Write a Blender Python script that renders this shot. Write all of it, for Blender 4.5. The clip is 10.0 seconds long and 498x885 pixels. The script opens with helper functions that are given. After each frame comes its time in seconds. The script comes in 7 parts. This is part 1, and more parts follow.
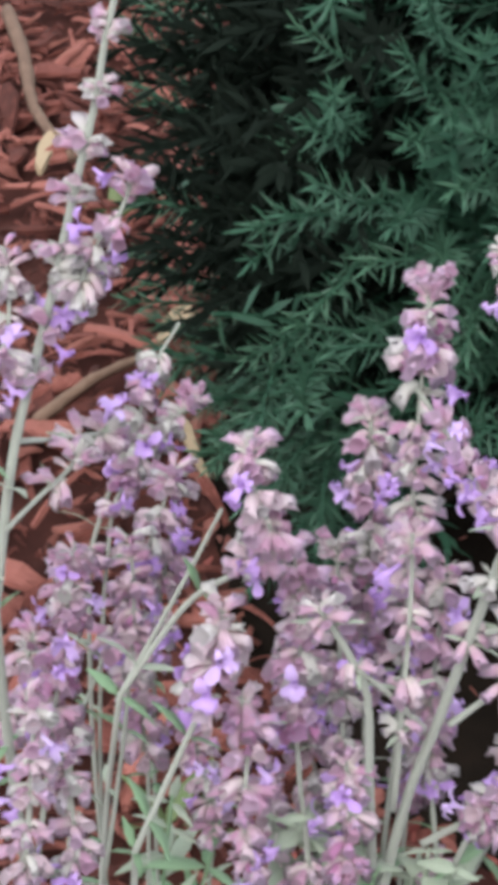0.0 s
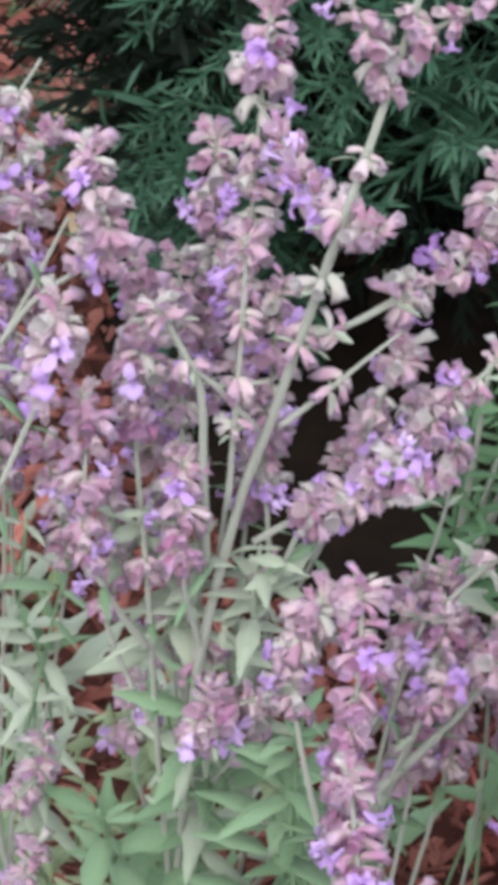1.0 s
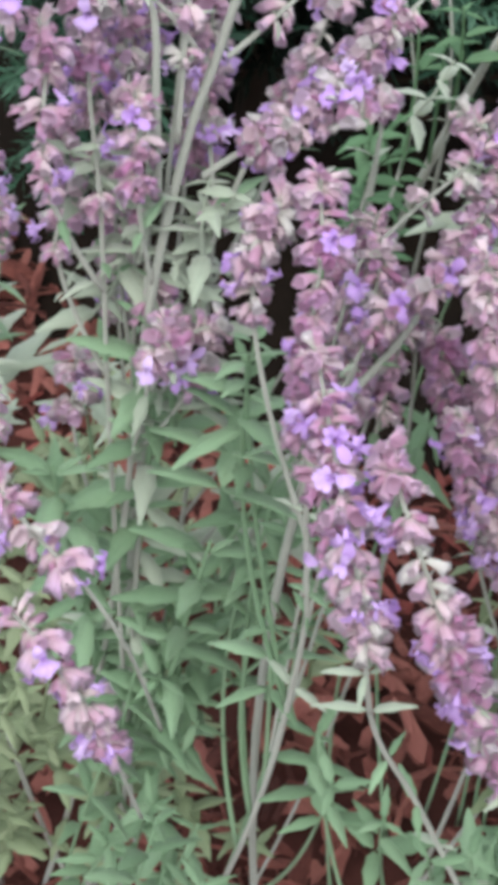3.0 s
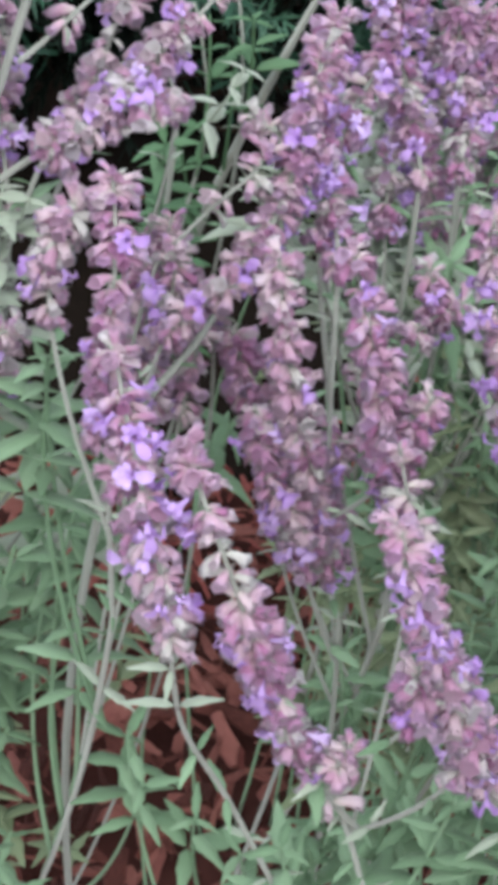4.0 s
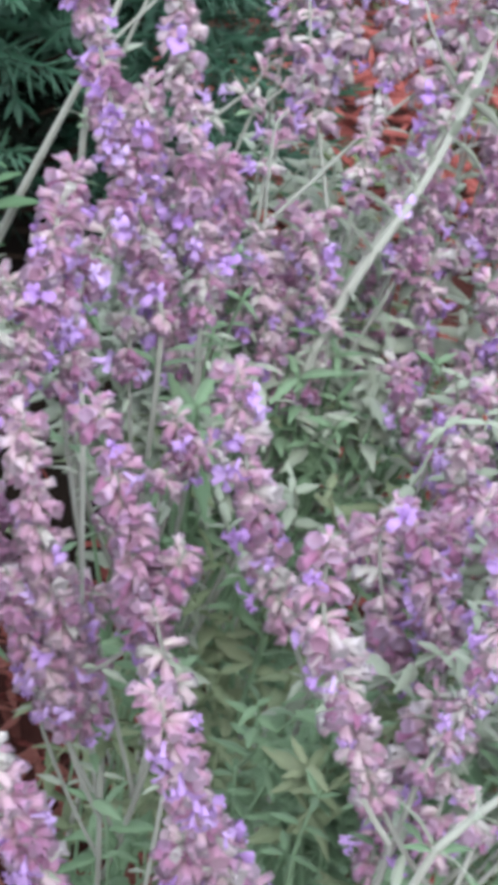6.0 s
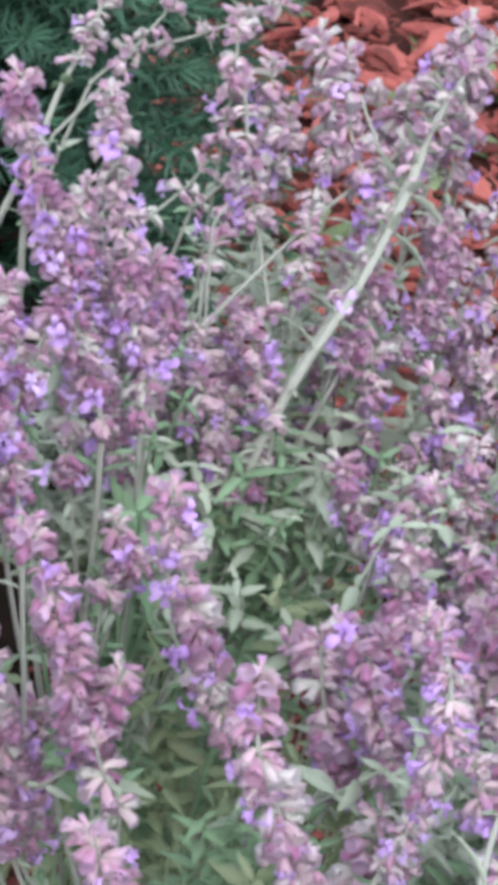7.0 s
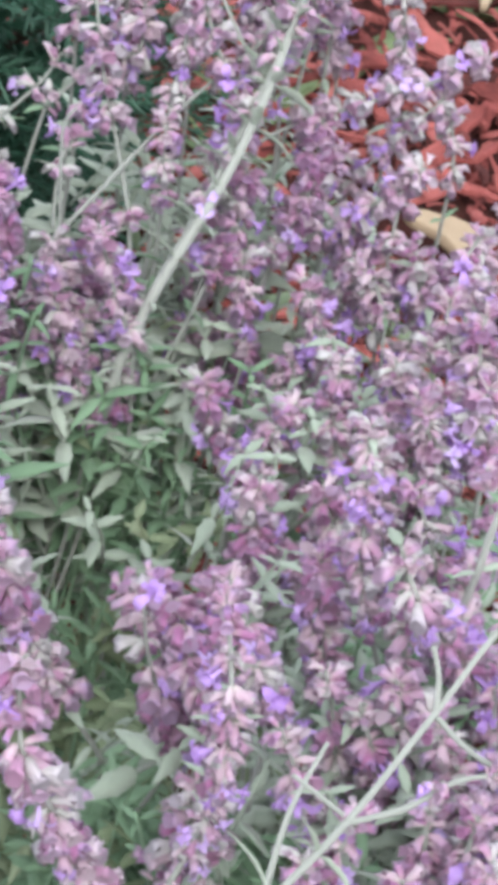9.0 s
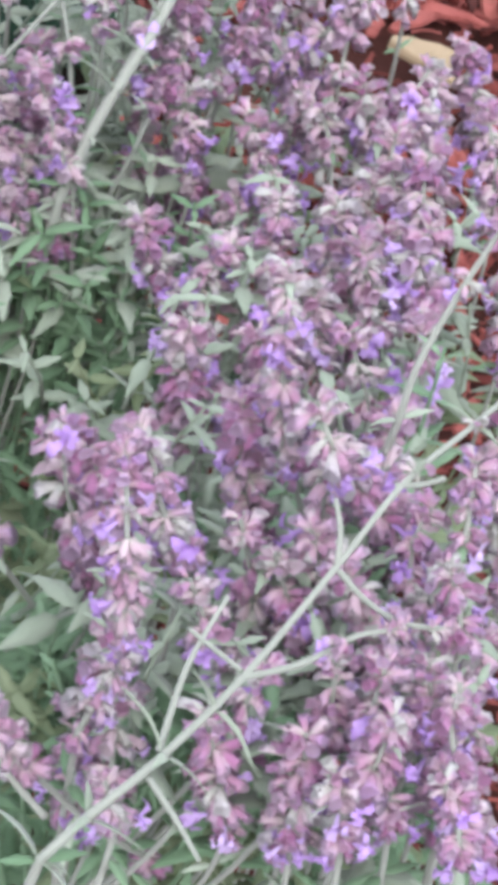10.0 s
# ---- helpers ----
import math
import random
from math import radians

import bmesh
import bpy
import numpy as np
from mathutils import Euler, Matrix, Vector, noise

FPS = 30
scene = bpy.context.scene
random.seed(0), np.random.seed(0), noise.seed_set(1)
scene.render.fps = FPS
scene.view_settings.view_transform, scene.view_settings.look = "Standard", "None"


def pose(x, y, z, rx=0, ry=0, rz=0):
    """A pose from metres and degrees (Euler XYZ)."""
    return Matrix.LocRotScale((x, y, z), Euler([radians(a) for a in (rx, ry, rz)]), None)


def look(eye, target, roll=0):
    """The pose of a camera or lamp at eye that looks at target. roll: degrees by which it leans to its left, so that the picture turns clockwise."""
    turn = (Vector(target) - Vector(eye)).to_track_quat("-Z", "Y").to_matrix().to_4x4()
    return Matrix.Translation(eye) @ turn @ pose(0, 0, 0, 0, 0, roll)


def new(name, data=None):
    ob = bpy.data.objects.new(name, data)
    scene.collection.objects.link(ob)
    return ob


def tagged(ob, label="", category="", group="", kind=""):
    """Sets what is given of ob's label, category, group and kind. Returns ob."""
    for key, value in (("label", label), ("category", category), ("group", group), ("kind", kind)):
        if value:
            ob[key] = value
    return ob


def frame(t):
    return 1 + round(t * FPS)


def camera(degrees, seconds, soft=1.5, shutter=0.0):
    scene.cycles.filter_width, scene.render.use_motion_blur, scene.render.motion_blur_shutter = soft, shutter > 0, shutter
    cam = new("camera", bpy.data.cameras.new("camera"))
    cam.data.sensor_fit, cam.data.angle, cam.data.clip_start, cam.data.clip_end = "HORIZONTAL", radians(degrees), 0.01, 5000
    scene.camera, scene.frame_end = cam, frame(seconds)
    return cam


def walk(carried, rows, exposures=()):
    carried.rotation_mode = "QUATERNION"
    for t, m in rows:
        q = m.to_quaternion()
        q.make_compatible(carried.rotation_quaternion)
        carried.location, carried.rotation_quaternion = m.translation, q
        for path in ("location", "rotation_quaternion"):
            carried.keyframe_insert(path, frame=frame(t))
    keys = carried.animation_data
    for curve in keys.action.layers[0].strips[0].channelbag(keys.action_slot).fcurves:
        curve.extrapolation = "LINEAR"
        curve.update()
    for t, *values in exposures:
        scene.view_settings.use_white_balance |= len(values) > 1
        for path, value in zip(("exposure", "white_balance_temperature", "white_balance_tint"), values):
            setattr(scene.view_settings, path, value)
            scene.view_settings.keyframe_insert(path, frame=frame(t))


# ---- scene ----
cam = camera(14.0, 10.0, soft=7.4)
walk(cam, [
    (0.0, pose(-0.0000, 0.0000, 1.1506, 53.201, -0.523, 0.391)),
    (0.5, pose(0.0119, -0.0201, 1.1335, 50.719, -2.369, -0.539)),
    (1.0, pose(0.0242, -0.0507, 1.1312, 48.876, -2.943, -0.922)),
    (1.5, pose(0.0244, -0.0739, 1.1221, 47.252, -3.006, -0.631)),
    (2.0, pose(0.0154, -0.0901, 1.1179, 46.181, -3.257, -1.483)),
    (2.2, pose(0.0136, -0.1063, 1.1112, 46.134, -3.140, -2.370)),
    (3.3, pose(-0.0320, -0.1553, 1.0650, 47.707, -5.810, -7.318)),
    (3.5, pose(-0.0292, -0.1573, 1.0661, 47.784, -6.183, -8.360)),
    (4.0, pose(-0.0231, -0.1601, 1.0720, 48.360, -7.417, -10.977)),
    (4.5, pose(-0.0203, -0.1615, 1.0749, 49.132, -8.527, -13.419)),
    (5.0, pose(-0.0189, -0.1562, 1.0787, 50.124, -9.026, -15.242)),
    (5.5, pose(-0.0195, -0.1473, 1.0830, 51.007, -9.443, -16.893)),
    (5.7, pose(-0.0202, -0.1443, 1.0835, 51.410, -9.690, -17.419)),
    (6.8, pose(-0.0082, -0.1275, 1.1004, 53.427, -9.677, -19.350)),
    (7.0, pose(-0.0029, -0.1238, 1.1028, 53.652, -9.331, -19.553)),
    (7.5, pose(0.0204, -0.1135, 1.1068, 53.961, -8.715, -20.126)),
    (8.0, pose(0.0455, -0.1008, 1.1050, 53.233, -8.420, -20.465)),
    (8.5, pose(0.0692, -0.0954, 1.1032, 51.304, -7.934, -20.735)),
    (9.0, pose(0.0906, -0.0848, 1.1002, 49.463, -7.420, -20.162)),
    (9.5, pose(0.1146, -0.0852, 1.1013, 47.171, -7.029, -19.985)),
    (10.0, pose(0.1246, -0.0809, 1.0977, 44.546, -7.276, -19.844)),
], exposures=[
(0.0, 0.89, 6500, 6.6), (2.0, 0.98, 6500, 6.6), (3.5, 0.92, 6420, 6.4), (4.5, 0.89, 6170, 7.8), (5.5, 1.02, 6170, 8.4), (7.5, 1.04, 6230, 9.0), (10.0, 1.03, 6190, 9.0),
])

# ---- world and light: an open, overcast sky ----
SUN_UP, SUN_TURN = 52.0, 200.0
world = bpy.data.worlds.new("sky")
scene.world = world
world.use_nodes = True
wn = world.node_tree.nodes
sky = wn.new("ShaderNodeTexSky")
sky.sky_type = "NISHITA"
sky.sun_disc = False
sky.sun_elevation, sky.sun_rotation = radians(SUN_UP), radians(SUN_TURN)
sky.dust_density, sky.air_density = 4.0, 0.7
# an even cloud layer over the sky
cloud = wn.new("ShaderNodeMix")
cloud.data_type = "RGBA"
cloud.inputs["Factor"].default_value = 0.75
cloud.inputs["B"].default_value = (8.2, 8.5, 8.9, 1)
world.node_tree.links.new(sky.outputs[0], cloud.inputs["A"])
wn["Background"].inputs["Strength"].default_value = 0.12
world.node_tree.links.new(cloud.outputs["Result"], wn["Background"].inputs["Color"])
sun = new("sun", bpy.data.lights.new("sun", "SUN"))
sun.data.energy, sun.data.angle, sun.data.color = 0.85, radians(40), (1.0, 0.96, 0.9)
sun.matrix_world = look((2.0 * math.sin(radians(SUN_TURN)), 2.0 * math.cos(radians(SUN_TURN)), 2.0 * math.tan(radians(SUN_UP))), (0, 0, 0))


# ---- materials ----
def material(name, colours, scale, rough=0.7, bump=0.2, fine=400.0, per_object=0.5, island=False, sheen=0.0, spec=0.3, through_light=0.0, grain=False, root=None, violet=0.2):
    """Two noises and one random value per piece choose between the given colours; the fine noise also gives relief. root: the colour at a bell's foot, which fades into the others towards its mouth; violet: how far that mouth may turn violet."""
    m = bpy.data.materials.new(name)
    m.use_nodes = True
    nt = m.node_tree
    b = nt.nodes["Principled BSDF"]
    geo = nt.nodes.new("ShaderNodeNewGeometry")
    info = nt.nodes.new("ShaderNodeObjectInfo")
    big = nt.nodes.new("ShaderNodeTexNoise")
    big.inputs["Scale"].default_value, big.inputs["Detail"].default_value = scale, 4.0
    small = nt.nodes.new("ShaderNodeTexNoise")
    small.inputs["Scale"].default_value, small.inputs["Detail"].default_value = fine, 3.0
    nt.links.new(geo.outputs["Position"], big.inputs["Vector"])
    if grain:
        own = nt.nodes.new("ShaderNodeAttribute")
        own.attribute_name = "along"
        stretch = nt.nodes.new("ShaderNodeVectorMath")
        stretch.operation = "MULTIPLY"
        stretch.inputs[1].default_value = (5.0, 55.0, 55.0)
        nt.links.new(own.outputs["Vector"], stretch.inputs[0])
        nt.links.new(stretch.outputs[0], small.inputs["Vector"])
    else:
        nt.links.new(geo.outputs["Position"], small.inputs["Vector"])
    a = nt.nodes.new("ShaderNodeMath")
    a.operation = "MULTIPLY_ADD"
    a.inputs[1].default_value, a.inputs[2].default_value = 0.9, -0.38 if grain else -0.2
    nt.links.new(big.outputs["Fac"], a.inputs[0])
    s = nt.nodes.new("ShaderNodeMath")
    s.operation = "MULTIPLY_ADD"
    s.inputs[1].default_value = 0.7 if grain else 0.35
    nt.links.new(small.outputs["Fac"], s.inputs[0])
    nt.links.new(a.outputs[0], s.inputs[2])
    mix = nt.nodes.new("ShaderNodeMix")
    mix.inputs["Factor"].default_value = per_object
    nt.links.new(s.outputs[0], mix.inputs["A"])
    nt.links.new(geo.outputs["Random Per Island"] if island else info.outputs["Random"], mix.inputs["B"])
    ramp = nt.nodes.new("ShaderNodeValToRGB")
    els = ramp.color_ramp.elements
    for i, c in enumerate(colours):
        e = els[i] if i < 2 else els.new(0.5)
        e.color = (*c, 1)
    for i in range(len(colours)):
        els[i].position = i / (len(colours) - 1)
    for i, c in enumerate(colours):
        els[i].color = (*c, 1)
    nt.links.new(mix.outputs["Result"], ramp.inputs["Fac"])
    tint = ramp.outputs["Color"]
    if root:
        foot = nt.nodes.new("ShaderNodeAttribute")
        foot.attribute_name = "tip"
        fade = nt.nodes.new("ShaderNodeMapRange")
        fade.interpolation_type = "SMOOTHSTEP"
        fade.inputs["From Min"].default_value, fade.inputs["From Max"].default_value = 0.0, 0.55
        nt.links.new(foot.outputs["Fac"], fade.inputs["Value"])
        blend = nt.nodes.new("ShaderNodeMix")
        blend.data_type = "RGBA"
        blend.inputs["A"].default_value = (*root, 1)
        nt.links.new(fade.outputs["Result"], blend.inputs["Factor"])
        nt.links.new(tint, blend.inputs["B"])
        # the mouth turns violet, more on some bells than on others
        mouth = nt.nodes.new("ShaderNodeMapRange")
        mouth.inputs["From Min"].default_value, mouth.inputs["From Max"].default_value = 0.62, 1.0
        mouth.inputs["To Max"].default_value = violet
        nt.links.new(foot.outputs["Fac"], mouth.inputs["Value"])
        some = nt.nodes.new("ShaderNodeMath")
        some.operation = "MULTIPLY"
        nt.links.new(mouth.outputs["Result"], some.inputs[0])
        nt.links.new(geo.outputs["Random Per Island"], some.inputs[1])
        edge = nt.nodes.new("ShaderNodeMix")
        edge.data_type = "RGBA"
        edge.inputs["B"].default_value = (0.64, 0.45, 0.88, 1)
        nt.links.new(some.outputs[0], edge.inputs["Factor"])
        nt.links.new(blend.outputs["Result"], edge.inputs["A"])
        tint = edge.outputs["Result"]
        # felted veins run along the ribs
        rib = nt.nodes.new("ShaderNodeAttribute")
        rib.attribute_name = "rib"
        wave = nt.nodes.new("ShaderNodeMath")
        wave.operation = "PINGPONG"
        wave.inputs[1].default_value = 0.25
        nt.links.new(rib.outputs["Fac"], wave.inputs[0])
        vein = nt.nodes.new("ShaderNodeMapRange")
        vein.inputs["From Min"].default_value, vein.inputs["From Max"].default_value = 0.02, 0.20
        vein.inputs["To Min"].default_value, vein.inputs["To Max"].default_value = 0.74, 1.08
        nt.links.new(wave.outputs[0], vein.inputs["Value"])
        line = nt.nodes.new("ShaderNodeMix")
        line.data_type, line.blend_type = "RGBA", "MULTIPLY"
        line.inputs["Factor"].default_value = 0.8
        nt.links.new(tint, line.inputs["A"])
        nt.links.new(vein.outputs["Result"], line.inputs["B"])
        tint = line.outputs["Result"]
    nt.links.new(tint, b.inputs["Base Color"])
    b.inputs["Roughness"].default_value = rough
    b.inputs["Specular IOR Level"].default_value = spec
    b.inputs["Sheen Weight"].default_value = sheen
    b.inputs["Sheen Roughness"].default_value = 0.5
    bp = nt.nodes.new("ShaderNodeBump")
    bp.inputs["Strength"].default_value, bp.inputs["Distance"].default_value = bump, 0.004 if grain else 0.001
    nt.links.new(small.outputs["Fac"], bp.inputs["Height"])
    nt.links.new(bp.outputs["Normal"], b.inputs["Normal"])
    if through_light:
        tl = nt.nodes.new("ShaderNodeBsdfTranslucent")
        nt.links.new(tint, tl.inputs["Color"])
        ms = nt.nodes.new("ShaderNodeMixShader")
        ms.inputs["Fac"].default_value = through_light
        nt.links.new(b.outputs[0], ms.inputs[1])
        nt.links.new(tl.outputs[0], ms.inputs[2])
        nt.links.new(ms.outputs[0], nt.nodes["Material Output"].inputs["Surface"])
    return m


M_MAUVE = material("calyx_mauve", [(0.61, 0.29, 0.50), (0.74, 0.45, 0.63), (0.86, 0.63, 0.75), (0.70, 0.45, 0.77)], 60, 0.85, 0.25, 1500, 0.55, island=True, sheen=0.5, through_light=0.45, root=(0.82, 0.71, 0.72), violet=0.42)
M_PALE = material("calyx_pale", [(0.69, 0.48, 0.60), (0.81, 0.62, 0.71), (0.88, 0.74, 0.79), (0.78, 0.60, 0.78)], 60, 0.85, 0.25, 1500, 0.55, island=True, sheen=0.5, through_light=0.4, root=(0.83, 0.77, 0.73))
M_DRY = material("calyx_dry", [(0.60, 0.58, 0.56), (0.78, 0.76, 0.73), (0.73, 0.62, 0.70)], 60, 0.85, 0.25, 1500, 0.55, island=True, sheen=0.5, through_light=0.4, root=(0.72, 0.73, 0.68))
M_RICH = material("calyx_rich", [(0.52, 0.17, 0.41), (0.65, 0.31, 0.54), (0.77, 0.46, 0.67), (0.59, 0.30, 0.72)], 60, 0.85, 0.25, 1500, 0.55, island=True, sheen=0.5, through_light=0.45, root=(0.74, 0.54, 0.60), violet=0.48)
M_VIOLET = material("petal_violet", [(0.54, 0.31, 0.76), (0.67, 0.46, 0.87), (0.82, 0.70, 0.95)], 90, 0.6, 0.1, 1500, 0.6, sheen=0.1, through_light=0.3)
M_STEM = material("stem_felt", [(0.265, 0.283, 0.253), (0.345, 0.362, 0.322), (0.425, 0.44, 0.398)], 45, 0.85, 0.5, 1600, 0.4, sheen=0.3)
M_LEAF = material("leaf_grey_green", [(0.18, 0.305, 0.18), (0.285, 0.44, 0.275), (0.40, 0.575, 0.385)], 30, 0.7, 0.6, 600, 0.55, sheen=0.15, through_light=0.35)
M_LEAF_LOW = material("leaf_low_olive", [(0.21, 0.275, 0.155), (0.30, 0.37, 0.225), (0.40, 0.44, 0.30)], 20, 0.75, 0.6, 600, 0.45, island=True, through_light=0.2)
M_LEAF_SILVER = material("leaf_silver", [(0.33, 0.40, 0.31), (0.44, 0.51, 0.41), (0.54, 0.60, 0.50)], 30, 0.75, 0.6, 600, 0.55, sheen=0.4, through_light=0.25)
M_LEAF_GREEN = material("leaf_fresh_green", [(0.07, 0.15, 0.08), (0.12, 0.23, 0.12), (0.18, 0.30, 0.17)], 30, 0.65, 0.25, 900, 0.5, through_light=0.15)
M_NEEDLE = material("needle_green", [(0.019, 0.064, 0.040), (0.034, 0.095, 0.060), (0.054, 0.130, 0.083)], 14, 0.5, 0.1, 500, 0.5, spec=0.35)
M_NEEDLE_TIP = material("needle_tip", [(0.028, 0.090, 0.056), (0.048, 0.122, 0.077), (0.074, 0.162, 0.098)], 14, 0.5, 0.1, 500, 0.5, spec=0.35)
M_BARK = material("bark_dark", [(0.025, 0.017, 0.013), (0.05, 0.035, 0.027)], 40, 0.95, 0.6, 300, 0.3, spec=0.1)
# near-black: the deep shade inside the conifer is put into this colour
M_TWIG_SHADE = material("twig_shade", [(0.008, 0.013, 0.010), (0.016, 0.023, 0.018)], 40, 0.95, 0.4, 300, 0.3, spec=0.05)
M_CHIP = material("mulch_red", [(0.022, 0.010, 0.010), (0.09, 0.024, 0.021), (0.24, 0.058, 0.052), (0.46, 0.135, 0.122), (0.32, 0.105, 0.090), (0.46, 0.26, 0.22)], 25, 0.85, 1.0, 1.0, 0.45, spec=0.2, grain=True)
M_CHIPS = material("mulch_red_rest", [(0.022, 0.010, 0.010), (0.09, 0.024, 0.021), (0.24, 0.058, 0.052), (0.46, 0.135, 0.122), (0.32, 0.105, 0.090), (0.46, 0.26, 0.22)], 25, 0.85, 1.0, 1.0, 0.45, island=True, spec=0.2, grain=True)
M_CHIPS_OLD = material("mulch_weathered", [(0.020, 0.011, 0.009), (0.075, 0.026, 0.022), (0.19, 0.061, 0.050), (0.38, 0.143, 0.122), (0.27, 0.106, 0.083), (0.46, 0.29, 0.23)], 25, 0.85, 1.0, 1.0, 0.45, island=True, spec=0.2, grain=True)
M_SOIL = material("mulch_soil", [(0.03, 0.013, 0.012), (0.075, 0.028, 0.024), (0.14, 0.048, 0.040)], 18, 0.95, 1.0, 140, 0.0, spec=0.1)
# so dark because it carries the conifer's shade on the ground
M_GROUND_SHADE = material("shade_black", [(0.006, 0.005, 0.004), (0.014, 0.010, 0.008), (0.028, 0.016, 0.012)], 40, 0.95, 1.0, 260, 0.0, spec=0.05)
M_TAN = material("dry_wood_tan", [(0.32, 0.23, 0.15), (0.44, 0.34, 0.23)], 40, 0.8, 0.4, 300, 0.2)
M_TWIG = material("twig_brown", [(0.10, 0.065, 0.05), (0.19, 0.12, 0.09), (0.28, 0.19, 0.14)], 40, 0.9, 0.5, 300, 0.2)
M_GRASS = material("weed_green", [(0.12, 0.17, 0.08), (0.19, 0.25, 0.12), (0.28, 0.32, 0.18)], 30, 0.7, 0.2, 500, 0.6, through_light=0.2)


# ---- building helpers ----
def mesh_of(name, verts, faces, mats, slots=None, smooth=True):
    me = bpy.data.meshes.new(name)
    me.from_pydata([tuple(v) for v in verts], [], faces)
    for m in mats:
        me.materials.append(m)
    if slots is not None:
        me.polygons.foreach_set("material_index", slots)
    me.polygons.foreach_set("use_smooth", [smooth] * len(faces))
    me.update()
    return me


def note_along(me, places):
    """Keeps each vertex's place on its own piece, for the wood's grain."""
    me.attributes.new("along", "FLOAT_VECTOR", "POINT").data.foreach_set("vector", [c for q in places for c in q])
    return me


def thing(name, at, label, category, group="", kind=""):
    e = new(name)
    e.empty_display_size = 0.05
    e.location = at
    return tagged(e, label, category, group, kind)


def piece(name, me, parent, m=None, label=""):
    """A part in world coordinates under a thing whose own pose is a plain shift, or under a part that has none."""
    o = new(name, me)
    o.parent = parent
    if parent.parent is None:
        o.matrix_parent_inverse = Matrix.Translation(-parent.location)
    if m is not None:
        o.matrix_basis = m
    return tagged(o, label)


def spline(points, per=7):
    """A smooth way through the points."""
    p = [Vector(q) for q in points]
    p = [2 * p[0] - p[1], *p, 2 * p[-1] - p[-2]]
    out = []
    for i in range(1, len(p) - 2):
        for k in range(per):
            u = k / per
            a, b, c, d = p[i - 1], p[i], p[i + 1], p[i + 2]
            out.append(0.5 * (2 * b + (c - a) * u + (2 * a - 5 * b + 4 * c - d) * u * u + (3 * b - a - 3 * c + d) * u ** 3))
    out.append(p[-2])
    return out


def tube(way, r0, r1, sides=6, wob=0.06):
    """A tapered stem round a way, closed at both ends."""
    verts, faces = [], []
    n = len(way)
    side = Vector((1, 0, 0.2))
    for i, q in enumerate(way):
        d = (way[min(i + 1, n - 1)] - way[max(i - 1, 0)]).normalized()
        u = d.cross(side).normalized()
        v = d.cross(u)
        r = r0 + (r1 - r0) * i / (n - 1)
        for k in range(sides):
            a = 2 * math.pi * k / sides
            f = r * (1 + 0.06 * math.cos(4 * a) + random.uniform(-wob, wob))
            verts.append(q + f * (math.cos(a) * u + math.sin(a) * v))
        if i:
            for k in range(sides):
                a, b = (i - 1) * sides + k, (i - 1) * sides + (k + 1) % sides
                faces.append((a, b, b + sides, a + sides))
    verts += [way[0], way[-1]]
    z = len(verts)
    for k in range(sides):
        faces.append((z - 2, (k + 1) % sides, k))
        faces.append((z - 1, z - 2 - sides + k, z - 2 - sides + (k + 1) % sides))
    return verts, faces


def turn_to(axis, spin=0.0):
    """A turn that carries +z onto axis."""
    return Vector(axis).to_track_quat("Z", "Y").to_matrix().to_4x4() @ Matrix.Rotation(spin, 4, "Z")


def calyx_shape(rng, length, swell, turn, t0, t1):
    """A ribbed, nodding bell with a two-lipped mouth. It leaves the stem at the angle t0 from the stem's tip and bends over to t1.
    Gives also each vertex's way from foot to mouth and its way across a rib."""
    out, side = Vector((math.cos(turn), math.sin(turn), 0)), Vector((-math.sin(turn), math.cos(turn), 0))
    sides, verts, faces, way, rib = 6, [], [], [], []
    c = out * 0.0010
    flat, spin, last = rng.uniform(0.62, 1.0), rng.uniform(-0.5, 0.5), 0.0
    flare, bent = rng.uniform(0.8, 1.3), rng.uniform(-0.35, 0.35)
    for u, r in ((0.0, 0.34), (0.18, 0.74), (0.50, 0.97), (0.82, flare)):
        th = t0 + (t1 - t0) * min(1.0, 1.4 * u)
        d = out * math.sin(th) + Vector((0, 0, math.cos(th)))
        n = out * math.cos(th) - Vector((0, 0, math.sin(th)))
        c = c + (d + side * bent * u) * (u - last) * length
        last = u
        for k in range(sides):
            a = 2 * math.pi * k / sides + spin
            rr = swell * r * (1 + (0.10 if k % 2 else -0.10) + rng.uniform(-0.10, 0.10))
            verts.append(c + rr * (math.cos(a) * n * flat + math.sin(a) * side))
            way.append(u)
            rib.append(float(k % 2))
    for k in range(sides):
        a = 2 * math.pi * (k + 0.5) / sides + spin
        upper = math.cos(a) > 0.2
        lip = (0.40 if upper else 0.26) + rng.uniform(-0.16, 0.16)
        rr = swell * (flare + 0.2 + rng.uniform(-0.45, 0.5))
        verts.append(c + d * lip * length + rr * (math.cos(a) * n * flat + math.sin(a) * side))
        way.append(1.0)
        rib.append(0.5)
    verts.append(c - d * 0.45 * length)
    way.append(0.8)
    rib.append(0.5)
    for i in range(3):
        for k in range(sides):
            a, b = i * sides + k, i * sides + (k + 1) % sides
            faces.append((a, b, b + sides, a + sides))
    for k in range(sides):
        a, b, t, t2 = 3 * sides + k, 3 * sides + (k + 1) % sides, 4 * sides + k, 4 * sides + (k - 1) % sides
        faces += [(a, b, t), (a, t, t2), (5 * sides, t, b), (5 * sides, t2, t)]
    return verts, faces, way, rib


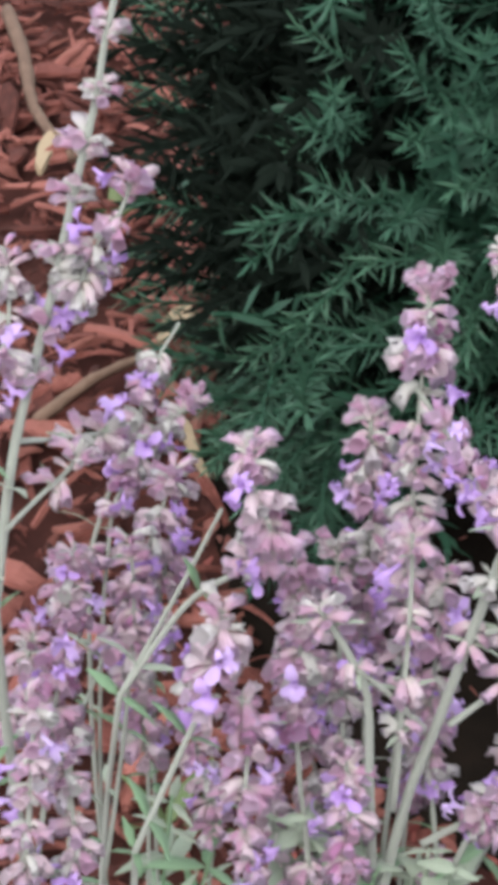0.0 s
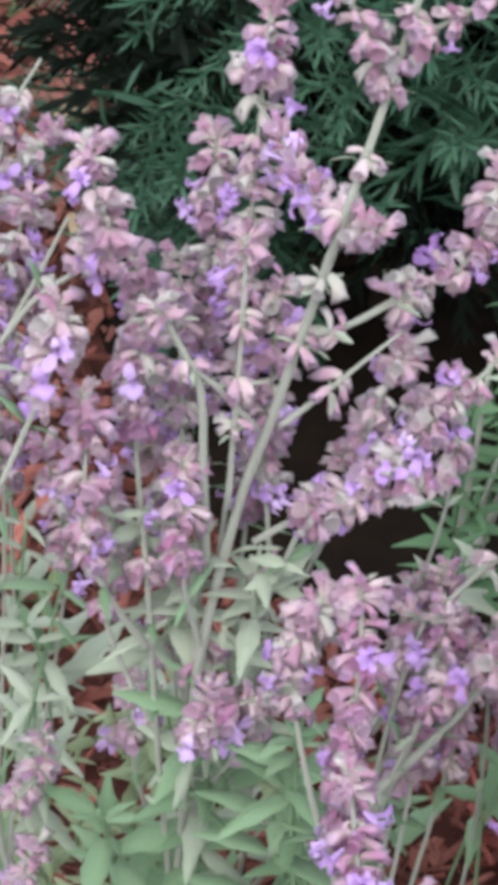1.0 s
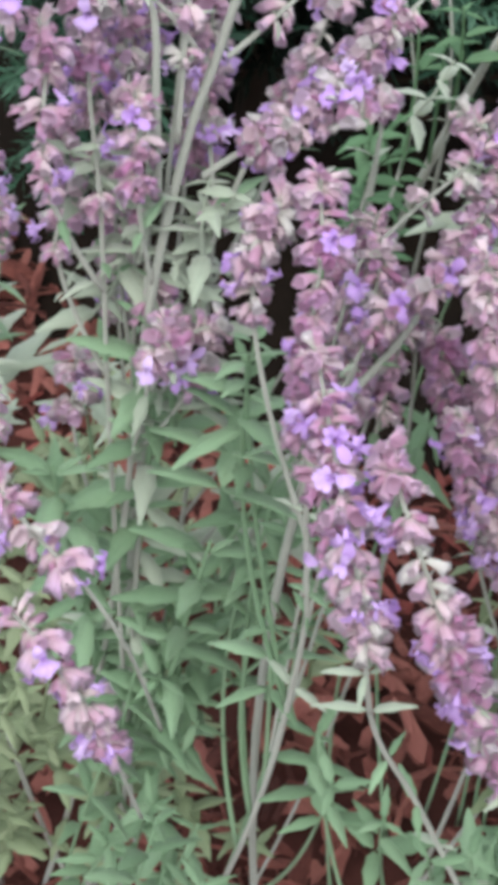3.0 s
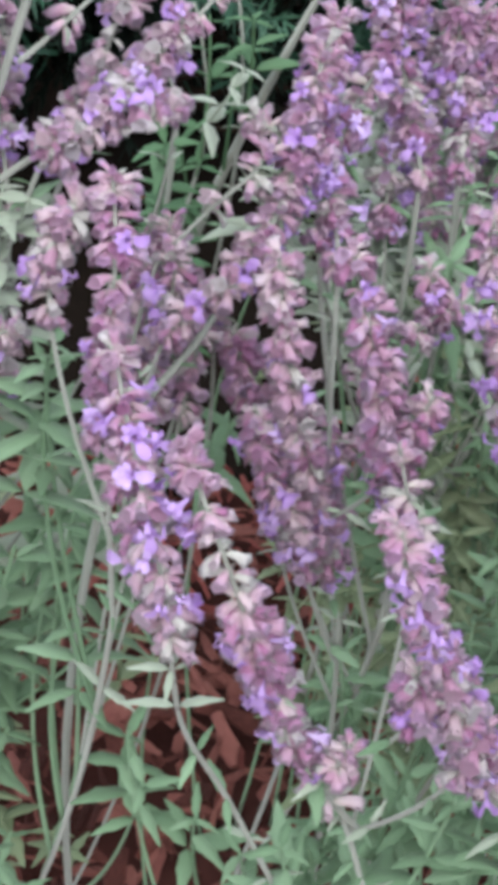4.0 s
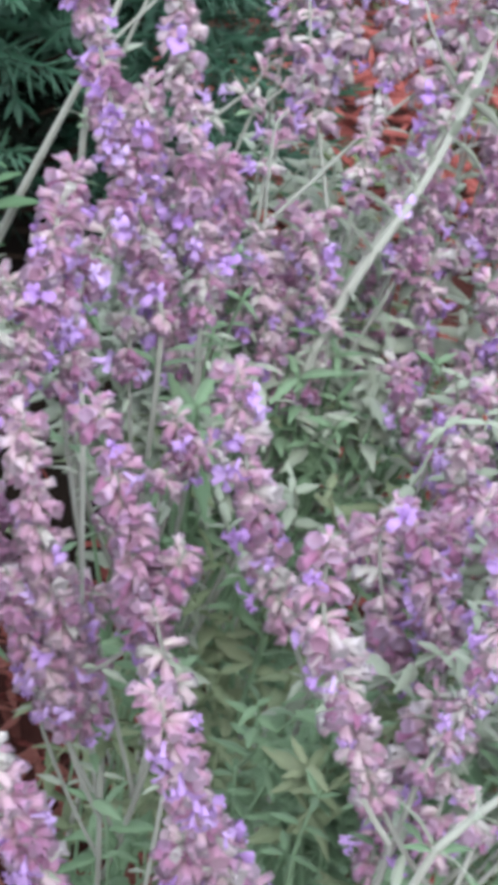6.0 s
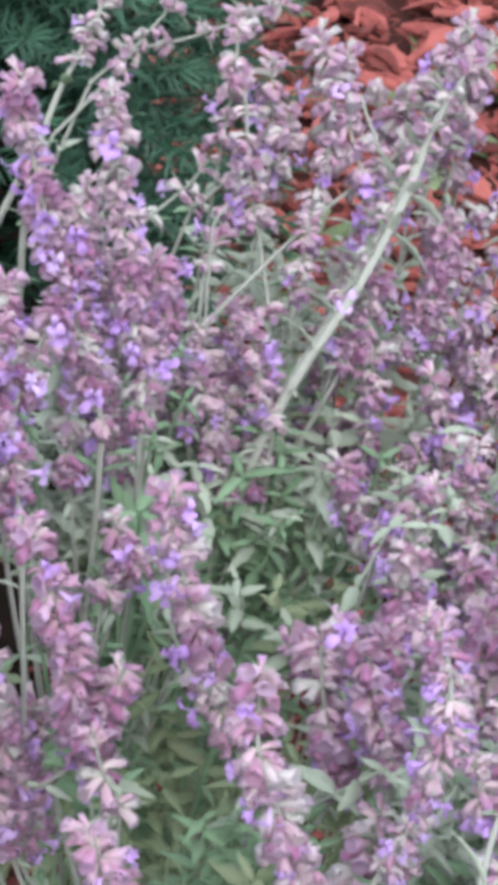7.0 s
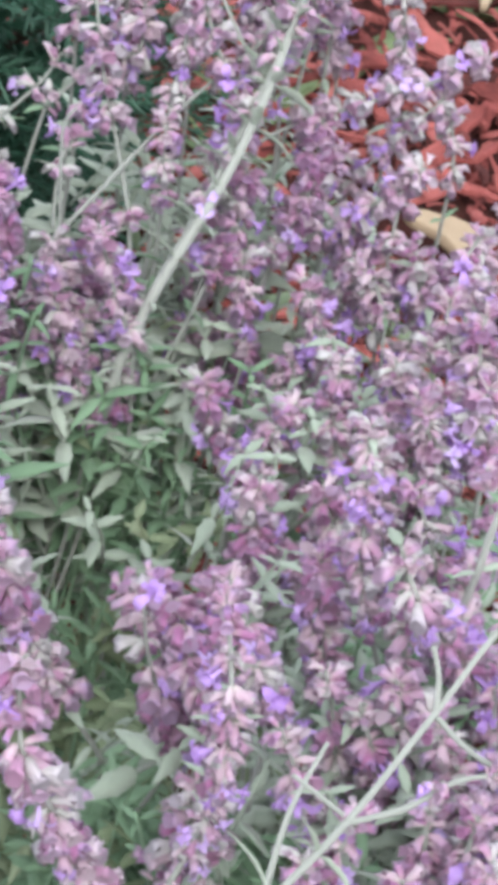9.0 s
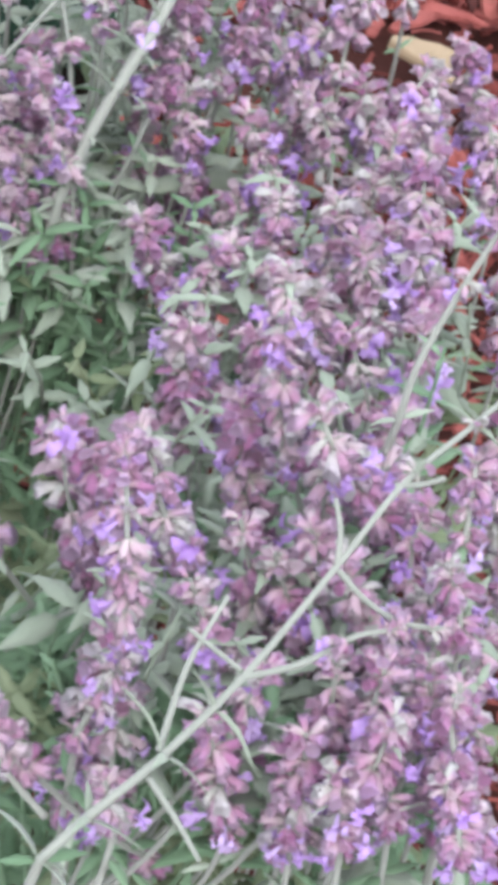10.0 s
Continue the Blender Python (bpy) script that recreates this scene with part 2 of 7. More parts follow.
def whorl_mesh(name, seed, count, length, swell, mats, nod, scatter=30):
    """A ring of nodding calyces round a stem that runs along +z. nod: the angle, from the stem's tip, to which they bend over."""
    rng = random.Random(seed)
    verts, faces, slots, way, ribs = [], [], [], [], []
    for k in range(count):
        a = 2 * math.pi * (k + rng.uniform(-0.6, 0.6)) / count
        t1 = radians(nod + rng.uniform(-scatter, scatter))
        g = rng.uniform(0.60, 1.12)
        v, f, w, r = calyx_shape(rng, length * g, swell * g, a, 0.60 * t1, t1)
        up = Vector((0, 0, rng.uniform(-0.0042, 0.0042)))
        n = len(verts)
        verts += [q + up for q in v]
        way += w
        ribs += r
        faces += [tuple(i + n for i in q) for q in f]
        slots += [rng.choice(mats)] * len(f)
    for k in range(2):
        # a pair of small pale bracts under the ring
        a = math.pi * k + rng.uniform(-0.4, 0.4)
        tilt = radians(nod * 0.8 + rng.uniform(-15, 15))
        m = Matrix.Translation((0, 0, 0.0015)) @ turn_to((math.cos(a) * math.sin(tilt), math.sin(a) * math.sin(tilt), math.cos(tilt)), rng.uniform(0, 6))
        ln, wd = length * rng.uniform(0.5, 0.9), 0.0011 * rng.uniform(0.7, 1.2)
        n = len(verts)
        verts += [m @ Vector(q) for q in ((0, 0, 0.001), (wd, 0, 0.55 * ln), (-wd, 0.3 * wd, 0.55 * ln), (0, 0.6 * wd, 0.5 * ln), (0.3 * wd, 0.5 * wd, ln))]
        way += [0.0] * 5
        ribs += [0.0] * 5
        faces += [tuple(i + n for i in q) for q in ((0, 1, 2), (0, 3, 1), (0, 2, 3), (1, 4, 2), (1, 3, 4), (2, 4, 3))]
        slots += [0] * 6
    me = mesh_of(name, verts, faces, [M_DRY, M_PALE, M_MAUVE, M_RICH], slots)
    me.attributes.new("tip", "FLOAT", "POINT").data.foreach_set("value", way)
    me.attributes.new("rib", "FLOAT", "POINT").data.foreach_set("value", ribs)
    return me


def corolla_mesh(name, seed):
    """One open two-lipped flower: a tube, four upper lobes and one broad lower lip; it points along +z."""
    rng = random.Random(seed)
    verts, faces = [], []
    sides = 6
    for z, r in ((0.0, 0.0009), (0.004, 0.0012), (0.007, 0.0020)):
        for k in range(sides):
            a = 2 * math.pi * k / sides
            verts.append(Vector((r * math.cos(a), r * math.sin(a), z)))
    for i in range(2):
        for k in range(sides):
            a, b = i * sides + k, i * sides + (k + 1) % sides
            faces.append((a, b, b + sides, a + sides))
    for ang, ln, wd in ((55, 0.0046, 0.0017), (90, 0.0050, 0.0017), (125, 0.0046, 0.0017), (20, 0.0040, 0.0015), (160, 0.0040, 0.0015), (270, 0.0066, 0.0026)):
        a = radians(ang + rng.uniform(-10, 10))
        d = Vector((math.cos(a), math.sin(a), 0))
        s = Vector((-math.sin(a), math.cos(a), 0))
        ln *= rng.uniform(0.85, 1.15)
        n = len(verts)
        for u, w, h in ((0.0, 0.5, 0.0068), (0.4, 1.0, 0.0092 + rng.uniform(-0.001, 0.001)), (0.8, 0.85, 0.0098 + rng.uniform(-0.002, 0.0015)), (1.0, 0.3, 0.0092 - rng.uniform(0, 0.003))):
            p = d * (0.0016 + ln * u) + Vector((0, 0, h))
            verts += [p - s * wd * w, p + Vector((0, 0, -0.0004)), p + s * wd * w]
            verts += [p - s * wd * w - Vector((0, 0, 0.0003)), p + Vector((0, 0, -0.0008)), p + s * wd * w - Vector((0, 0, 0.0003))]
        for i in range(3):
            o = n + 6 * i
            faces += [(o, o + 1, o + 7, o + 6), (o + 1, o + 2, o + 8, o + 7), (o + 4, o + 3, o + 9, o + 10), (o + 5, o + 4, o + 10, o + 11)]
    return mesh_of(name, verts, faces, [M_VIOLET])


def leaf_mesh(name, seed, width, mat, notch=0.12):
    """A narrow leaf 1 unit long along +x, folded on its midrib, with a blunt-toothed edge and a drooping tip; two skins."""
    rng = random.Random(seed)
    droop, fold, steps = rng.uniform(0.10, 0.38), rng.uniform(0.15, 0.4), 6
    verts, faces = [], []
    twist = rng.uniform(-0.5, 0.5)
    for i in range(steps + 1):
        u = i / steps
        w = width * (math.sin(math.pi * min(1, u ** 0.72 * 0.97 + 0.02)) ** 1.1) * (1 + (notch if i % 2 else -notch)) + 0.012
        z = -droop * u * u + 0.06 * u
        t = twist * u
        side = Vector((0, math.cos(t), math.sin(t)))
        c = Vector((u, 0, z))
        lift = Vector((0, 0, fold * w))
        for dz in (0.0, -0.012):
            verts += [c - side * w + lift + Vector((0, 0, dz)), c + Vector((0, 0, dz)), c + side * w + lift + Vector((0, 0, dz))]
    for i in range(steps):
        o = 6 * i
        faces += [(o, o + 1, o + 7, o + 6), (o + 1, o + 2, o + 8, o + 7), (o + 4, o + 3, o + 9, o + 10), (o + 5, o + 4, o + 10, o + 11), (o, o + 6, o + 9, o + 3), (o + 2, o + 5, o + 11, o + 8)]
    return mesh_of(name, verts, faces, [mat])


# ---- ground: one sheet to the horizon, a bed of red bark mulch ----
def ground_sheet():
    verts, faces = [], []
    xs = [-300, -40, -6, -2] + [-1.5 + 0.05 * i for i in range(91)] + [4, 8, 40, 300]
    ys = [-300, -40, -6, -1] + [-0.3 + 0.05 * i for i in range(91)] + [5, 9, 40, 300]
    for y in ys:
        for x in xs:
            near = 1.0 if -1.5 <= x <= 3 and -0.3 <= y <= 4.2 else 0.0
            h = 0.014 * noise.noise((x * 4, y * 4, 0)) + 0.012 * noise.noise((x * 14, y * 14, 3))
            verts.append((x, y, near * h - 0.012))
    w = len(xs)
    for j in range(len(ys) - 1):
        for i in range(w - 1):
            faces.append((j * w + i, j * w + i + 1, (j + 1) * w + i + 1, (j + 1) * w + i))
    return tagged(new("ground", mesh_of("ground", verts, faces, [M_SOIL])), "garden bed of dark soil under red bark mulch", "ground", kind="structure")


ground = ground_sheet()


def ground_shade(x, y, rx, ry):
    """A low, near-black cushion of soil that paints the shade under the conifer."""
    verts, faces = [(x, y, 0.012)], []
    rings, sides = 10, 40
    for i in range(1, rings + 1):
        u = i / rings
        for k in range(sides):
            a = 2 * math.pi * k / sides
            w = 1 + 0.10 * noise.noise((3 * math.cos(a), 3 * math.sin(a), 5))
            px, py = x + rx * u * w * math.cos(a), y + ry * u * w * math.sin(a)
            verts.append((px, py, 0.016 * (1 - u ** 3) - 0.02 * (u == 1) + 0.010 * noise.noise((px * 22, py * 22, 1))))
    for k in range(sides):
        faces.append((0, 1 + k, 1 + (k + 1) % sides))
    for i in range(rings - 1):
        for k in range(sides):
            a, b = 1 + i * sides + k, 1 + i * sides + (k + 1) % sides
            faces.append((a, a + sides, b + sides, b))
    tagged(new("needle_litter", mesh_of("needle_litter", verts, faces, [M_GROUND_SHADE])), "near-black soil under the conifer with its shade painted in", "soil", kind="stuff")


ground_shade(0.32, 1.55, 0.38, 0.61)

# ---- sage: shared shapes ----
# colours among which each calyx of a ring chooses: 0 dry, 1 pale, 2 mauve, 3 deep mauve
TONES = {"mauve": (2, 2, 2, 1, 2, 3), "pale": (1, 1, 0, 2, 2, 2), "dry": (0, 1, 1, 0, 2), "rich": (3, 3, 2, 3, 2)}
# count, length, width and nod of the calyces in each kind of ring
RINGS = (("dense", 16, 0.0082, 0.0022, 124), ("loose", 13, 0.0082, 0.0022, 126), ("ragged", 14, 0.0082, 0.0019, 128), ("sparse", 5, 0.0084, 0.0023, 122), ("round", 11, 0.0066, 0.0020, 84), ("bud", 9, 0.0072, 0.0019, 66))
WHORLS = {(tone, style): [whorl_mesh("calyx_whorl", 10 * k + len(tone) + len(style), n, ln, sw, mats, nod) for k in range(5)]
          for tone, mats in TONES.items() for style, n, ln, sw, nod in RINGS}
COROLLAS = [corolla_mesh("corolla", 70 + k) for k in range(4)]
LEAVES = {"grey": [leaf_mesh("leaf", 40 + k, w, M_LEAF, 0.12) for k, w in enumerate((0.115, 0.135, 0.155, 0.125))],
          "silver": [leaf_mesh("leaf", 50 + k, w, M_LEAF_SILVER, 0.11) for k, w in enumerate((0.105, 0.13, 0.10, 0.12))],
          "green": [leaf_mesh("leaf", 60 + k, w, M_LEAF_GREEN, 0.10) for k, w in enumerate((0.11, 0.13, 0.15, 0.12))]}


def leaf_pair(owner, at, axis, size, colour, rng, count=2):
    first = rng.uniform(0, math.pi)
    side = axis.orthogonal().normalized()
    for k in range(count):
        a = first + 2 * math.pi * k / count + rng.uniform(-0.3, 0.3)
        out = Matrix.Rotation(a, 3, axis) @ side
        d = (out + axis * rng.uniform(-0.1, 0.6)).normalized()
        s = size * rng.uniform(0.65, 1.2)
        y = axis.cross(d).normalized()
        z = d.cross(y)
        m = Matrix((d, y, z)).transposed().to_4x4()
        piece("leaf", rng.choice(LEAVES[colour]), owner, Matrix.Translation(at + out * 0.001) @ m @ Matrix.Diagonal((s, s, s, 1)))


GAPS = {"dense": 0.0103, "loose": 0.0128, "ragged": 0.0100, "sparse": 0.021, "round": 0.0185}
STEMS = {}


def rise(a, b, c, steps=12):
    """A bow from a to c that leaves and arrives by way of b."""
    return [a * (1 - u) ** 2 + b * 2 * u * (1 - u) + c * u * u for u in (k / steps for k in range(steps + 1))]


def root_for(plant, low, rng):
    """The place on an older stem of the same clump from which a side shoot best rises; else on the ground."""
    best = None
    for q in STEMS.get(plant.name, ()):
        if q.z < low.z - 0.03 and math.hypot(q.x - low.x, q.y - low.y) < 0.02 + 0.35 * (low.z - q.z):
            away = (q - low).length + 2.0 * math.hypot(q.x - low.x, q.y - low.y)
            if best is None or away < best[0]:
                best = (away, q)
    if best and best[0] < 0.36:
        return best[1].copy()
    return Vector((low.x + rng.uniform(-0.03, 0.03), low.y + rng.uniform(0.0, 0.06), -0.01)).lerp(plant.location, 0.35) + Vector((0, 0, -0.006))


def flower_stem(plant, points, radius, style, seed, spike=(0.0, 1.0), tone=0.42, bloom=0.6, branch=False, leafy=None, packed=False, rich=0.0, size=1.0):
    """One felted stem from the crown, or from a larger stem, with rings of calyces, open flowers and small leaves along it."""
    rng = random.Random(seed)
    bloom *= rng.uniform(0.35, 1.45) * (0.35 if style == "sparse" else 1.0 + 0.5 * rich)
    p = [Vector(q) for q in points]
    if not branch:
        up = (0.6 * (p[1] - p[0]).normalized() + Vector((0, 0, 0.8))).normalized()
        foot = root_for(plant, p[0] - up * 0.02, rng) if radius < 0.0016 else plant.location.lerp(Vector((p[0].x, p[0].y, 0)), 0.45) + Vector((rng.uniform(-0.05, 0.05), rng.uniform(-0.03, 0.07), -0.015))
        way = rise(foot, (p[0] - up * 0.35 * (p[0] - foot).length).lerp(foot.lerp(p[0], 0.6), 0.35), p[0])[:-1]
    else:
        way = []
    head = spline(p, 8)
    stem_way = way + head
    if radius >= 0.0016:
        STEMS.setdefault(plant.name, []).extend(q for q in stem_way if q.z > 0.12)
    thick = radius if radius > 0.002 else 0.8 * radius
    v, f = tube(stem_way, thick * (1.05 if way else 1.0), max(0.0007, thick * 0.5))
    stem = piece("flower_stem", mesh_of("flower_stem", v, f, [M_STEM]), plant)
    cum = [0.0]
    for a, b in zip(head, head[1:]):
        cum.append(cum[-1] + (b - a).length)
    total = cum[-1]

    def at(s):
        i = max(j for j in range(len(cum)) if cum[j] <= s + 1e-9)
        i = min(i, len(head) - 2)
        u = (s - cum[i]) / max(1e-9, cum[i + 1] - cum[i])
        return head[i].lerp(head[i + 1], u), (head[i + 1] - head[i]).normalized()

    if style != "none":
        s, end = spike[0] * total, spike[1] * total
        gap = 0.0108 if packed else GAPS[style]
        while s < end - 0.001:
            q, d = at(s)
            left = (end - s) / max(1e-6, end - spike[0] * total)
            kind = "bud" if end - s < 0.007 and spike[1] > 0.99 else style
            thin = style not in ("sparse", "round") and kind != "bud" and noise.noise((s * 45.0, seed * 7.3, 0.5)) > 0.34 + 0.2 * rich
            if thin:
                kind = "sparse"
            shade = rng.choice(("dry", "pale", "mauve")) if thin else rng.choice(("dry", "pale", "pale")) if style == "sparse" and rng.random() < 0.7 else "dry" if rng.random() < tone * 0.42 else "pale" if rng.random() < tone else "rich" if rng.random() < rich else "mauve"
            g = size * rng.uniform(0.85, 1.12) * (0.90 + 0.1 * min(1.0, 3 * left + 0.3))
            m = Matrix.Translation(q + d * (0.0 if kind == "bud" else 0.0032 * g)) @ turn_to(d, rng.uniform(0, 6.28)) @ Matrix.Diagonal((g, g, g, 1))
            piece("calyx_whorl", rng.choice(WHORLS[(shade, kind)]), stem, m)
            if kind != "bud" and not thin:
                for _ in range(sum(rng.random() < bloom for _ in range(2 if style != "sparse" else 1))):
                    a = rng.uniform(0, 6.28)
                    side = Matrix.Rotation(a, 3, d) @ d.orthogonal().normalized()
                    out = (side + d * rng.uniform(-1.1, 0.0)).normalized()
                    k = size * rng.uniform(0.58, 0.95)
                    piece("corolla", rng.choice(COROLLAS), stem, Matrix.Translation(q + out * 0.0052 * size) @ turn_to(out, rng.uniform(0, 6.28)) @ Matrix.Diagonal((k, k, k, 1)))
            if style == "sparse" or rng.random() < 0.08:
                leaf_pair(stem, q, d, rng.uniform(0.008, 0.014), "silver", rng)
            s += gap * rng.uniform(0.8, 1.25)
        if spike[1] > 0.99:
            q, d = at(end - 0.003)
            piece("calyx_whorl", rng.choice(WHORLS[(rng.choice(("mauve", "pale")), "bud")]), stem, Matrix.Translation(q) @ turn_to(d, rng.uniform(0, 6.28)) @ Matrix.Diagonal((size, size, size, 1)))
    if way:
        back = list(reversed(way))
        gone, wait = 0.0, 0.004
        for a, b in zip([head[0], *back], back):
            steps = max(1, int((b - a).length / 0.012))
            for j in range(steps):
                q = a.lerp(b, j / steps)
                gone += (b - a).length / steps
                if gone < wait or gone > 0.095:
                    continue
                d = (a - b).normalized()
                if gone < 0.014 and style not in ("none", "sparse"):
                    g = size * rng.uniform(0.7, 0.95)
                    piece("calyx_whorl", rng.choice(WHORLS[("rich" if rng.random() < rich else rng.choice(("mauve", "pale")), "loose")]), stem, Matrix.Translation(q) @ turn_to(d, rng.uniform(0, 6)) @ Matrix.Diagonal((g, g, g, 1)))
                    wait = gone + rng.uniform(0.014, 0.02)
                else:
                    leaf_pair(stem, q, d, rng.uniform(0.009, 0.017), rng.choice(("grey", "grey", "silver")), rng)
                    wait = gone + rng.uniform(0.03, 0.05)
        s = 0.012
        while s < spike[0] * total - 0.005 and style != "sparse":
            q, d = at(s)
            leaf_pair(stem, q, d, rng.uniform(0.010, 0.019), rng.choice(("grey", "silver")), rng)
            s += rng.uniform(0.02, 0.04)
    if leafy:
        s = leafy[0] * total
        while s < leafy[1] * total:
            q, d = at(s)
            leaf_pair(stem, q, d, rng.uniform(0.012, 0.026), "silver", rng, 3)
            s += rng.uniform(0.014, 0.026)
    return stem


def leaf_shoot(plant, top, tiers, size, colour, seed):
    """A leafy side shoot that rises to top, with crossed pairs of narrow leaves."""
    rng = random.Random(seed)
    top = Vector(top)
    lean = Vector((rng.uniform(-0.3, 0.3), rng.uniform(-0.4, 0.2), 1)).normalized()
    foot = root_for(plant, top - lean * 0.06, rng)
    way = rise(foot, top - lean * 0.5 * (top - foot).length, top)
    v, f = tube(way, 0.0013, 0.0007, 5)
    stem = piece("leafy_stem", mesh_of("leafy_stem", v, f, [M_LEAF if colour != "green" else M_LEAF_GREEN]), plant)
    for k in range(tiers):
        at = top - lean * (0.004 + 0.017 * k)
        leaf_pair(stem, at, lean, 0.84 * size * (0.55 + 0.15 * k) * rng.uniform(0.85, 1.1), colour, rng, 2 if k % 2 else 3)


def leafy_branch(plant, points, radius, gap, size, seed, colours=("grey",)):
    """A green, unflowered stem with a node every gap: a crossed pair of long leaves and, in their angles, a tuft of short ones."""
    rng = random.Random(seed)
    way = spline([Vector(q) for q in points], 8)
    v, f = tube(way, radius, 0.7 * radius, 6)
    stem = piece("leafy_stem", mesh_of("leafy_stem", v, f, [M_LEAF]), plant)
    side, wait, turn = Vector((1, 0, 0)), 0.4 * gap, rng.uniform(0, 0.6)
    for a, b in zip(way, way[1:]):
        wait -= (b - a).length
        if wait > 0:
            continue
        wait += gap * rng.uniform(0.8, 1.2)
        d = (b - a).normalized()
        flat = (side - d * side.dot(d)).normalized()
        for k in range(4 if b is not way[-1] else 5):
            long = k < 2
            out = Matrix.Rotation(turn + math.pi * k + (0.9 if not long else 0.0) + rng.uniform(-0.35, 0.35), 3, d) @ flat
            x = (out + d * (rng.uniform(0.0, 0.55) if long else rng.uniform(0.3, 1.2))).normalized()
            y = d.cross(x).normalized()
            g = size * (rng.uniform(0.75, 1.15) if long else rng.uniform(0.35, 0.6))
            piece("leaf", rng.choice(LEAVES[rng.choice(colours)]), stem, Matrix.Translation(b + out * radius) @ Matrix((x, y, x.cross(y))).transposed().to_4x4() @ Matrix.Scale(g, 4))
        turn += 1.57 + rng.uniform(-0.7, 0.7)


LOW_LEAF = [leaf_mesh("low_leaf", 90 + k, w, M_LEAF, 0.11) for k, w in enumerate((0.135, 0.16, 0.185, 0.15))]


def low_foliage(plant, patches, size, seed, mat=None, up=0.5):
    """The many short leafy twigs low in a clump, as one mesh. patches: x, y, z of a centre, its three half widths and a number of twigs."""
    rng = random.Random(seed)
    shapes = [([v.co.copy() for v in me.vertices], [tuple(q.vertices) for q in me.polygons]) for me in LOW_LEAF]
    verts, faces = [], []

    def add(v, f):
        o = len(verts)
        verts.extend(v)
        faces.extend(tuple(i + o for i in q) for q in f)

    for x, y, z, wx, wy, wz, count in patches:
        for _ in range(count):
            top = Vector((x + wx * rng.gauss(0, 0.55), y + wy * rng.gauss(0, 0.55), max(0.03, z + wz * rng.uniform(-1, 1))))
            lean = Vector((rng.uniform(-0.6, 0.6), rng.uniform(-0.6, 0.4), 1)).normalized()
            length = rng.uniform(0.03, 0.06)
            add(*tube([top - lean * length, top - lean * 0.5 * length + Vector((rng.uniform(-0.003, 0.003), 0, 0)), top], 0.0010, 0.0006, 4))
            turn = rng.uniform(0, 3.14)
            for k in range(4):
                at = top - lean * length * (0.04 + 0.27 * k)
                for side in (0, math.pi):
                    a = turn + side + 1.57 * (k % 2) + rng.uniform(-0.4, 0.4)
                    d = (Vector((math.cos(a), math.sin(a), 0)) + lean * rng.uniform(-0.1, up)).normalized()
                    y_ax = lean.cross(d).normalized()
                    g = size * rng.uniform(0.55, 1.1) * (0.6 + 0.14 * k)
                    m = Matrix.Translation(at) @ Matrix((d, y_ax, d.cross(y_ax))).transposed().to_4x4() @ Matrix.Scale(g, 4)
                    v, f = rng.choice(shapes)
                    add([m @ q for q in v], f)
    tagged(piece("low_foliage", mesh_of("low_foliage", verts, faces, [mat or M_LEAF_LOW]), plant, None, "short grey-green leafy twigs low in the clump"), kind="stuff")


# ---- sage clump ----
clump = thing("russian_sage", (0.05, 0.60, 0), "Russian sage with pale felted stems and mauve flower spikes", "sage plant", "flowering sage clumps")
flower_stem(clump, [(0.044, 0.475, 0.405), (0.044, 0.465, 0.473), (0.044, 0.458, 0.530), (0.042, 0.453, 0.583), (0.054, 0.476, 0.641), (0.064, 0.482, 0.678), (0.076, 0.486, 0.729), (0.082, 0.484, 0.759), (0.093, 0.500, 0.793), (0.102, 0.513, 0.824), (0.110, 0.522, 0.850)], 0.0026, "sparse", 100, spike=(0.67, 1), tone=0.66, size=0.96, rich=0.1)
flower_stem(clump, [(-0.087, 0.525, 0.684), (-0.080, 0.550, 0.734), (-0.067, 0.573, 0.781), (-0.059, 0.585, 0.814), (-0.052, 0.598, 0.840), (-0.048, 0.608, 0.861), (-0.043, 0.621, 0.879)], 0.0022, "round", 124, spike=(0.36, 1), tone=1, bloom=0.15, size=1.05, rich=0.1)
flower_stem(clump, [(0.041, 0.456, 0.579), (0.042, 0.494, 0.623), (0.042, 0.529, 0.662), (0.043, 0.556, 0.701), (0.043, 0.581, 0.730)], 0.002, "dense", 101, spike=(0.5, 1), tone=0.66, size=1, rich=0.1)
flower_stem(clump, [(0.043, 0.462, 0.626), (0.041, 0.468, 0.661), (0.039, 0.474, 0.694), (0.033, 0.478, 0.708), (0.023, 0.482, 0.725)], 0.0021, "sparse", 140, spike=(0.75, 1), tone=1, branch=True, size=0.9)
flower_stem(clump, [(0.059, 0.480, 0.674), (0.047, 0.477, 0.692), (0.036, 0.475, 0.705)], 0.0017, "none", 141, branch=True)
flower_stem(clump, [(0.050, 0.472, 0.644), (0.051, 0.478, 0.686), (0.052, 0.486, 0.719), (0.052, 0.495, 0.745)], 0.0016, "sparse", 142, spike=(0.3, 1), tone=1, branch=True, size=0.95)
flower_stem(clump, [(-0.035, 0.442, 0.656), (-0.022, 0.453, 0.685), (-0.012, 0.460, 0.709), (-0.009, 0.465, 0.723), (-0.008, 0.474, 0.733)], 0.0018, "dense", 104, spike=(0.62, 1), tone=0.66, size=0.95, rich=0.1)
flower_stem(clump, [(0.060, 0.468, 0.632), (0.075, 0.466, 0.646), (0.090, 0.462, 0.658), (0.111, 0.474, 0.673), (0.120, 0.481, 0.681), (0.133, 0.488, 0.691), (0.145, 0.496, 0.700)], 0.0018, "loose", 119, spike=(0.2, 1), tone=0.8, branch=True, size=0.8, rich=0.1)
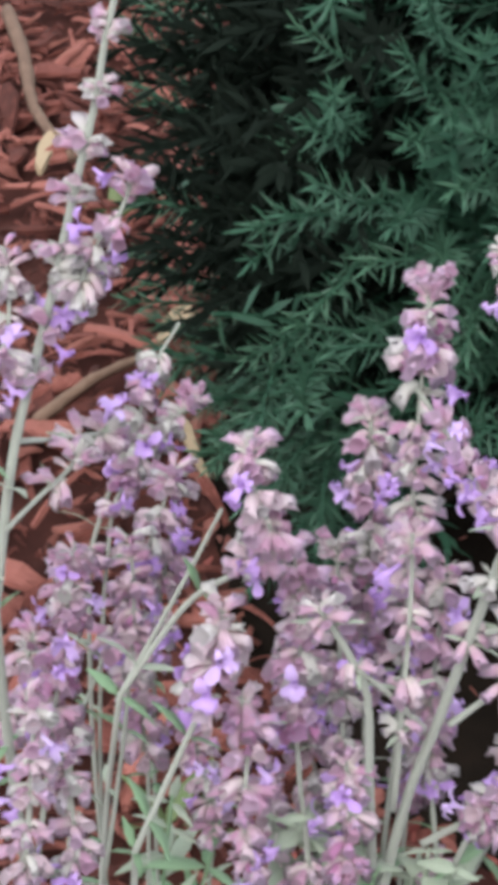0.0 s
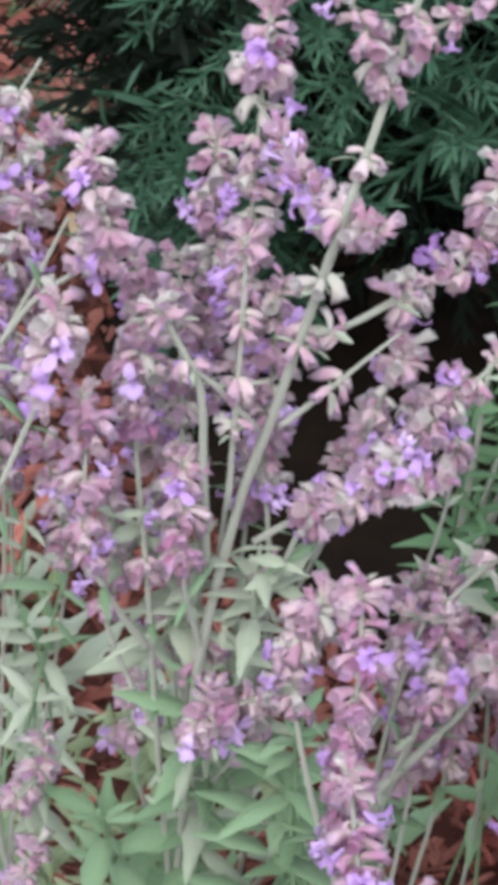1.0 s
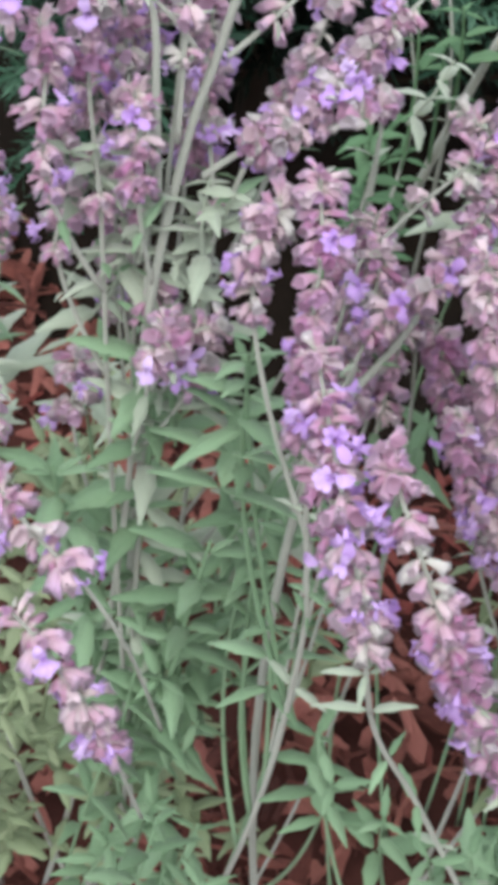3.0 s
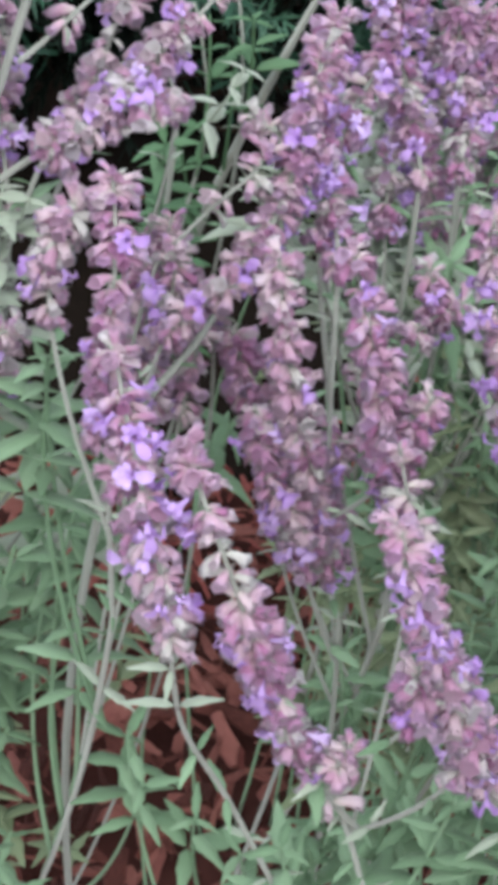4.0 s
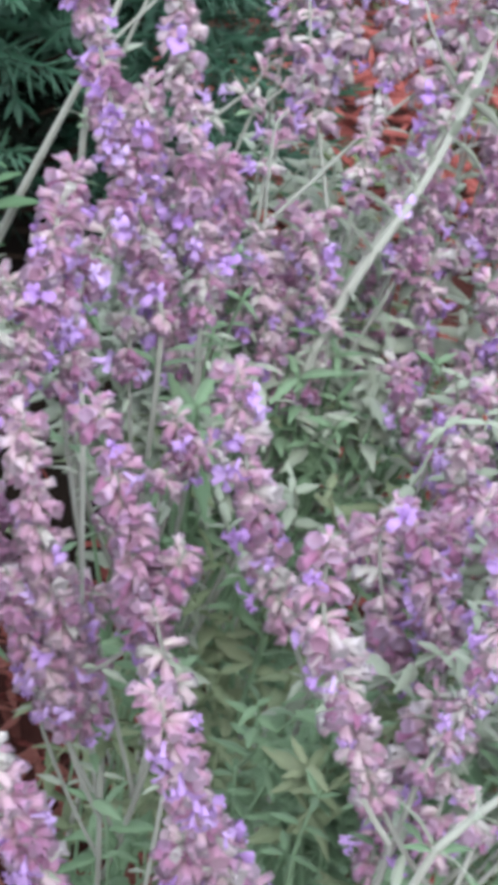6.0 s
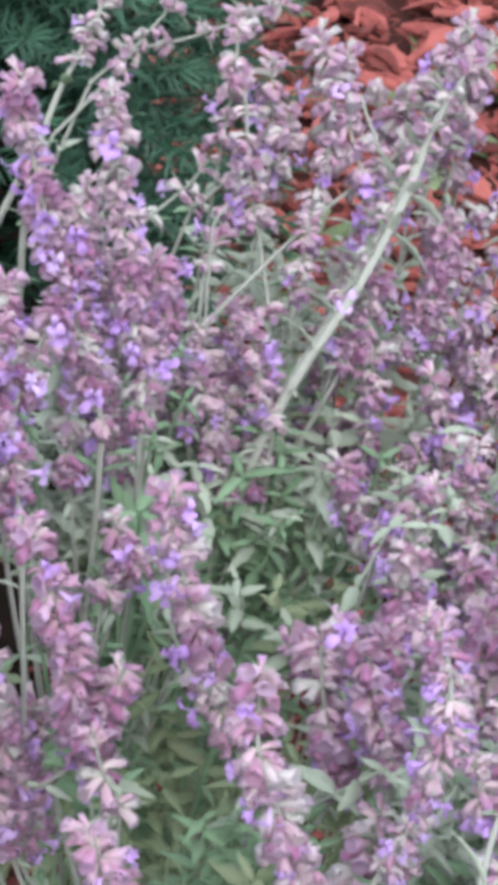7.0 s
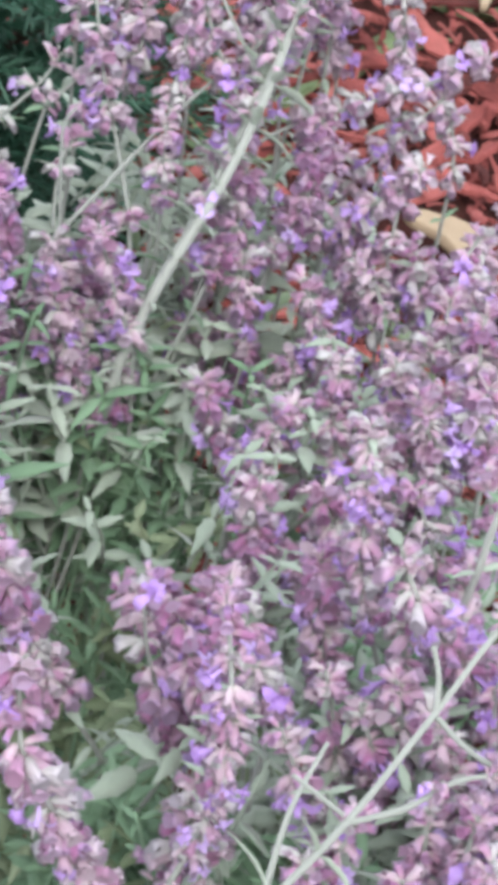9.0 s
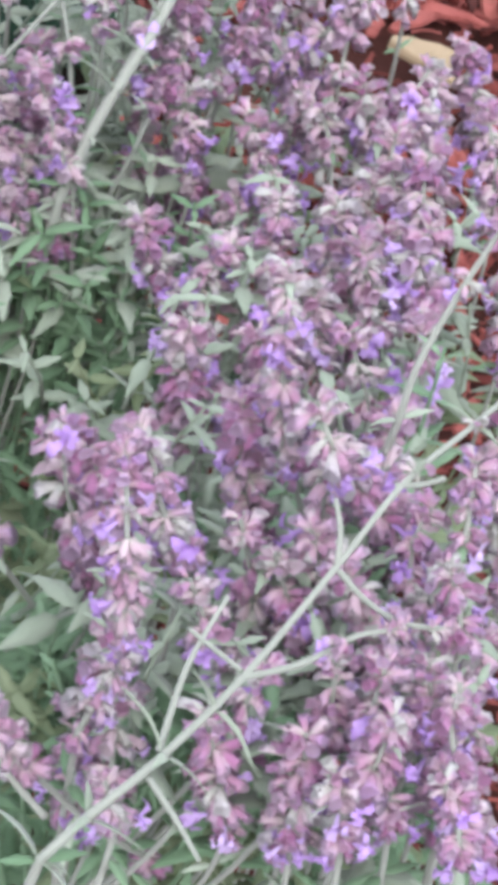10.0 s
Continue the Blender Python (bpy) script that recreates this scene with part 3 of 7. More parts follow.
flower_stem(clump, [(0.101, 0.367, 0.500), (0.091, 0.375, 0.597), (0.088, 0.371, 0.636), (0.090, 0.381, 0.662), (0.090, 0.400, 0.683)], 0.0018, "dense", 146, spike=(0.45, 1), tone=0, size=1, rich=0.75)
flower_stem(clump, [(0.045, 0.464, 0.580), (0.054, 0.514, 0.661), (0.055, 0.531, 0.712), (0.057, 0.551, 0.757), (0.060, 0.577, 0.787)], 0.0017, "loose", 102, spike=(0.45, 1), tone=0.66, size=1, rich=0.1)
flower_stem(clump, [(-0.042, 0.489, 0.679), (-0.020, 0.501, 0.709), (-0.001, 0.493, 0.732), (0.007, 0.491, 0.746), (0.002, 0.493, 0.764), (0.000, 0.503, 0.774)], 0.0016, "dense", 105, spike=(0.62, 1), tone=0.66, size=0.96, rich=0.1)
flower_stem(clump, [(0.022, 0.463, 0.624), (0.017, 0.487, 0.666), (0.018, 0.500, 0.697), (0.015, 0.520, 0.719)], 0.0016, "dense", 106, spike=(0.45, 1), tone=0.66, size=1, rich=0.1)
flower_stem(clump, [(0.037, 0.477, 0.611), (0.034, 0.501, 0.645), (0.032, 0.521, 0.676), (0.031, 0.543, 0.701)], 0.0016, "loose", 107, spike=(0.35, 1), tone=0.66, size=1, rich=0.1)
flower_stem(clump, [(0.067, 0.477, 0.612), (0.064, 0.504, 0.643), (0.065, 0.515, 0.671), (0.068, 0.530, 0.703)], 0.0016, "dense", 110, spike=(0.3, 1), tone=0.66, size=1, rich=0.1)
flower_stem(clump, [(0.067, 0.480, 0.676), (0.079, 0.482, 0.687), (0.090, 0.484, 0.698), (0.108, 0.493, 0.710)], 0.0016, "sparse", 117, spike=(0.4, 0.7), branch=True, tone=0.66, size=0.99, rich=0.1)
flower_stem(clump, [(-0.068, 0.412, 0.666), (-0.066, 0.427, 0.687), (-0.065, 0.444, 0.709), (-0.067, 0.450, 0.717)], 0.0016, "dense", 133, spike=(0, 1), tone=0.66, size=0.89, rich=0.1)
flower_stem(clump, [(0.078, 0.464, 0.651), (0.098, 0.467, 0.660), (0.113, 0.474, 0.672), (0.128, 0.488, 0.690)], 0.0016, "loose", 151, spike=(0, 1), tone=0.7, size=1, rich=0.1)
flower_stem(clump, [(0.001, 0.454, 0.643), (0.000, 0.460, 0.664), (0.001, 0.469, 0.682), (-0.002, 0.474, 0.695)], 0.0015, "loose", 108, spike=(0.1, 1), tone=0.3, size=0.98, rich=0.1)
flower_stem(clump, [(0.095, 0.505, 0.798), (0.087, 0.505, 0.814), (0.080, 0.505, 0.827), (0.075, 0.514, 0.838)], 0.0015, "dense", 121, spike=(0.1, 1), branch=True, tone=0.66, size=0.9, rich=0.1)
flower_stem(clump, [(-0.067, 0.660, 0.597), (-0.060, 0.674, 0.616), (-0.048, 0.692, 0.640), (-0.042, 0.706, 0.659), (-0.030, 0.719, 0.676)], 0.0015, "loose", 129, spike=(0.4, 0.9), tone=0.5, size=1, rich=0.1)
flower_stem(clump, [(-0.070, 0.586, 0.564), (-0.053, 0.603, 0.604), (-0.040, 0.614, 0.636), (-0.029, 0.634, 0.663)], 0.0015, "loose", 131, spike=(0.35, 1), tone=0.5, size=1, rich=0.1)
flower_stem(clump, [(-0.045, 0.514, 0.653), (-0.021, 0.533, 0.694), (-0.009, 0.539, 0.719)], 0.0015, "none", 132, branch=True, size=1)
flower_stem(clump, [(-0.052, 0.425, 0.650), (-0.054, 0.441, 0.672), (-0.058, 0.454, 0.689)], 0.0015, "dense", 134, spike=(0, 1), tone=0.66, size=0.91, rich=0.1)
flower_stem(clump, [(-0.073, 0.543, 0.607), (-0.068, 0.554, 0.640), (-0.064, 0.577, 0.670)], 0.0015, "dense", 135, spike=(0.1, 1), tone=0.2, size=1, rich=0.1)
flower_stem(clump, [(0.031, 0.485, 0.588), (0.028, 0.506, 0.612), (0.023, 0.520, 0.628), (0.027, 0.527, 0.652)], 0.0014, "loose", 111, spike=(0.3, 1), tone=0.66, size=1, rich=0.1)
flower_stem(clump, [(0.006, 0.470, 0.600), (0.010, 0.476, 0.622), (0.007, 0.483, 0.646)], 0.0014, "loose", 112, spike=(0.2, 1), tone=0.66, size=1, rich=0.1)
flower_stem(clump, [(-0.089, 0.553, 0.755), (-0.082, 0.565, 0.770), (-0.081, 0.574, 0.783), (-0.083, 0.583, 0.795)], 0.0014, "loose", 126, spike=(0.2, 1), tone=0.66, size=0.97, rich=0.1)
flower_stem(clump, [(-0.045, 0.570, 0.611), (-0.043, 0.581, 0.642), (-0.045, 0.594, 0.659)], 0.0014, "loose", 136, spike=(0.2, 1), tone=0.66, size=1, rich=0.1)
flower_stem(clump, [(-0.092, 0.571, 0.579), (-0.088, 0.585, 0.596), (-0.084, 0.595, 0.611)], 0.0014, "loose", 137, spike=(0, 1), tone=0.66, size=1, rich=0.1)
flower_stem(clump, [(-0.037, 0.608, 0.603), (-0.033, 0.624, 0.621), (-0.028, 0.648, 0.650)], 0.0014, "loose", 138, spike=(0, 1), tone=0.6, size=1, rich=0.1)
flower_stem(clump, [(0.073, 0.403, 0.621), (0.072, 0.406, 0.639), (0.075, 0.405, 0.654), (0.081, 0.412, 0.663)], 0.0014, "dense", 147, spike=(0.1, 1), tone=0.66, size=1, rich=0.1)
flower_stem(clump, [(0.034, 0.451, 0.642), (0.035, 0.464, 0.656), (0.033, 0.473, 0.666)], 0.0013, "loose", 113, spike=(0, 1), tone=0.66, size=1, rich=0.1)
flower_stem(clump, [(0.098, 0.495, 0.650), (0.101, 0.496, 0.667), (0.107, 0.499, 0.686), (0.112, 0.505, 0.694)], 0.0013, "dense", 118, spike=(0.1, 1), tone=0.66, size=1, rich=0.1)
flower_stem(clump, [(-0.082, 0.534, 0.713), (-0.074, 0.548, 0.714), (-0.063, 0.563, 0.717), (-0.061, 0.566, 0.722)], 0.0013, "sparse", 128, spike=(0.6, 1), branch=True, tone=0.66, size=1, rich=0.1)
flower_stem(clump, [(-0.057, 0.664, 0.619), (-0.043, 0.680, 0.640), (-0.031, 0.687, 0.649), (-0.022, 0.692, 0.657)], 0.0013, "dense", 130, spike=(0.2, 1), tone=0.4, size=1, rich=0.1)
flower_stem(clump, [(-0.027, 0.460, 0.495), (-0.020, 0.465, 0.502), (-0.017, 0.477, 0.515)], 0.0013, "loose", 139, spike=(0, 1), tone=0.66, size=1, rich=0.1)
flower_stem(clump, [(-0.021, 0.413, 0.503), (-0.019, 0.417, 0.507), (-0.017, 0.423, 0.514)], 0.0013, "dense", 140, spike=(0, 1), tone=0.66, size=1, rich=0.1)
flower_stem(clump, [(0.017, 0.509, 0.479), (0.019, 0.519, 0.489), (0.020, 0.527, 0.498)], 0.0013, "loose", 141, spike=(0, 1), tone=0.66, size=1, rich=0.1)
flower_stem(clump, [(0.060, 0.517, 0.601), (0.063, 0.520, 0.623), (0.068, 0.525, 0.641)], 0.0013, "dense", 326, spike=(0.15, 1), tone=0.4, size=1, rich=0.1)
flower_stem(clump, [(-0.013, 0.582, 0.515), (-0.017, 0.588, 0.540), (-0.024, 0.596, 0.562)], 0.0013, "loose", 327, spike=(0.15, 1), tone=0.5, size=1, rich=0.1)
flower_stem(clump, [(-0.040, 0.588, 0.539), (-0.042, 0.598, 0.568), (-0.039, 0.610, 0.595)], 0.0013, "loose", 328, spike=(0.15, 1), tone=0.5, size=1, rich=0.1)
flower_stem(clump, [(0.143, 0.465, 0.520), (0.147, 0.471, 0.546), (0.147, 0.480, 0.568)], 0.0013, "loose", 329, spike=(0.15, 1), tone=0.3, size=1, rich=0.1)
flower_stem(clump, [(0.159, 0.490, 0.535), (0.146, 0.495, 0.558), (0.137, 0.503, 0.579)], 0.0013, "loose", 330, spike=(0.15, 1), tone=0.3, size=1, rich=0.1)
flower_stem(clump, [(0.124, 0.487, 0.548), (0.131, 0.491, 0.572), (0.136, 0.498, 0.593)], 0.0013, "loose", 331, spike=(0.15, 1), tone=0.3, size=1, rich=0.1)
flower_stem(clump, [(0.125, 0.483, 0.522), (0.126, 0.494, 0.553), (0.126, 0.506, 0.579)], 0.0013, "loose", 332, spike=(0.15, 1), tone=0.3, size=1, rich=0.1)
flower_stem(clump, [(0.127, 0.455, 0.533), (0.124, 0.466, 0.563), (0.120, 0.478, 0.589)], 0.0013, "loose", 333, spike=(0.15, 1), tone=0.3, size=1, rich=0.1)
flower_stem(clump, [(0.124, 0.458, 0.518), (0.131, 0.463, 0.543), (0.139, 0.471, 0.564)], 0.0013, "loose", 334, spike=(0.15, 1), tone=0.3, size=1, rich=0.1)
flower_stem(clump, [(0.076, 0.481, 0.716), (0.088, 0.487, 0.716), (0.112, 0.503, 0.721), (0.127, 0.507, 0.727), (0.136, 0.518, 0.741), (0.141, 0.528, 0.753)], 0.0012, "dense", 114, spike=(0.42, 1), branch=True, tone=0.66, size=0.98, rich=0.1)
flower_stem(clump, [(0.099, 0.508, 0.810), (0.111, 0.508, 0.819), (0.123, 0.504, 0.830), (0.133, 0.508, 0.835)], 0.0012, "loose", 122, spike=(0.1, 1), tone=0.6, branch=True, size=0.89, rich=0.1)
flower_stem(clump, [(-0.070, 0.570, 0.769), (-0.059, 0.574, 0.783), (-0.052, 0.579, 0.798), (-0.044, 0.581, 0.809), (-0.039, 0.589, 0.820)], 0.0012, "loose", 125, spike=(0.3, 1), branch=True, tone=0.66, size=0.97, rich=0.1)
flower_stem(clump, [(-0.079, 0.552, 0.737), (-0.066, 0.577, 0.720), (-0.051, 0.611, 0.698)], 0.0012, "sparse", 127, spike=(0.5, 1), branch=True, tone=0.66, size=1, rich=0.1)
flower_stem(clump, [(0.033, 0.488, 0.553), (0.031, 0.498, 0.563), (0.030, 0.511, 0.576)], 0.0012, "loose", 149, spike=(0, 1), tone=0.66, size=1, rich=0.1)
flower_stem(clump, [(0.055, 0.554, 0.761), (0.064, 0.536, 0.756), (0.073, 0.516, 0.749), (0.082, 0.494, 0.754), (0.092, 0.474, 0.763)], 0.0011, "loose", 103, spike=(0.2, 1), branch=True, tone=0.66, size=0.96, rich=0.1)
flower_stem(clump, [(0.058, 0.559, 0.766), (0.060, 0.569, 0.778), (0.061, 0.578, 0.788)], 0.001, "dense", 116, spike=(0, 1), branch=True, tone=0.66, size=1, rich=0.1)
flower_stem(clump, [(0.110, 0.467, 0.665), (0.116, 0.464, 0.662), (0.122, 0.467, 0.665)], 0.001, "loose", 120, spike=(0.2, 1), branch=True, tone=0.66, size=1, rich=0.1)
flower_stem(clump, [(0.090, 0.490, 0.629), (0.094, 0.497, 0.637), (0.092, 0.504, 0.644)], 0.001, "loose", 123, spike=(0.2, 1), tone=0.66, size=1, rich=0.1)
flower_stem(clump, [(0.042, 0.425, 0.581), (0.045, 0.430, 0.587), (0.047, 0.434, 0.592)], 0.001, "dense", 142, spike=(0, 1), tone=0.66, size=1, rich=0.1)
flower_stem(clump, [(0.061, 0.443, 0.558), (0.064, 0.448, 0.564), (0.067, 0.452, 0.569)], 0.001, "loose", 143, spike=(0, 1), tone=0.66, size=1, rich=0.1)
flower_stem(clump, [(0.046, 0.347, 0.458), (0.028, 0.315, 0.539), (0.011, 0.312, 0.577), (-0.007, 0.319, 0.597), (-0.018, 0.330, 0.607)], 0.001, "loose", 144, spike=(0.8, 1), branch=True, tone=0.66, size=0.99, rich=0.1)
flower_stem(clump, [(0.038, 0.324, 0.433), (0.021, 0.293, 0.515), (0.010, 0.286, 0.550), (-0.003, 0.292, 0.570), (-0.014, 0.301, 0.578)], 0.001, "loose", 145, spike=(0.55, 1), branch=True, tone=0.66, size=0.99, rich=0.1)
flower_stem(clump, [(0.051, 0.429, 0.584), (0.058, 0.431, 0.588), (0.064, 0.432, 0.590)], 0.001, "dense", 148, spike=(0, 1), tone=0.66, size=1, rich=0.1)
flower_stem(clump, [(0.136, 0.515, 0.639), (0.130, 0.523, 0.647), (0.113, 0.527, 0.647), (0.102, 0.524, 0.641)], 0.001, "loose", 150, spike=(0.2, 1), tone=0.66, size=1, rich=0.1)
flower_stem(clump, [(0.077, 0.480, 0.717), (0.088, 0.486, 0.716), (0.104, 0.495, 0.720), (0.113, 0.502, 0.722)], 0.0009, "sparse", 115, spike=(0.1, 1), branch=True, tone=0.66, size=0.97, rich=0.1)
leaf_shoot(clump, (0.080, 0.429, 0.589), 5, 0.04, "grey", 509)
leaf_shoot(clump, (-0.021, 0.487, 0.527), 5, 0.04, "silver", 510)
leaf_shoot(clump, (-0.031, 0.562, 0.490), 5, 0.04, "silver", 511)
leaf_shoot(clump, (0.095, 0.483, 0.469), 5, 0.04, "silver", 513)
leaf_shoot(clump, (0.059, 0.478, 0.430), 5, 0.04, "grey", 515)
leaf_shoot(clump, (0.079, 0.471, 0.427), 4, 0.04, "grey", 521)
leaf_shoot(clump, (0.064, 0.456, 0.407), 4, 0.04, "grey", 523)
leaf_shoot(clump, (0.046, 0.441, 0.386), 4, 0.04, "grey", 525)
leaf_shoot(clump, (0.076, 0.440, 0.348), 4, 0.04, "grey", 526)
leaf_shoot(clump, (0.036, 0.422, 0.363), 4, 0.04, "grey", 527)
leaf_shoot(clump, (0.055, 0.418, 0.319), 4, 0.04, "grey", 529)
leaf_shoot(clump, (0.036, 0.401, 0.310), 4, 0.04, "grey", 530)
leaf_shoot(clump, (0.079, 0.426, 0.289), 4, 0.04, "grey", 531)
leaf_shoot(clump, (0.076, 0.423, 0.584), 4, 0.04, "grey", 533)
leaf_shoot(clump, (0.119, 0.484, 0.481), 4, 0.04, "grey", 535)
leaf_shoot(clump, (0.098, 0.442, 0.491), 4, 0.04, "grey", 536)
leaf_shoot(clump, (0.061, 0.402, 0.288), 4, 0.04, "grey", 537)
leaf_shoot(clump, (0.021, 0.602, 0.443), 5, 0.032, "silver", 645)
leaf_shoot(clump, (-0.027, 0.593, 0.444), 5, 0.032, "silver", 646)
leaf_shoot(clump, (-0.007, 0.584, 0.532), 5, 0.032, "grey", 647)
leaf_shoot(clump, (-0.030, 0.581, 0.534), 5, 0.032, "silver", 648)
leaf_shoot(clump, (0.069, 0.462, 0.375), 3, 0.04, "grey", 680)
leaf_shoot(clump, (0.033, 0.482, 0.332), 3, 0.04, "grey", 682)
leaf_shoot(clump, (0.094, 0.396, 0.466), 3, 0.04, "grey", 683)
leaf_shoot(clump, (0.103, 0.430, 0.464), 3, 0.04, "grey", 686)
leaf_shoot(clump, (0.050, 0.361, 0.384), 3, 0.04, "grey", 688)
leaf_shoot(clump, (0.072, 0.392, 0.291), 3, 0.04, "grey", 689)
leaf_shoot(clump, (0.032, 0.484, 0.394), 3, 0.04, "grey", 690)
leaf_shoot(clump, (0.056, 0.435, 0.387), 3, 0.04, "grey", 691)
leaf_shoot(clump, (0.070, 0.348, 0.354), 3, 0.04, "grey", 692)
leaf_shoot(clump, (0.090, 0.455, 0.417), 3, 0.04, "grey", 694)
leafy_branch(clump, [(0.046, 0.488, 0.300), (0.046, 0.472, 0.405), (0.046, 0.461, 0.473), (0.046, 0.453, 0.530), (0.045, 0.449, 0.580)], 0.0016, 0.013, 0.034, 1, ("grey", "grey", "silver"))
leafy_branch(clump, [(0.056, 0.470, 0.392), (0.077, 0.460, 0.434), (0.092, 0.455, 0.470), (0.106, 0.450, 0.507)], 0.0013, 0.022, 0.028, 2)
leafy_branch(clump, [(0.058, 0.470, 0.300), (0.080, 0.465, 0.333), (0.099, 0.460, 0.358), (0.120, 0.455, 0.394), (0.133, 0.450, 0.420)], 0.0013, 0.024, 0.028, 3)
leafy_branch(clump, [(0.047, 0.455, 0.509), (0.062, 0.452, 0.532), (0.080, 0.448, 0.560)], 0.0012, 0.02, 0.022, 4, ("grey", "silver"))
leafy_branch(clump, [(0.040, 0.480, 0.330), (0.024, 0.466, 0.400), (0.014, 0.458, 0.450), (0.006, 0.452, 0.500)], 0.0014, 0.018, 0.030, 5)
leafy_branch(clump, [(0.044, 0.470, 0.280), (0.060, 0.448, 0.360), (0.066, 0.440, 0.420), (0.072, 0.436, 0.470)], 0.0014, 0.018, 0.030, 6)
low_foliage(clump, [(-0.01, 0.62, 0.22, 0.08, 0.10, 0.14, 60), (0.01, 0.50, 0.30, 0.08, 0.06, 0.12, 40)], 0.028, 901)
low_foliage(clump, [(0.046, 0.468, 0.615, 0.030, 0.012, 0.034, 9)], 0.024, 911, M_LEAF_SILVER)
# ---- sage clump ----
clump = thing("russian_sage", (0.24, 0.56, 0), "dense clump of mauve and violet Russian sage spikes", "sage plant", "flowering sage clumps")
flower_stem(clump, [(0.110, 0.429, 0.543), (0.139, 0.444, 0.572), (0.169, 0.474, 0.602), (0.181, 0.488, 0.622), (0.188, 0.503, 0.642), (0.194, 0.518, 0.661)], 0.0022, "dense", 157, spike=(0.45, 1), size=1, rich=0.65)
flower_stem(clump, [(0.206, 0.295, 0.391), (0.185, 0.301, 0.452), (0.153, 0.289, 0.519), (0.128, 0.284, 0.582), (0.111, 0.287, 0.626), (0.103, 0.305, 0.644)], 0.002, "dense", 152, spike=(0.42, 1), tone=0.05, size=1, rich=0.75)
flower_stem(clump, [(0.192, 0.296, 0.447), (0.173, 0.298, 0.472), (0.150, 0.292, 0.518), (0.143, 0.295, 0.533)], 0.0018, "sparse", 155, spike=(0.2, 0.9), branch=True, size=1, rich=0.65)
flower_stem(clump, [(0.211, 0.410, 0.442), (0.200, 0.417, 0.475), (0.180, 0.403, 0.544), (0.167, 0.404, 0.587), (0.159, 0.420, 0.632)], 0.0018, "dense", 162, spike=(0.15, 1), size=1, rich=0.65)
flower_stem(clump, [(0.231, 0.404, 0.505), (0.204, 0.382, 0.562), (0.197, 0.390, 0.598), (0.189, 0.402, 0.624), (0.185, 0.418, 0.640)], 0.0018, "dense", 164, spike=(0.2, 1), tone=0, size=1, rich=0.75)
flower_stem(clump, [(0.285, 0.248, 0.537), (0.266, 0.249, 0.560), (0.244, 0.249, 0.597), (0.226, 0.248, 0.635), (0.215, 0.249, 0.663), (0.208, 0.255, 0.682), (0.211, 0.270, 0.700)], 0.0018, "loose", 172, spike=(0.4, 1), tone=0.45, packed=True, size=0.93, rich=0.65)
flower_stem(clump, [(0.278, 0.553, 0.594), (0.273, 0.566, 0.622), (0.268, 0.582, 0.655), (0.265, 0.601, 0.691), (0.262, 0.607, 0.711)], 0.0018, "dense", 176, spike=(0, 1), size=1, rich=0.65)
flower_stem(clump, [(0.258, 0.549, 0.579), (0.250, 0.568, 0.612), (0.240, 0.586, 0.644), (0.231, 0.608, 0.681), (0.225, 0.615, 0.701), (0.227, 0.619, 0.713)], 0.0018, "dense", 177, spike=(0.1, 1), size=1, rich=0.65)
flower_stem(clump, [(0.170, 0.306, 0.393), (0.142, 0.312, 0.452), (0.116, 0.304, 0.510), (0.101, 0.293, 0.585), (0.091, 0.306, 0.626), (0.088, 0.331, 0.638), (0.087, 0.352, 0.645)], 0.0017, "loose", 153, spike=(0.62, 1), tone=0.3, size=1, rich=0.65)
flower_stem(clump, [(0.263, 0.289, 0.423), (0.228, 0.272, 0.497), (0.203, 0.259, 0.550), (0.183, 0.255, 0.599), (0.171, 0.257, 0.627), (0.163, 0.264, 0.646)], 0.0017, "loose", 168, spike=(0.35, 1), tone=0.3, packed=True, size=1, rich=0.65)
flower_stem(clump, [(0.285, 0.385, 0.506), (0.265, 0.378, 0.552), (0.252, 0.382, 0.582), (0.242, 0.385, 0.611), (0.236, 0.392, 0.633), (0.232, 0.404, 0.660)], 0.0016, "dense", 167, spike=(0.33, 1), size=1, rich=0.65)
flower_stem(clump, [(0.202, 0.475, 0.586), (0.201, 0.491, 0.603), (0.194, 0.496, 0.622), (0.171, 0.502, 0.634), (0.166, 0.506, 0.637)], 0.0015, "dense", 158, spike=(0.2, 1), size=1, rich=0.65)
flower_stem(clump, [(0.188, 0.403, 0.486), (0.179, 0.403, 0.513), (0.165, 0.403, 0.538), (0.159, 0.413, 0.562)], 0.0015, "dense", 163, spike=(0.1, 1), size=1, rich=0.65)
flower_stem(clump, [(0.204, 0.514, 0.607), (0.223, 0.552, 0.612), (0.242, 0.574, 0.631), (0.251, 0.596, 0.661)], 0.0015, "dense", 178, spike=(0.2, 1), size=1, rich=0.65)
flower_stem(clump, [(0.196, 0.489, 0.591), (0.193, 0.509, 0.628), (0.197, 0.523, 0.645), (0.203, 0.537, 0.665)], 0.0015, "dense", 179, spike=(0.3, 1), size=1, rich=0.65)
flower_stem(clump, [(0.103, 0.294, 0.572), (0.094, 0.304, 0.595), (0.090, 0.315, 0.613), (0.086, 0.323, 0.621)], 0.0014, "dense", 154, spike=(0.1, 1), tone=0.1, size=0.96, rich=0.75)
flower_stem(clump, [(0.125, 0.468, 0.593), (0.145, 0.477, 0.611), (0.161, 0.482, 0.624), (0.170, 0.488, 0.633)], 0.0014, "sparse", 161, spike=(0.1, 1), size=1, rich=0.65)
flower_stem(clump, [(0.266, 0.249, 0.560), (0.268, 0.250, 0.579), (0.273, 0.261, 0.610)], 0.0014, "loose", 173, spike=(0.2, 1), branch=True, size=0.99, rich=0.65)
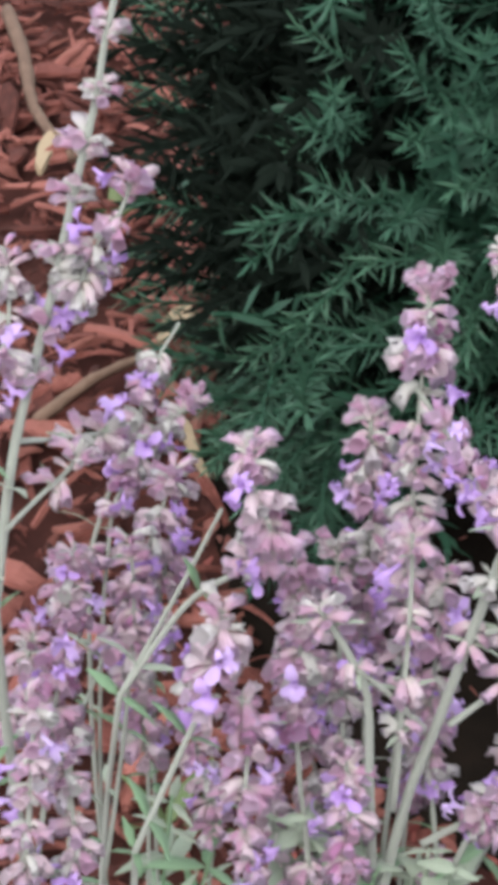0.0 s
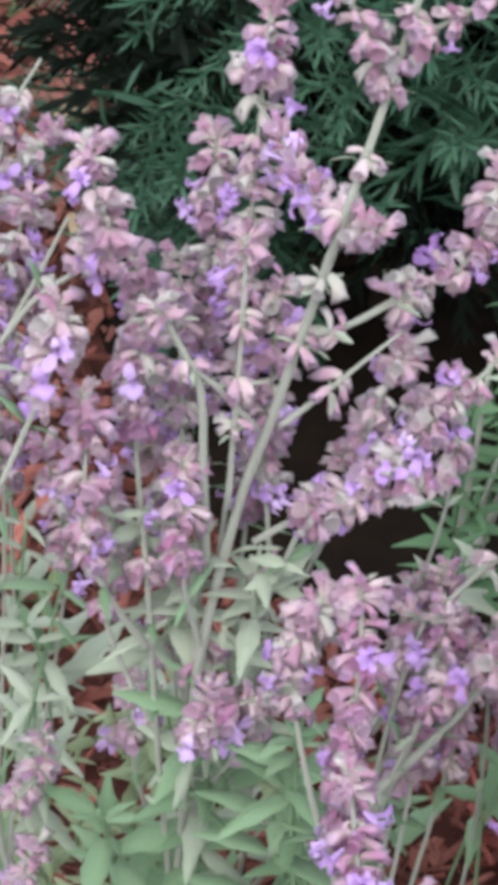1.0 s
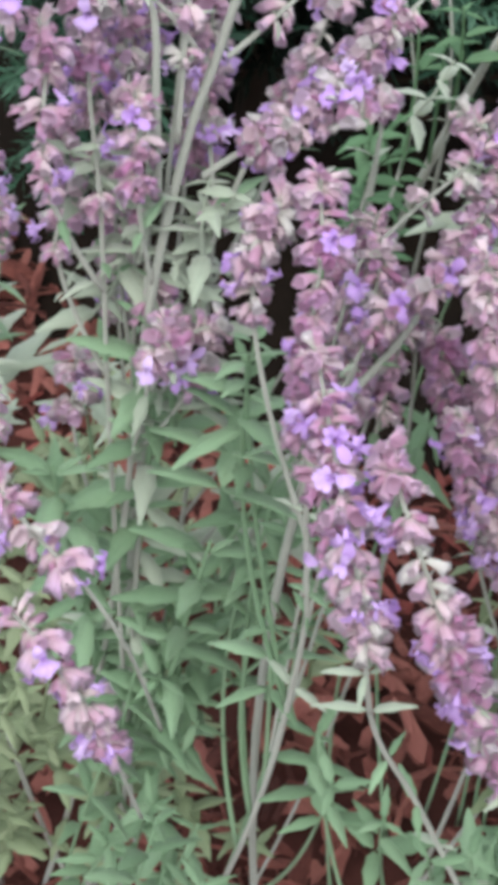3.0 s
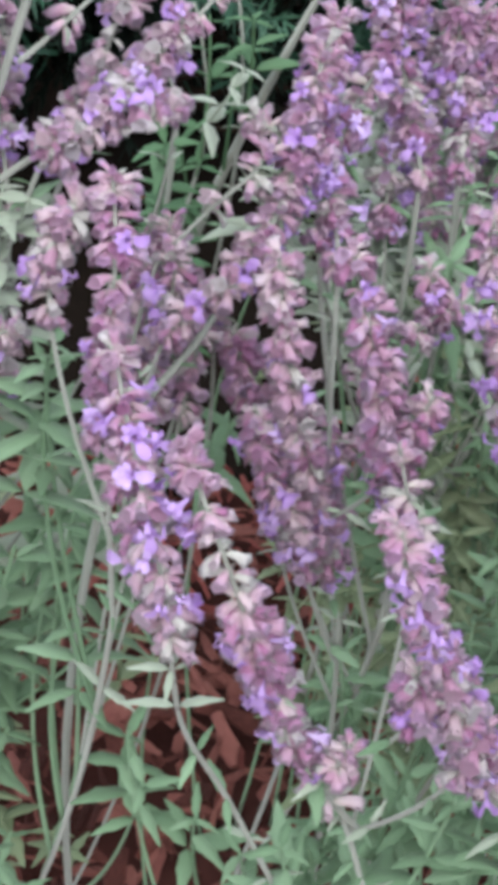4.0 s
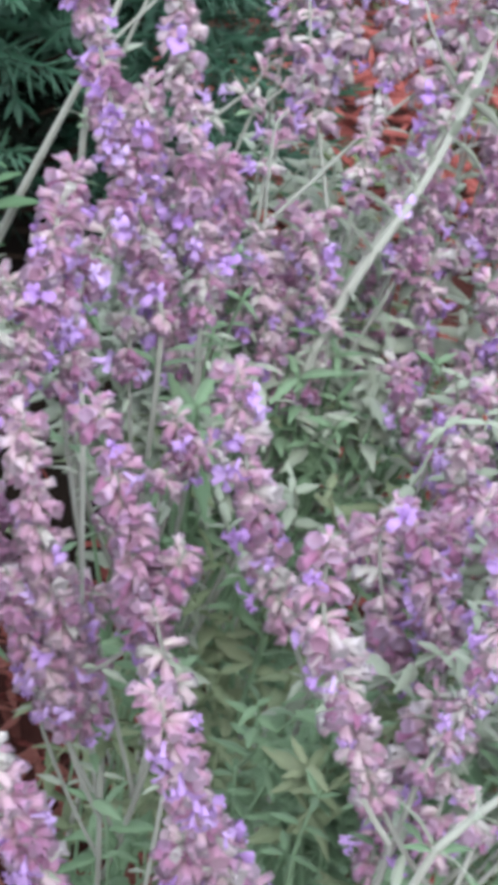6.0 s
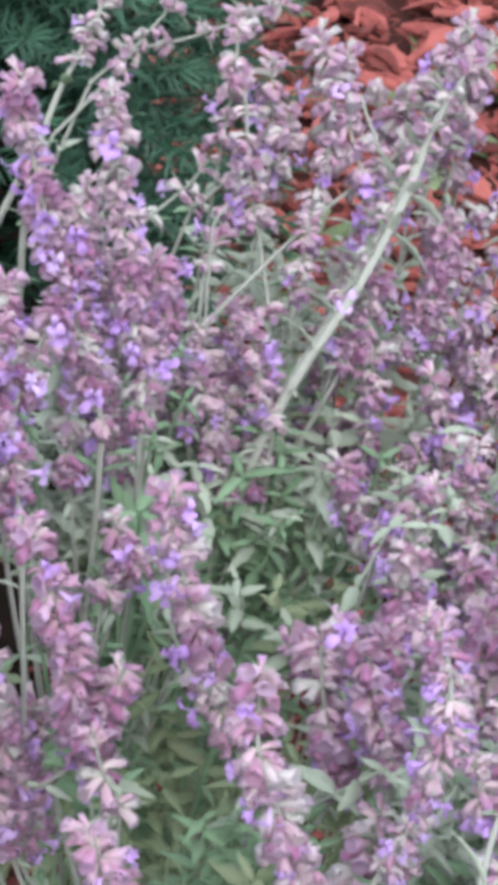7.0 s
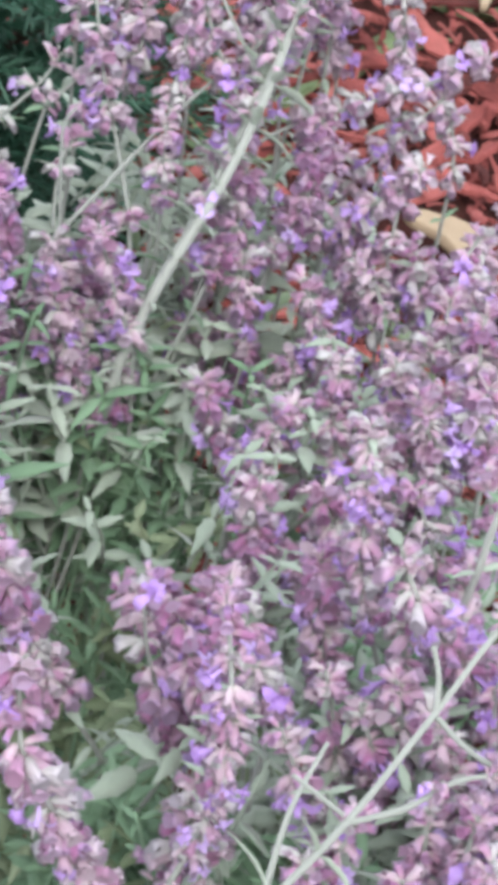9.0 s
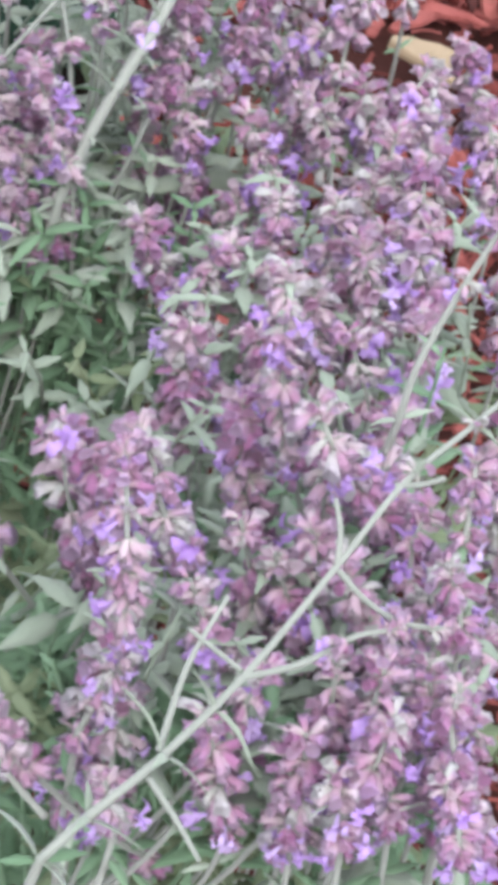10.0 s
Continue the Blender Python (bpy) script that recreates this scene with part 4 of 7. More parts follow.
flower_stem(clump, [(0.295, 0.346, 0.558), (0.285, 0.354, 0.595), (0.286, 0.368, 0.611)], 0.0014, "dense", 174, spike=(0, 1), tone=0, size=1, rich=0.75)
flower_stem(clump, [(0.305, 0.334, 0.582), (0.301, 0.346, 0.609), (0.306, 0.357, 0.624)], 0.0014, "dense", 175, spike=(0, 1), tone=0, size=1, rich=0.75)
flower_stem(clump, [(0.275, 0.546, 0.584), (0.284, 0.566, 0.612), (0.290, 0.574, 0.625), (0.282, 0.579, 0.642)], 0.0013, "dense", 180, spike=(0.3, 1), tone=0, size=1, rich=0.75)
flower_stem(clump, [(0.277, 0.565, 0.542), (0.275, 0.576, 0.554), (0.273, 0.585, 0.564)], 0.0013, "loose", 181, spike=(0, 1), tone=0.7, size=1, rich=0.65)
flower_stem(clump, [(0.249, 0.556, 0.550), (0.250, 0.569, 0.566), (0.253, 0.577, 0.576)], 0.0013, "loose", 182, spike=(0, 1), tone=0.5, size=1, rich=0.65)
flower_stem(clump, [(0.207, 0.434, 0.473), (0.204, 0.440, 0.496), (0.208, 0.446, 0.517)], 0.0013, "dense", 335, spike=(0.15, 1), tone=0.1, size=1, rich=0.75)
flower_stem(clump, [(0.183, 0.457, 0.494), (0.172, 0.469, 0.522), (0.164, 0.484, 0.547)], 0.0013, "dense", 336, spike=(0.15, 1), tone=0.1, size=1, rich=0.75)
flower_stem(clump, [(0.182, 0.438, 0.484), (0.181, 0.446, 0.511), (0.182, 0.456, 0.535)], 0.0013, "dense", 337, spike=(0.15, 1), tone=0.1, size=1, rich=0.75)
flower_stem(clump, [(0.244, 0.457, 0.494), (0.231, 0.463, 0.514), (0.220, 0.471, 0.530)], 0.0013, "loose", 338, spike=(0.15, 1), tone=0.1, size=1, rich=0.75)
flower_stem(clump, [(0.300, 0.594, 0.505), (0.300, 0.598, 0.529), (0.299, 0.606, 0.551)], 0.0013, "loose", 339, spike=(0.15, 1), tone=0.6, size=1, rich=0.65)
flower_stem(clump, [(0.352, 0.577, 0.514), (0.353, 0.585, 0.543), (0.355, 0.596, 0.569)], 0.0013, "loose", 340, spike=(0.15, 1), tone=0.6, size=1, rich=0.65)
flower_stem(clump, [(0.355, 0.576, 0.544), (0.347, 0.586, 0.571), (0.342, 0.599, 0.595)], 0.0013, "loose", 341, spike=(0.15, 1), tone=0.6, size=1, rich=0.65)
flower_stem(clump, [(0.337, 0.593, 0.519), (0.331, 0.605, 0.549), (0.328, 0.619, 0.577)], 0.0013, "loose", 342, spike=(0.15, 1), tone=0.6, size=1, rich=0.65)
flower_stem(clump, [(0.337, 0.575, 0.511), (0.328, 0.587, 0.539), (0.324, 0.600, 0.565)], 0.0013, "loose", 343, spike=(0.15, 1), tone=0.6, size=1, rich=0.65)
flower_stem(clump, [(0.126, 0.447, 0.570), (0.131, 0.461, 0.588), (0.132, 0.471, 0.599)], 0.0012, "loose", 160, spike=(0, 1), size=1, rich=0.65)
flower_stem(clump, [(0.208, 0.381, 0.562), (0.212, 0.381, 0.579), (0.216, 0.381, 0.596)], 0.0012, "dense", 165, spike=(0.2, 1), size=1, rich=0.65)
flower_stem(clump, [(0.187, 0.266, 0.550), (0.186, 0.264, 0.564), (0.183, 0.264, 0.578)], 0.0012, "dense", 169, spike=(0, 1), tone=0, size=0.99, rich=0.75)
flower_stem(clump, [(0.207, 0.261, 0.523), (0.209, 0.258, 0.535), (0.209, 0.258, 0.551)], 0.0012, "dense", 170, spike=(0, 1), size=1, rich=0.65)
flower_stem(clump, [(0.209, 0.347, 0.556), (0.199, 0.345, 0.581), (0.194, 0.349, 0.598)], 0.0012, "sparse", 171, spike=(0.1, 1), tone=0.7, size=1, rich=0.65)
flower_stem(clump, [(0.163, 0.297, 0.481), (0.170, 0.284, 0.502), (0.174, 0.282, 0.517)], 0.001, "dense", 156, spike=(0.6, 1), branch=True, size=1, rich=0.65)
flower_stem(clump, [(0.125, 0.434, 0.586), (0.142, 0.439, 0.599), (0.150, 0.440, 0.603)], 0.001, "loose", 159, spike=(0.2, 1), size=1, rich=0.65)
flower_stem(clump, [(0.241, 0.471, 0.552), (0.250, 0.474, 0.559), (0.260, 0.475, 0.564)], 0.001, "loose", 166, spike=(0, 1), size=1, rich=0.65)
flower_stem(clump, [(0.255, 0.491, 0.543), (0.256, 0.497, 0.551), (0.254, 0.506, 0.560)], 0.001, "loose", 183, spike=(0, 1), tone=0, size=1, rich=0.75)
leaf_shoot(clump, (0.232, 0.302, 0.455), 4, 0.04, "grey", 540)
leaf_shoot(clump, (0.246, 0.299, 0.427), 4, 0.04, "grey", 541)
leaf_shoot(clump, (0.230, 0.342, 0.420), 4, 0.04, "grey", 542)
leaf_shoot(clump, (0.268, 0.294, 0.430), 4, 0.04, "grey", 543)
leaf_shoot(clump, (0.291, 0.308, 0.424), 4, 0.04, "grey", 544)
leaf_shoot(clump, (0.201, 0.316, 0.426), 4, 0.04, "grey", 545)
leaf_shoot(clump, (0.165, 0.305, 0.429), 4, 0.04, "grey", 546)
leaf_shoot(clump, (0.224, 0.434, 0.396), 4, 0.04, "grey", 547)
leaf_shoot(clump, (0.252, 0.445, 0.357), 4, 0.04, "grey", 548)
leaf_shoot(clump, (0.233, 0.434, 0.368), 4, 0.04, "grey", 549)
leaf_shoot(clump, (0.308, 0.435, 0.401), 4, 0.04, "grey", 550)
leaf_shoot(clump, (0.332, 0.440, 0.417), 4, 0.04, "grey", 551)
leaf_shoot(clump, (0.269, 0.519, 0.554), 4, 0.04, "grey", 552)
leaf_shoot(clump, (0.348, 0.574, 0.524), 4, 0.04, "grey", 553)
leaf_shoot(clump, (0.232, 0.335, 0.398), 4, 0.04, "grey", 554)
leaf_shoot(clump, (0.262, 0.331, 0.421), 4, 0.04, "grey", 555)
leaf_shoot(clump, (0.174, 0.492, 0.486), 4, 0.04, "grey", 556)
leaf_shoot(clump, (0.291, 0.295, 0.410), 4, 0.04, "grey", 557)
leaf_shoot(clump, (0.312, 0.470, 0.355), 3, 0.042, "grey", 558)
leaf_shoot(clump, (0.326, 0.447, 0.336), 3, 0.042, "grey", 559)
leaf_shoot(clump, (0.343, 0.458, 0.358), 3, 0.042, "grey", 560)
leaf_shoot(clump, (0.307, 0.425, 0.333), 3, 0.042, "grey", 561)
leaf_shoot(clump, (0.300, 0.463, 0.373), 3, 0.042, "grey", 562)
leaf_shoot(clump, (0.349, 0.436, 0.336), 3, 0.042, "grey", 563)
leaf_shoot(clump, (0.344, 0.489, 0.362), 3, 0.042, "grey", 564)
leaf_shoot(clump, (0.300, 0.572, 0.466), 3, 0.042, "grey", 565)
leaf_shoot(clump, (0.299, 0.556, 0.447), 3, 0.042, "grey", 566)
leaf_shoot(clump, (0.332, 0.568, 0.510), 3, 0.042, "grey", 567)
leaf_shoot(clump, (0.339, 0.568, 0.530), 3, 0.042, "grey", 568)
leaf_shoot(clump, (0.359, 0.562, 0.485), 3, 0.042, "grey", 569)
leaf_shoot(clump, (0.242, 0.520, 0.408), 3, 0.042, "grey", 570)
leaf_shoot(clump, (0.271, 0.519, 0.390), 3, 0.042, "grey", 571)
leaf_shoot(clump, (0.381, 0.543, 0.178), 4, 0.045, "grey", 623)
leaf_shoot(clump, (0.363, 0.602, 0.329), 4, 0.045, "grey", 625)
leaf_shoot(clump, (0.425, 0.633, 0.285), 4, 0.045, "grey", 626)
leaf_shoot(clump, (0.327, 0.533, 0.354), 4, 0.045, "grey", 627)
leaf_shoot(clump, (0.397, 0.515, 0.223), 4, 0.045, "grey", 629)
leaf_shoot(clump, (0.344, 0.641, 0.321), 4, 0.045, "grey", 630)
leaf_shoot(clump, (0.372, 0.576, 0.330), 4, 0.036, "grey", 649)
leaf_shoot(clump, (0.382, 0.504, 0.244), 4, 0.036, "grey", 650)
leaf_shoot(clump, (0.333, 0.430, 0.305), 4, 0.036, "grey", 652)
leaf_shoot(clump, (0.298, 0.535, 0.382), 4, 0.036, "grey", 653)
leaf_shoot(clump, (0.343, 0.537, 0.293), 4, 0.036, "grey", 654)
leaf_shoot(clump, (0.290, 0.361, 0.387), 3, 0.042, "grey", 695)
leaf_shoot(clump, (0.253, 0.348, 0.377), 3, 0.042, "grey", 696)
leaf_shoot(clump, (0.292, 0.345, 0.403), 3, 0.042, "grey", 697)
leaf_shoot(clump, (0.206, 0.349, 0.391), 3, 0.042, "grey", 698)
leaf_shoot(clump, (0.207, 0.357, 0.387), 3, 0.042, "grey", 699)
leaf_shoot(clump, (0.239, 0.625, 0.542), 5, 0.022, "silver", 738)
leaf_shoot(clump, (0.233, 0.596, 0.537), 5, 0.022, "silver", 739)
leaf_shoot(clump, (0.315, 0.606, 0.575), 5, 0.022, "grey", 740)
leaf_shoot(clump, (0.243, 0.619, 0.570), 5, 0.022, "silver", 741)
leaf_shoot(clump, (0.281, 0.543, 0.577), 5, 0.022, "silver", 742)
leaf_shoot(clump, (0.311, 0.584, 0.565), 5, 0.022, "grey", 743)
leaf_shoot(clump, (0.279, 0.584, 0.578), 5, 0.022, "silver", 744)
leaf_shoot(clump, (0.229, 0.583, 0.595), 5, 0.022, "silver", 745)
leaf_shoot(clump, (0.289, 0.606, 0.548), 5, 0.022, "grey", 746)
leaf_shoot(clump, (0.203, 0.589, 0.573), 5, 0.022, "silver", 747)
leaf_shoot(clump, (0.124, 0.370, 0.392), 3, 0.04, "grey", 756)
leaf_shoot(clump, (0.145, 0.356, 0.384), 3, 0.04, "grey", 757)
leaf_shoot(clump, (0.118, 0.386, 0.407), 3, 0.04, "grey", 758)
leaf_shoot(clump, (0.162, 0.342, 0.377), 3, 0.04, "grey", 759)
leaf_shoot(clump, (0.190, 0.342, 0.388), 3, 0.04, "grey", 760)
low_foliage(clump, [(0.37, 0.70, 0.14, 0.06, 0.07, 0.10, 40), (0.47, 0.86, 0.12, 0.07, 0.08, 0.10, 42), (0.30, 0.50, 0.34, 0.06, 0.05, 0.08, 30)], 0.028, 902)
# ---- sage clump ----
clump = thing("russian_sage", (0.42, 0.72, 0), "Russian sage with thick silvery stems and sparse dry flowers", "sage plant", "flowering sage clumps")
flower_stem(clump, [(0.348, 0.574, 0.538), (0.368, 0.588, 0.568), (0.401, 0.608, 0.606), (0.429, 0.634, 0.638), (0.453, 0.663, 0.664), (0.488, 0.690, 0.685), (0.524, 0.716, 0.706), (0.558, 0.742, 0.725)], 0.0029, "sparse", 184, spike=(0.5, 1), tone=0.75, leafy=(0, 0.9), size=1, rich=0.05)
flower_stem(clump, [(0.366, 0.594, 0.557), (0.401, 0.617, 0.600), (0.429, 0.643, 0.633), (0.455, 0.673, 0.660), (0.480, 0.691, 0.682)], 0.0021, "sparse", 185, spike=(0.25, 1), tone=0.75, leafy=(0.1, 0.75), size=1, rich=0.05)
flower_stem(clump, [(0.282, 0.767, 0.580), (0.298, 0.785, 0.613), (0.311, 0.795, 0.633), (0.327, 0.809, 0.661)], 0.0022, "loose", 205, spike=(0.6, 1), tone=0.75, size=1, rich=0.05)
flower_stem(clump, [(0.299, 0.624, 0.536), (0.318, 0.629, 0.554), (0.340, 0.634, 0.574), (0.378, 0.647, 0.605), (0.404, 0.655, 0.624), (0.441, 0.667, 0.644)], 0.002, "sparse", 186, spike=(0.68, 1), tone=0.75, size=1, rich=0.05)
flower_stem(clump, [(0.367, 0.630, 0.578), (0.367, 0.655, 0.601), (0.365, 0.677, 0.626), (0.366, 0.705, 0.663)], 0.0015, "loose", 188, spike=(0.4, 1), tone=0.75, size=1, rich=0.05)
flower_stem(clump, [(0.390, 0.604, 0.560), (0.420, 0.612, 0.556), (0.445, 0.616, 0.562), (0.469, 0.608, 0.581), (0.484, 0.600, 0.599), (0.492, 0.592, 0.616)], 0.0015, "loose", 195, spike=(0.35, 1), tone=1, branch=True, size=1, rich=0.05)
flower_stem(clump, [(0.428, 0.606, 0.456), (0.429, 0.615, 0.485), (0.427, 0.623, 0.512)], 0.0014, "dense", 201, spike=(0.1, 1), tone=0.05, size=1, rich=0.75)
flower_stem(clump, [(0.355, 0.636, 0.535), (0.357, 0.646, 0.548), (0.361, 0.657, 0.564)], 0.0014, "dense", 202, spike=(0, 1), tone=0.05, size=1, rich=0.75)
flower_stem(clump, [(0.294, 0.773, 0.596), (0.324, 0.781, 0.624), (0.336, 0.786, 0.638), (0.359, 0.794, 0.662)], 0.0014, "sparse", 206, spike=(0.5, 1), tone=0.75, size=1, rich=0.05)
flower_stem(clump, [(0.315, 0.783, 0.622), (0.339, 0.794, 0.633), (0.379, 0.805, 0.637), (0.433, 0.817, 0.651)], 0.0014, "sparse", 207, spike=(0.2, 1), tone=0.75, size=1, rich=0.05)
flower_stem(clump, [(0.394, 0.661, 0.624), (0.399, 0.666, 0.643), (0.403, 0.681, 0.672), (0.399, 0.695, 0.688)], 0.0013, "loose", 189, spike=(0.2, 1), tone=0.75, size=1, rich=0.05)
flower_stem(clump, [(0.419, 0.642, 0.625), (0.411, 0.665, 0.649), (0.408, 0.679, 0.672), (0.410, 0.688, 0.686)], 0.0013, "loose", 190, spike=(0.2, 1), tone=0.75, size=1, rich=0.05)
flower_stem(clump, [(0.357, 0.679, 0.606), (0.368, 0.686, 0.623), (0.384, 0.684, 0.630), (0.389, 0.696, 0.648)], 0.0013, "loose", 191, spike=(0.2, 1), tone=0.75, size=1, rich=0.05)
flower_stem(clump, [(0.323, 0.697, 0.591), (0.343, 0.700, 0.607), (0.354, 0.704, 0.620)], 0.0013, "sparse", 194, spike=(0, 1), tone=0.75, size=1, rich=0.05)
flower_stem(clump, [(0.403, 0.618, 0.602), (0.426, 0.636, 0.634), (0.447, 0.654, 0.664), (0.466, 0.668, 0.690)], 0.0016, "sparse", 209, spike=(0.25, 1), tone=1, branch=True)
flower_stem(clump, [(0.430, 0.645, 0.633), (0.422, 0.652, 0.648), (0.414, 0.660, 0.664), (0.411, 0.668, 0.674)], 0.0012, "none", 206, branch=True)
flower_stem(clump, [(0.396, 0.652, 0.618), (0.398, 0.660, 0.630), (0.400, 0.668, 0.646)], 0.0011, "none", 207, branch=True)
flower_stem(clump, [(0.336, 0.633, 0.570), (0.338, 0.645, 0.592), (0.341, 0.655, 0.612), (0.348, 0.660, 0.618)], 0.0011, "none", 208, branch=True)
flower_stem(clump, [(0.481, 0.640, 0.576), (0.498, 0.635, 0.603), (0.510, 0.630, 0.620), (0.518, 0.630, 0.629)], 0.0013, "loose", 198, spike=(0.1, 1), tone=0.5, bloom=0.9, size=1, rich=0.05)
flower_stem(clump, [(0.531, 0.632, 0.580), (0.528, 0.632, 0.597), (0.524, 0.634, 0.614)], 0.0013, "loose", 203, spike=(0.1, 1), tone=0.5, bloom=0.9, size=0.9, rich=0.05)
flower_stem(clump, [(0.437, 0.617, 0.561), (0.452, 0.625, 0.581), (0.463, 0.644, 0.611)], 0.0013, "dense", 197, spike=(0.2, 1), tone=0, size=1, rich=0.75)
flower_stem(clump, [(0.402, 0.607, 0.561), (0.414, 0.614, 0.578), (0.421, 0.627, 0.599)], 0.0013, "dense", 198, spike=(0.1, 1), tone=0.1, size=1, rich=0.75)
flower_stem(clump, [(0.450, 0.669, 0.635), (0.449, 0.680, 0.648), (0.448, 0.691, 0.661)], 0.0013, "loose", 199, spike=(0.1, 1), tone=0.75, size=1, rich=0.05)
flower_stem(clump, [(0.467, 0.675, 0.654), (0.479, 0.685, 0.673), (0.479, 0.702, 0.695)], 0.0013, "loose", 200, spike=(0.1, 1), tone=0.75, size=1, rich=0.05)
flower_stem(clump, [(0.288, 0.625, 0.520), (0.276, 0.635, 0.545), (0.269, 0.646, 0.569)], 0.0013, "dense", 310, spike=(0.15, 1), tone=0.75, size=1, rich=0.05)
flower_stem(clump, [(0.308, 0.602, 0.499), (0.293, 0.616, 0.527), (0.278, 0.633, 0.552)], 0.0013, "loose", 311, spike=(0.15, 1), tone=0.75, size=1, rich=0.05)
flower_stem(clump, [(0.287, 0.657, 0.581), (0.280, 0.663, 0.606), (0.280, 0.671, 0.629)], 0.0013, "dense", 312, spike=(0.15, 1), tone=0.75, size=1, rich=0.05)
flower_stem(clump, [(0.287, 0.652, 0.548), (0.297, 0.651, 0.574), (0.310, 0.653, 0.598)], 0.0013, "dense", 313, spike=(0.15, 1), tone=0.75, size=1, rich=0.05)
flower_stem(clump, [(0.279, 0.659, 0.570), (0.269, 0.667, 0.595), (0.261, 0.678, 0.618)], 0.0013, "dense", 314, spike=(0.15, 1), tone=0.75, size=1, rich=0.05)
flower_stem(clump, [(0.310, 0.620, 0.506), (0.312, 0.627, 0.536), (0.312, 0.637, 0.563)], 0.0013, "dense", 315, spike=(0.15, 1), tone=0.75, size=1, rich=0.05)
flower_stem(clump, [(0.299, 0.676, 0.547), (0.296, 0.681, 0.572), (0.292, 0.689, 0.593)], 0.0013, "loose", 316, spike=(0.15, 1), tone=0.75, size=1, rich=0.05)
flower_stem(clump, [(0.306, 0.634, 0.504), (0.299, 0.645, 0.535), (0.296, 0.659, 0.564)], 0.0013, "loose", 317, spike=(0.15, 1), tone=0.75, size=1, rich=0.05)
flower_stem(clump, [(0.302, 0.602, 0.480), (0.297, 0.611, 0.508), (0.288, 0.624, 0.533)], 0.0013, "loose", 318, spike=(0.15, 1), tone=0.75, size=1, rich=0.05)
flower_stem(clump, [(0.446, 0.633, 0.555), (0.459, 0.630, 0.579), (0.470, 0.631, 0.601)], 0.0013, "loose", 319, spike=(0.15, 1), tone=0.75, size=1, rich=0.05)
flower_stem(clump, [(0.480, 0.581, 0.541), (0.481, 0.590, 0.574), (0.489, 0.601, 0.606)], 0.0013, "loose", 320, spike=(0.15, 1), tone=0.75, size=1, rich=0.05)
flower_stem(clump, [(0.412, 0.631, 0.574), (0.416, 0.635, 0.603), (0.424, 0.641, 0.629)], 0.0013, "loose", 321, spike=(0.15, 1), tone=0.75, size=1, rich=0.05)
flower_stem(clump, [(0.471, 0.604, 0.516), (0.474, 0.609, 0.543), (0.475, 0.617, 0.568)], 0.0013, "loose", 322, spike=(0.15, 1), tone=0.75, size=1, rich=0.05)
flower_stem(clump, [(0.417, 0.591, 0.520), (0.415, 0.597, 0.545), (0.415, 0.604, 0.568)], 0.0013, "loose", 323, spike=(0.15, 1), tone=0.75, size=1, rich=0.05)
flower_stem(clump, [(0.413, 0.693, 0.628), (0.408, 0.702, 0.656), (0.404, 0.714, 0.683)], 0.0013, "loose", 345, spike=(0.15, 1), tone=0.95, size=1, rich=0.05)
flower_stem(clump, [(0.364, 0.715, 0.627), (0.367, 0.720, 0.655), (0.368, 0.728, 0.680)], 0.0013, "loose", 346, spike=(0.15, 1), tone=0.95, size=1, rich=0.05)
flower_stem(clump, [(0.383, 0.696, 0.607), (0.384, 0.705, 0.639), (0.384, 0.717, 0.668)], 0.0013, "ragged", 348, spike=(0.15, 1), tone=0.95, size=1, rich=0.05)
flower_stem(clump, [(0.453, 0.707, 0.599), (0.452, 0.711, 0.625), (0.447, 0.721, 0.647)], 0.0013, "loose", 349, spike=(0.15, 1), tone=0.75, size=1, rich=0.05)
flower_stem(clump, [(0.481, 0.685, 0.635), (0.483, 0.687, 0.660), (0.488, 0.693, 0.683)], 0.0013, "loose", 350, spike=(0.15, 1), tone=0.75, size=1, rich=0.05)
flower_stem(clump, [(0.491, 0.694, 0.607), (0.481, 0.701, 0.630), (0.478, 0.710, 0.653)], 0.0013, "loose", 351, spike=(0.15, 1), tone=0.75, size=1, rich=0.05)
flower_stem(clump, [(0.447, 0.699, 0.633), (0.459, 0.698, 0.659), (0.474, 0.699, 0.684)], 0.0013, "loose", 352, spike=(0.15, 1), tone=0.75, size=1, rich=0.05)
flower_stem(clump, [(0.512, 0.666, 0.617), (0.511, 0.671, 0.642), (0.508, 0.679, 0.665)], 0.0013, "loose", 353, spike=(0.15, 1), tone=0.75, size=1, rich=0.05)
flower_stem(clump, [(0.409, 0.637, 0.492), (0.410, 0.644, 0.523), (0.409, 0.656, 0.550)], 0.0013, "loose", 355, spike=(0.15, 1), tone=0.75, size=1, rich=0.05)
flower_stem(clump, [(0.426, 0.653, 0.526), (0.426, 0.661, 0.556), (0.421, 0.674, 0.583)], 0.0013, "loose", 356, spike=(0.15, 1), tone=0.75, size=1, rich=0.05)
flower_stem(clump, [(0.333, 0.635, 0.571), (0.340, 0.654, 0.591), (0.349, 0.664, 0.600)], 0.0012, "sparse", 187, spike=(0.6, 1), tone=0.75, branch=True, size=1, rich=0.05)
flower_stem(clump, [(0.384, 0.634, 0.584), (0.383, 0.637, 0.605), (0.387, 0.647, 0.620)], 0.0012, "loose", 192, spike=(0.3, 1), tone=0.75, size=1, rich=0.05)
flower_stem(clump, [(0.344, 0.692, 0.599), (0.372, 0.696, 0.621), (0.389, 0.697, 0.632)], 0.0012, "sparse", 193, spike=(0, 1), tone=0.75, size=1, rich=0.05)
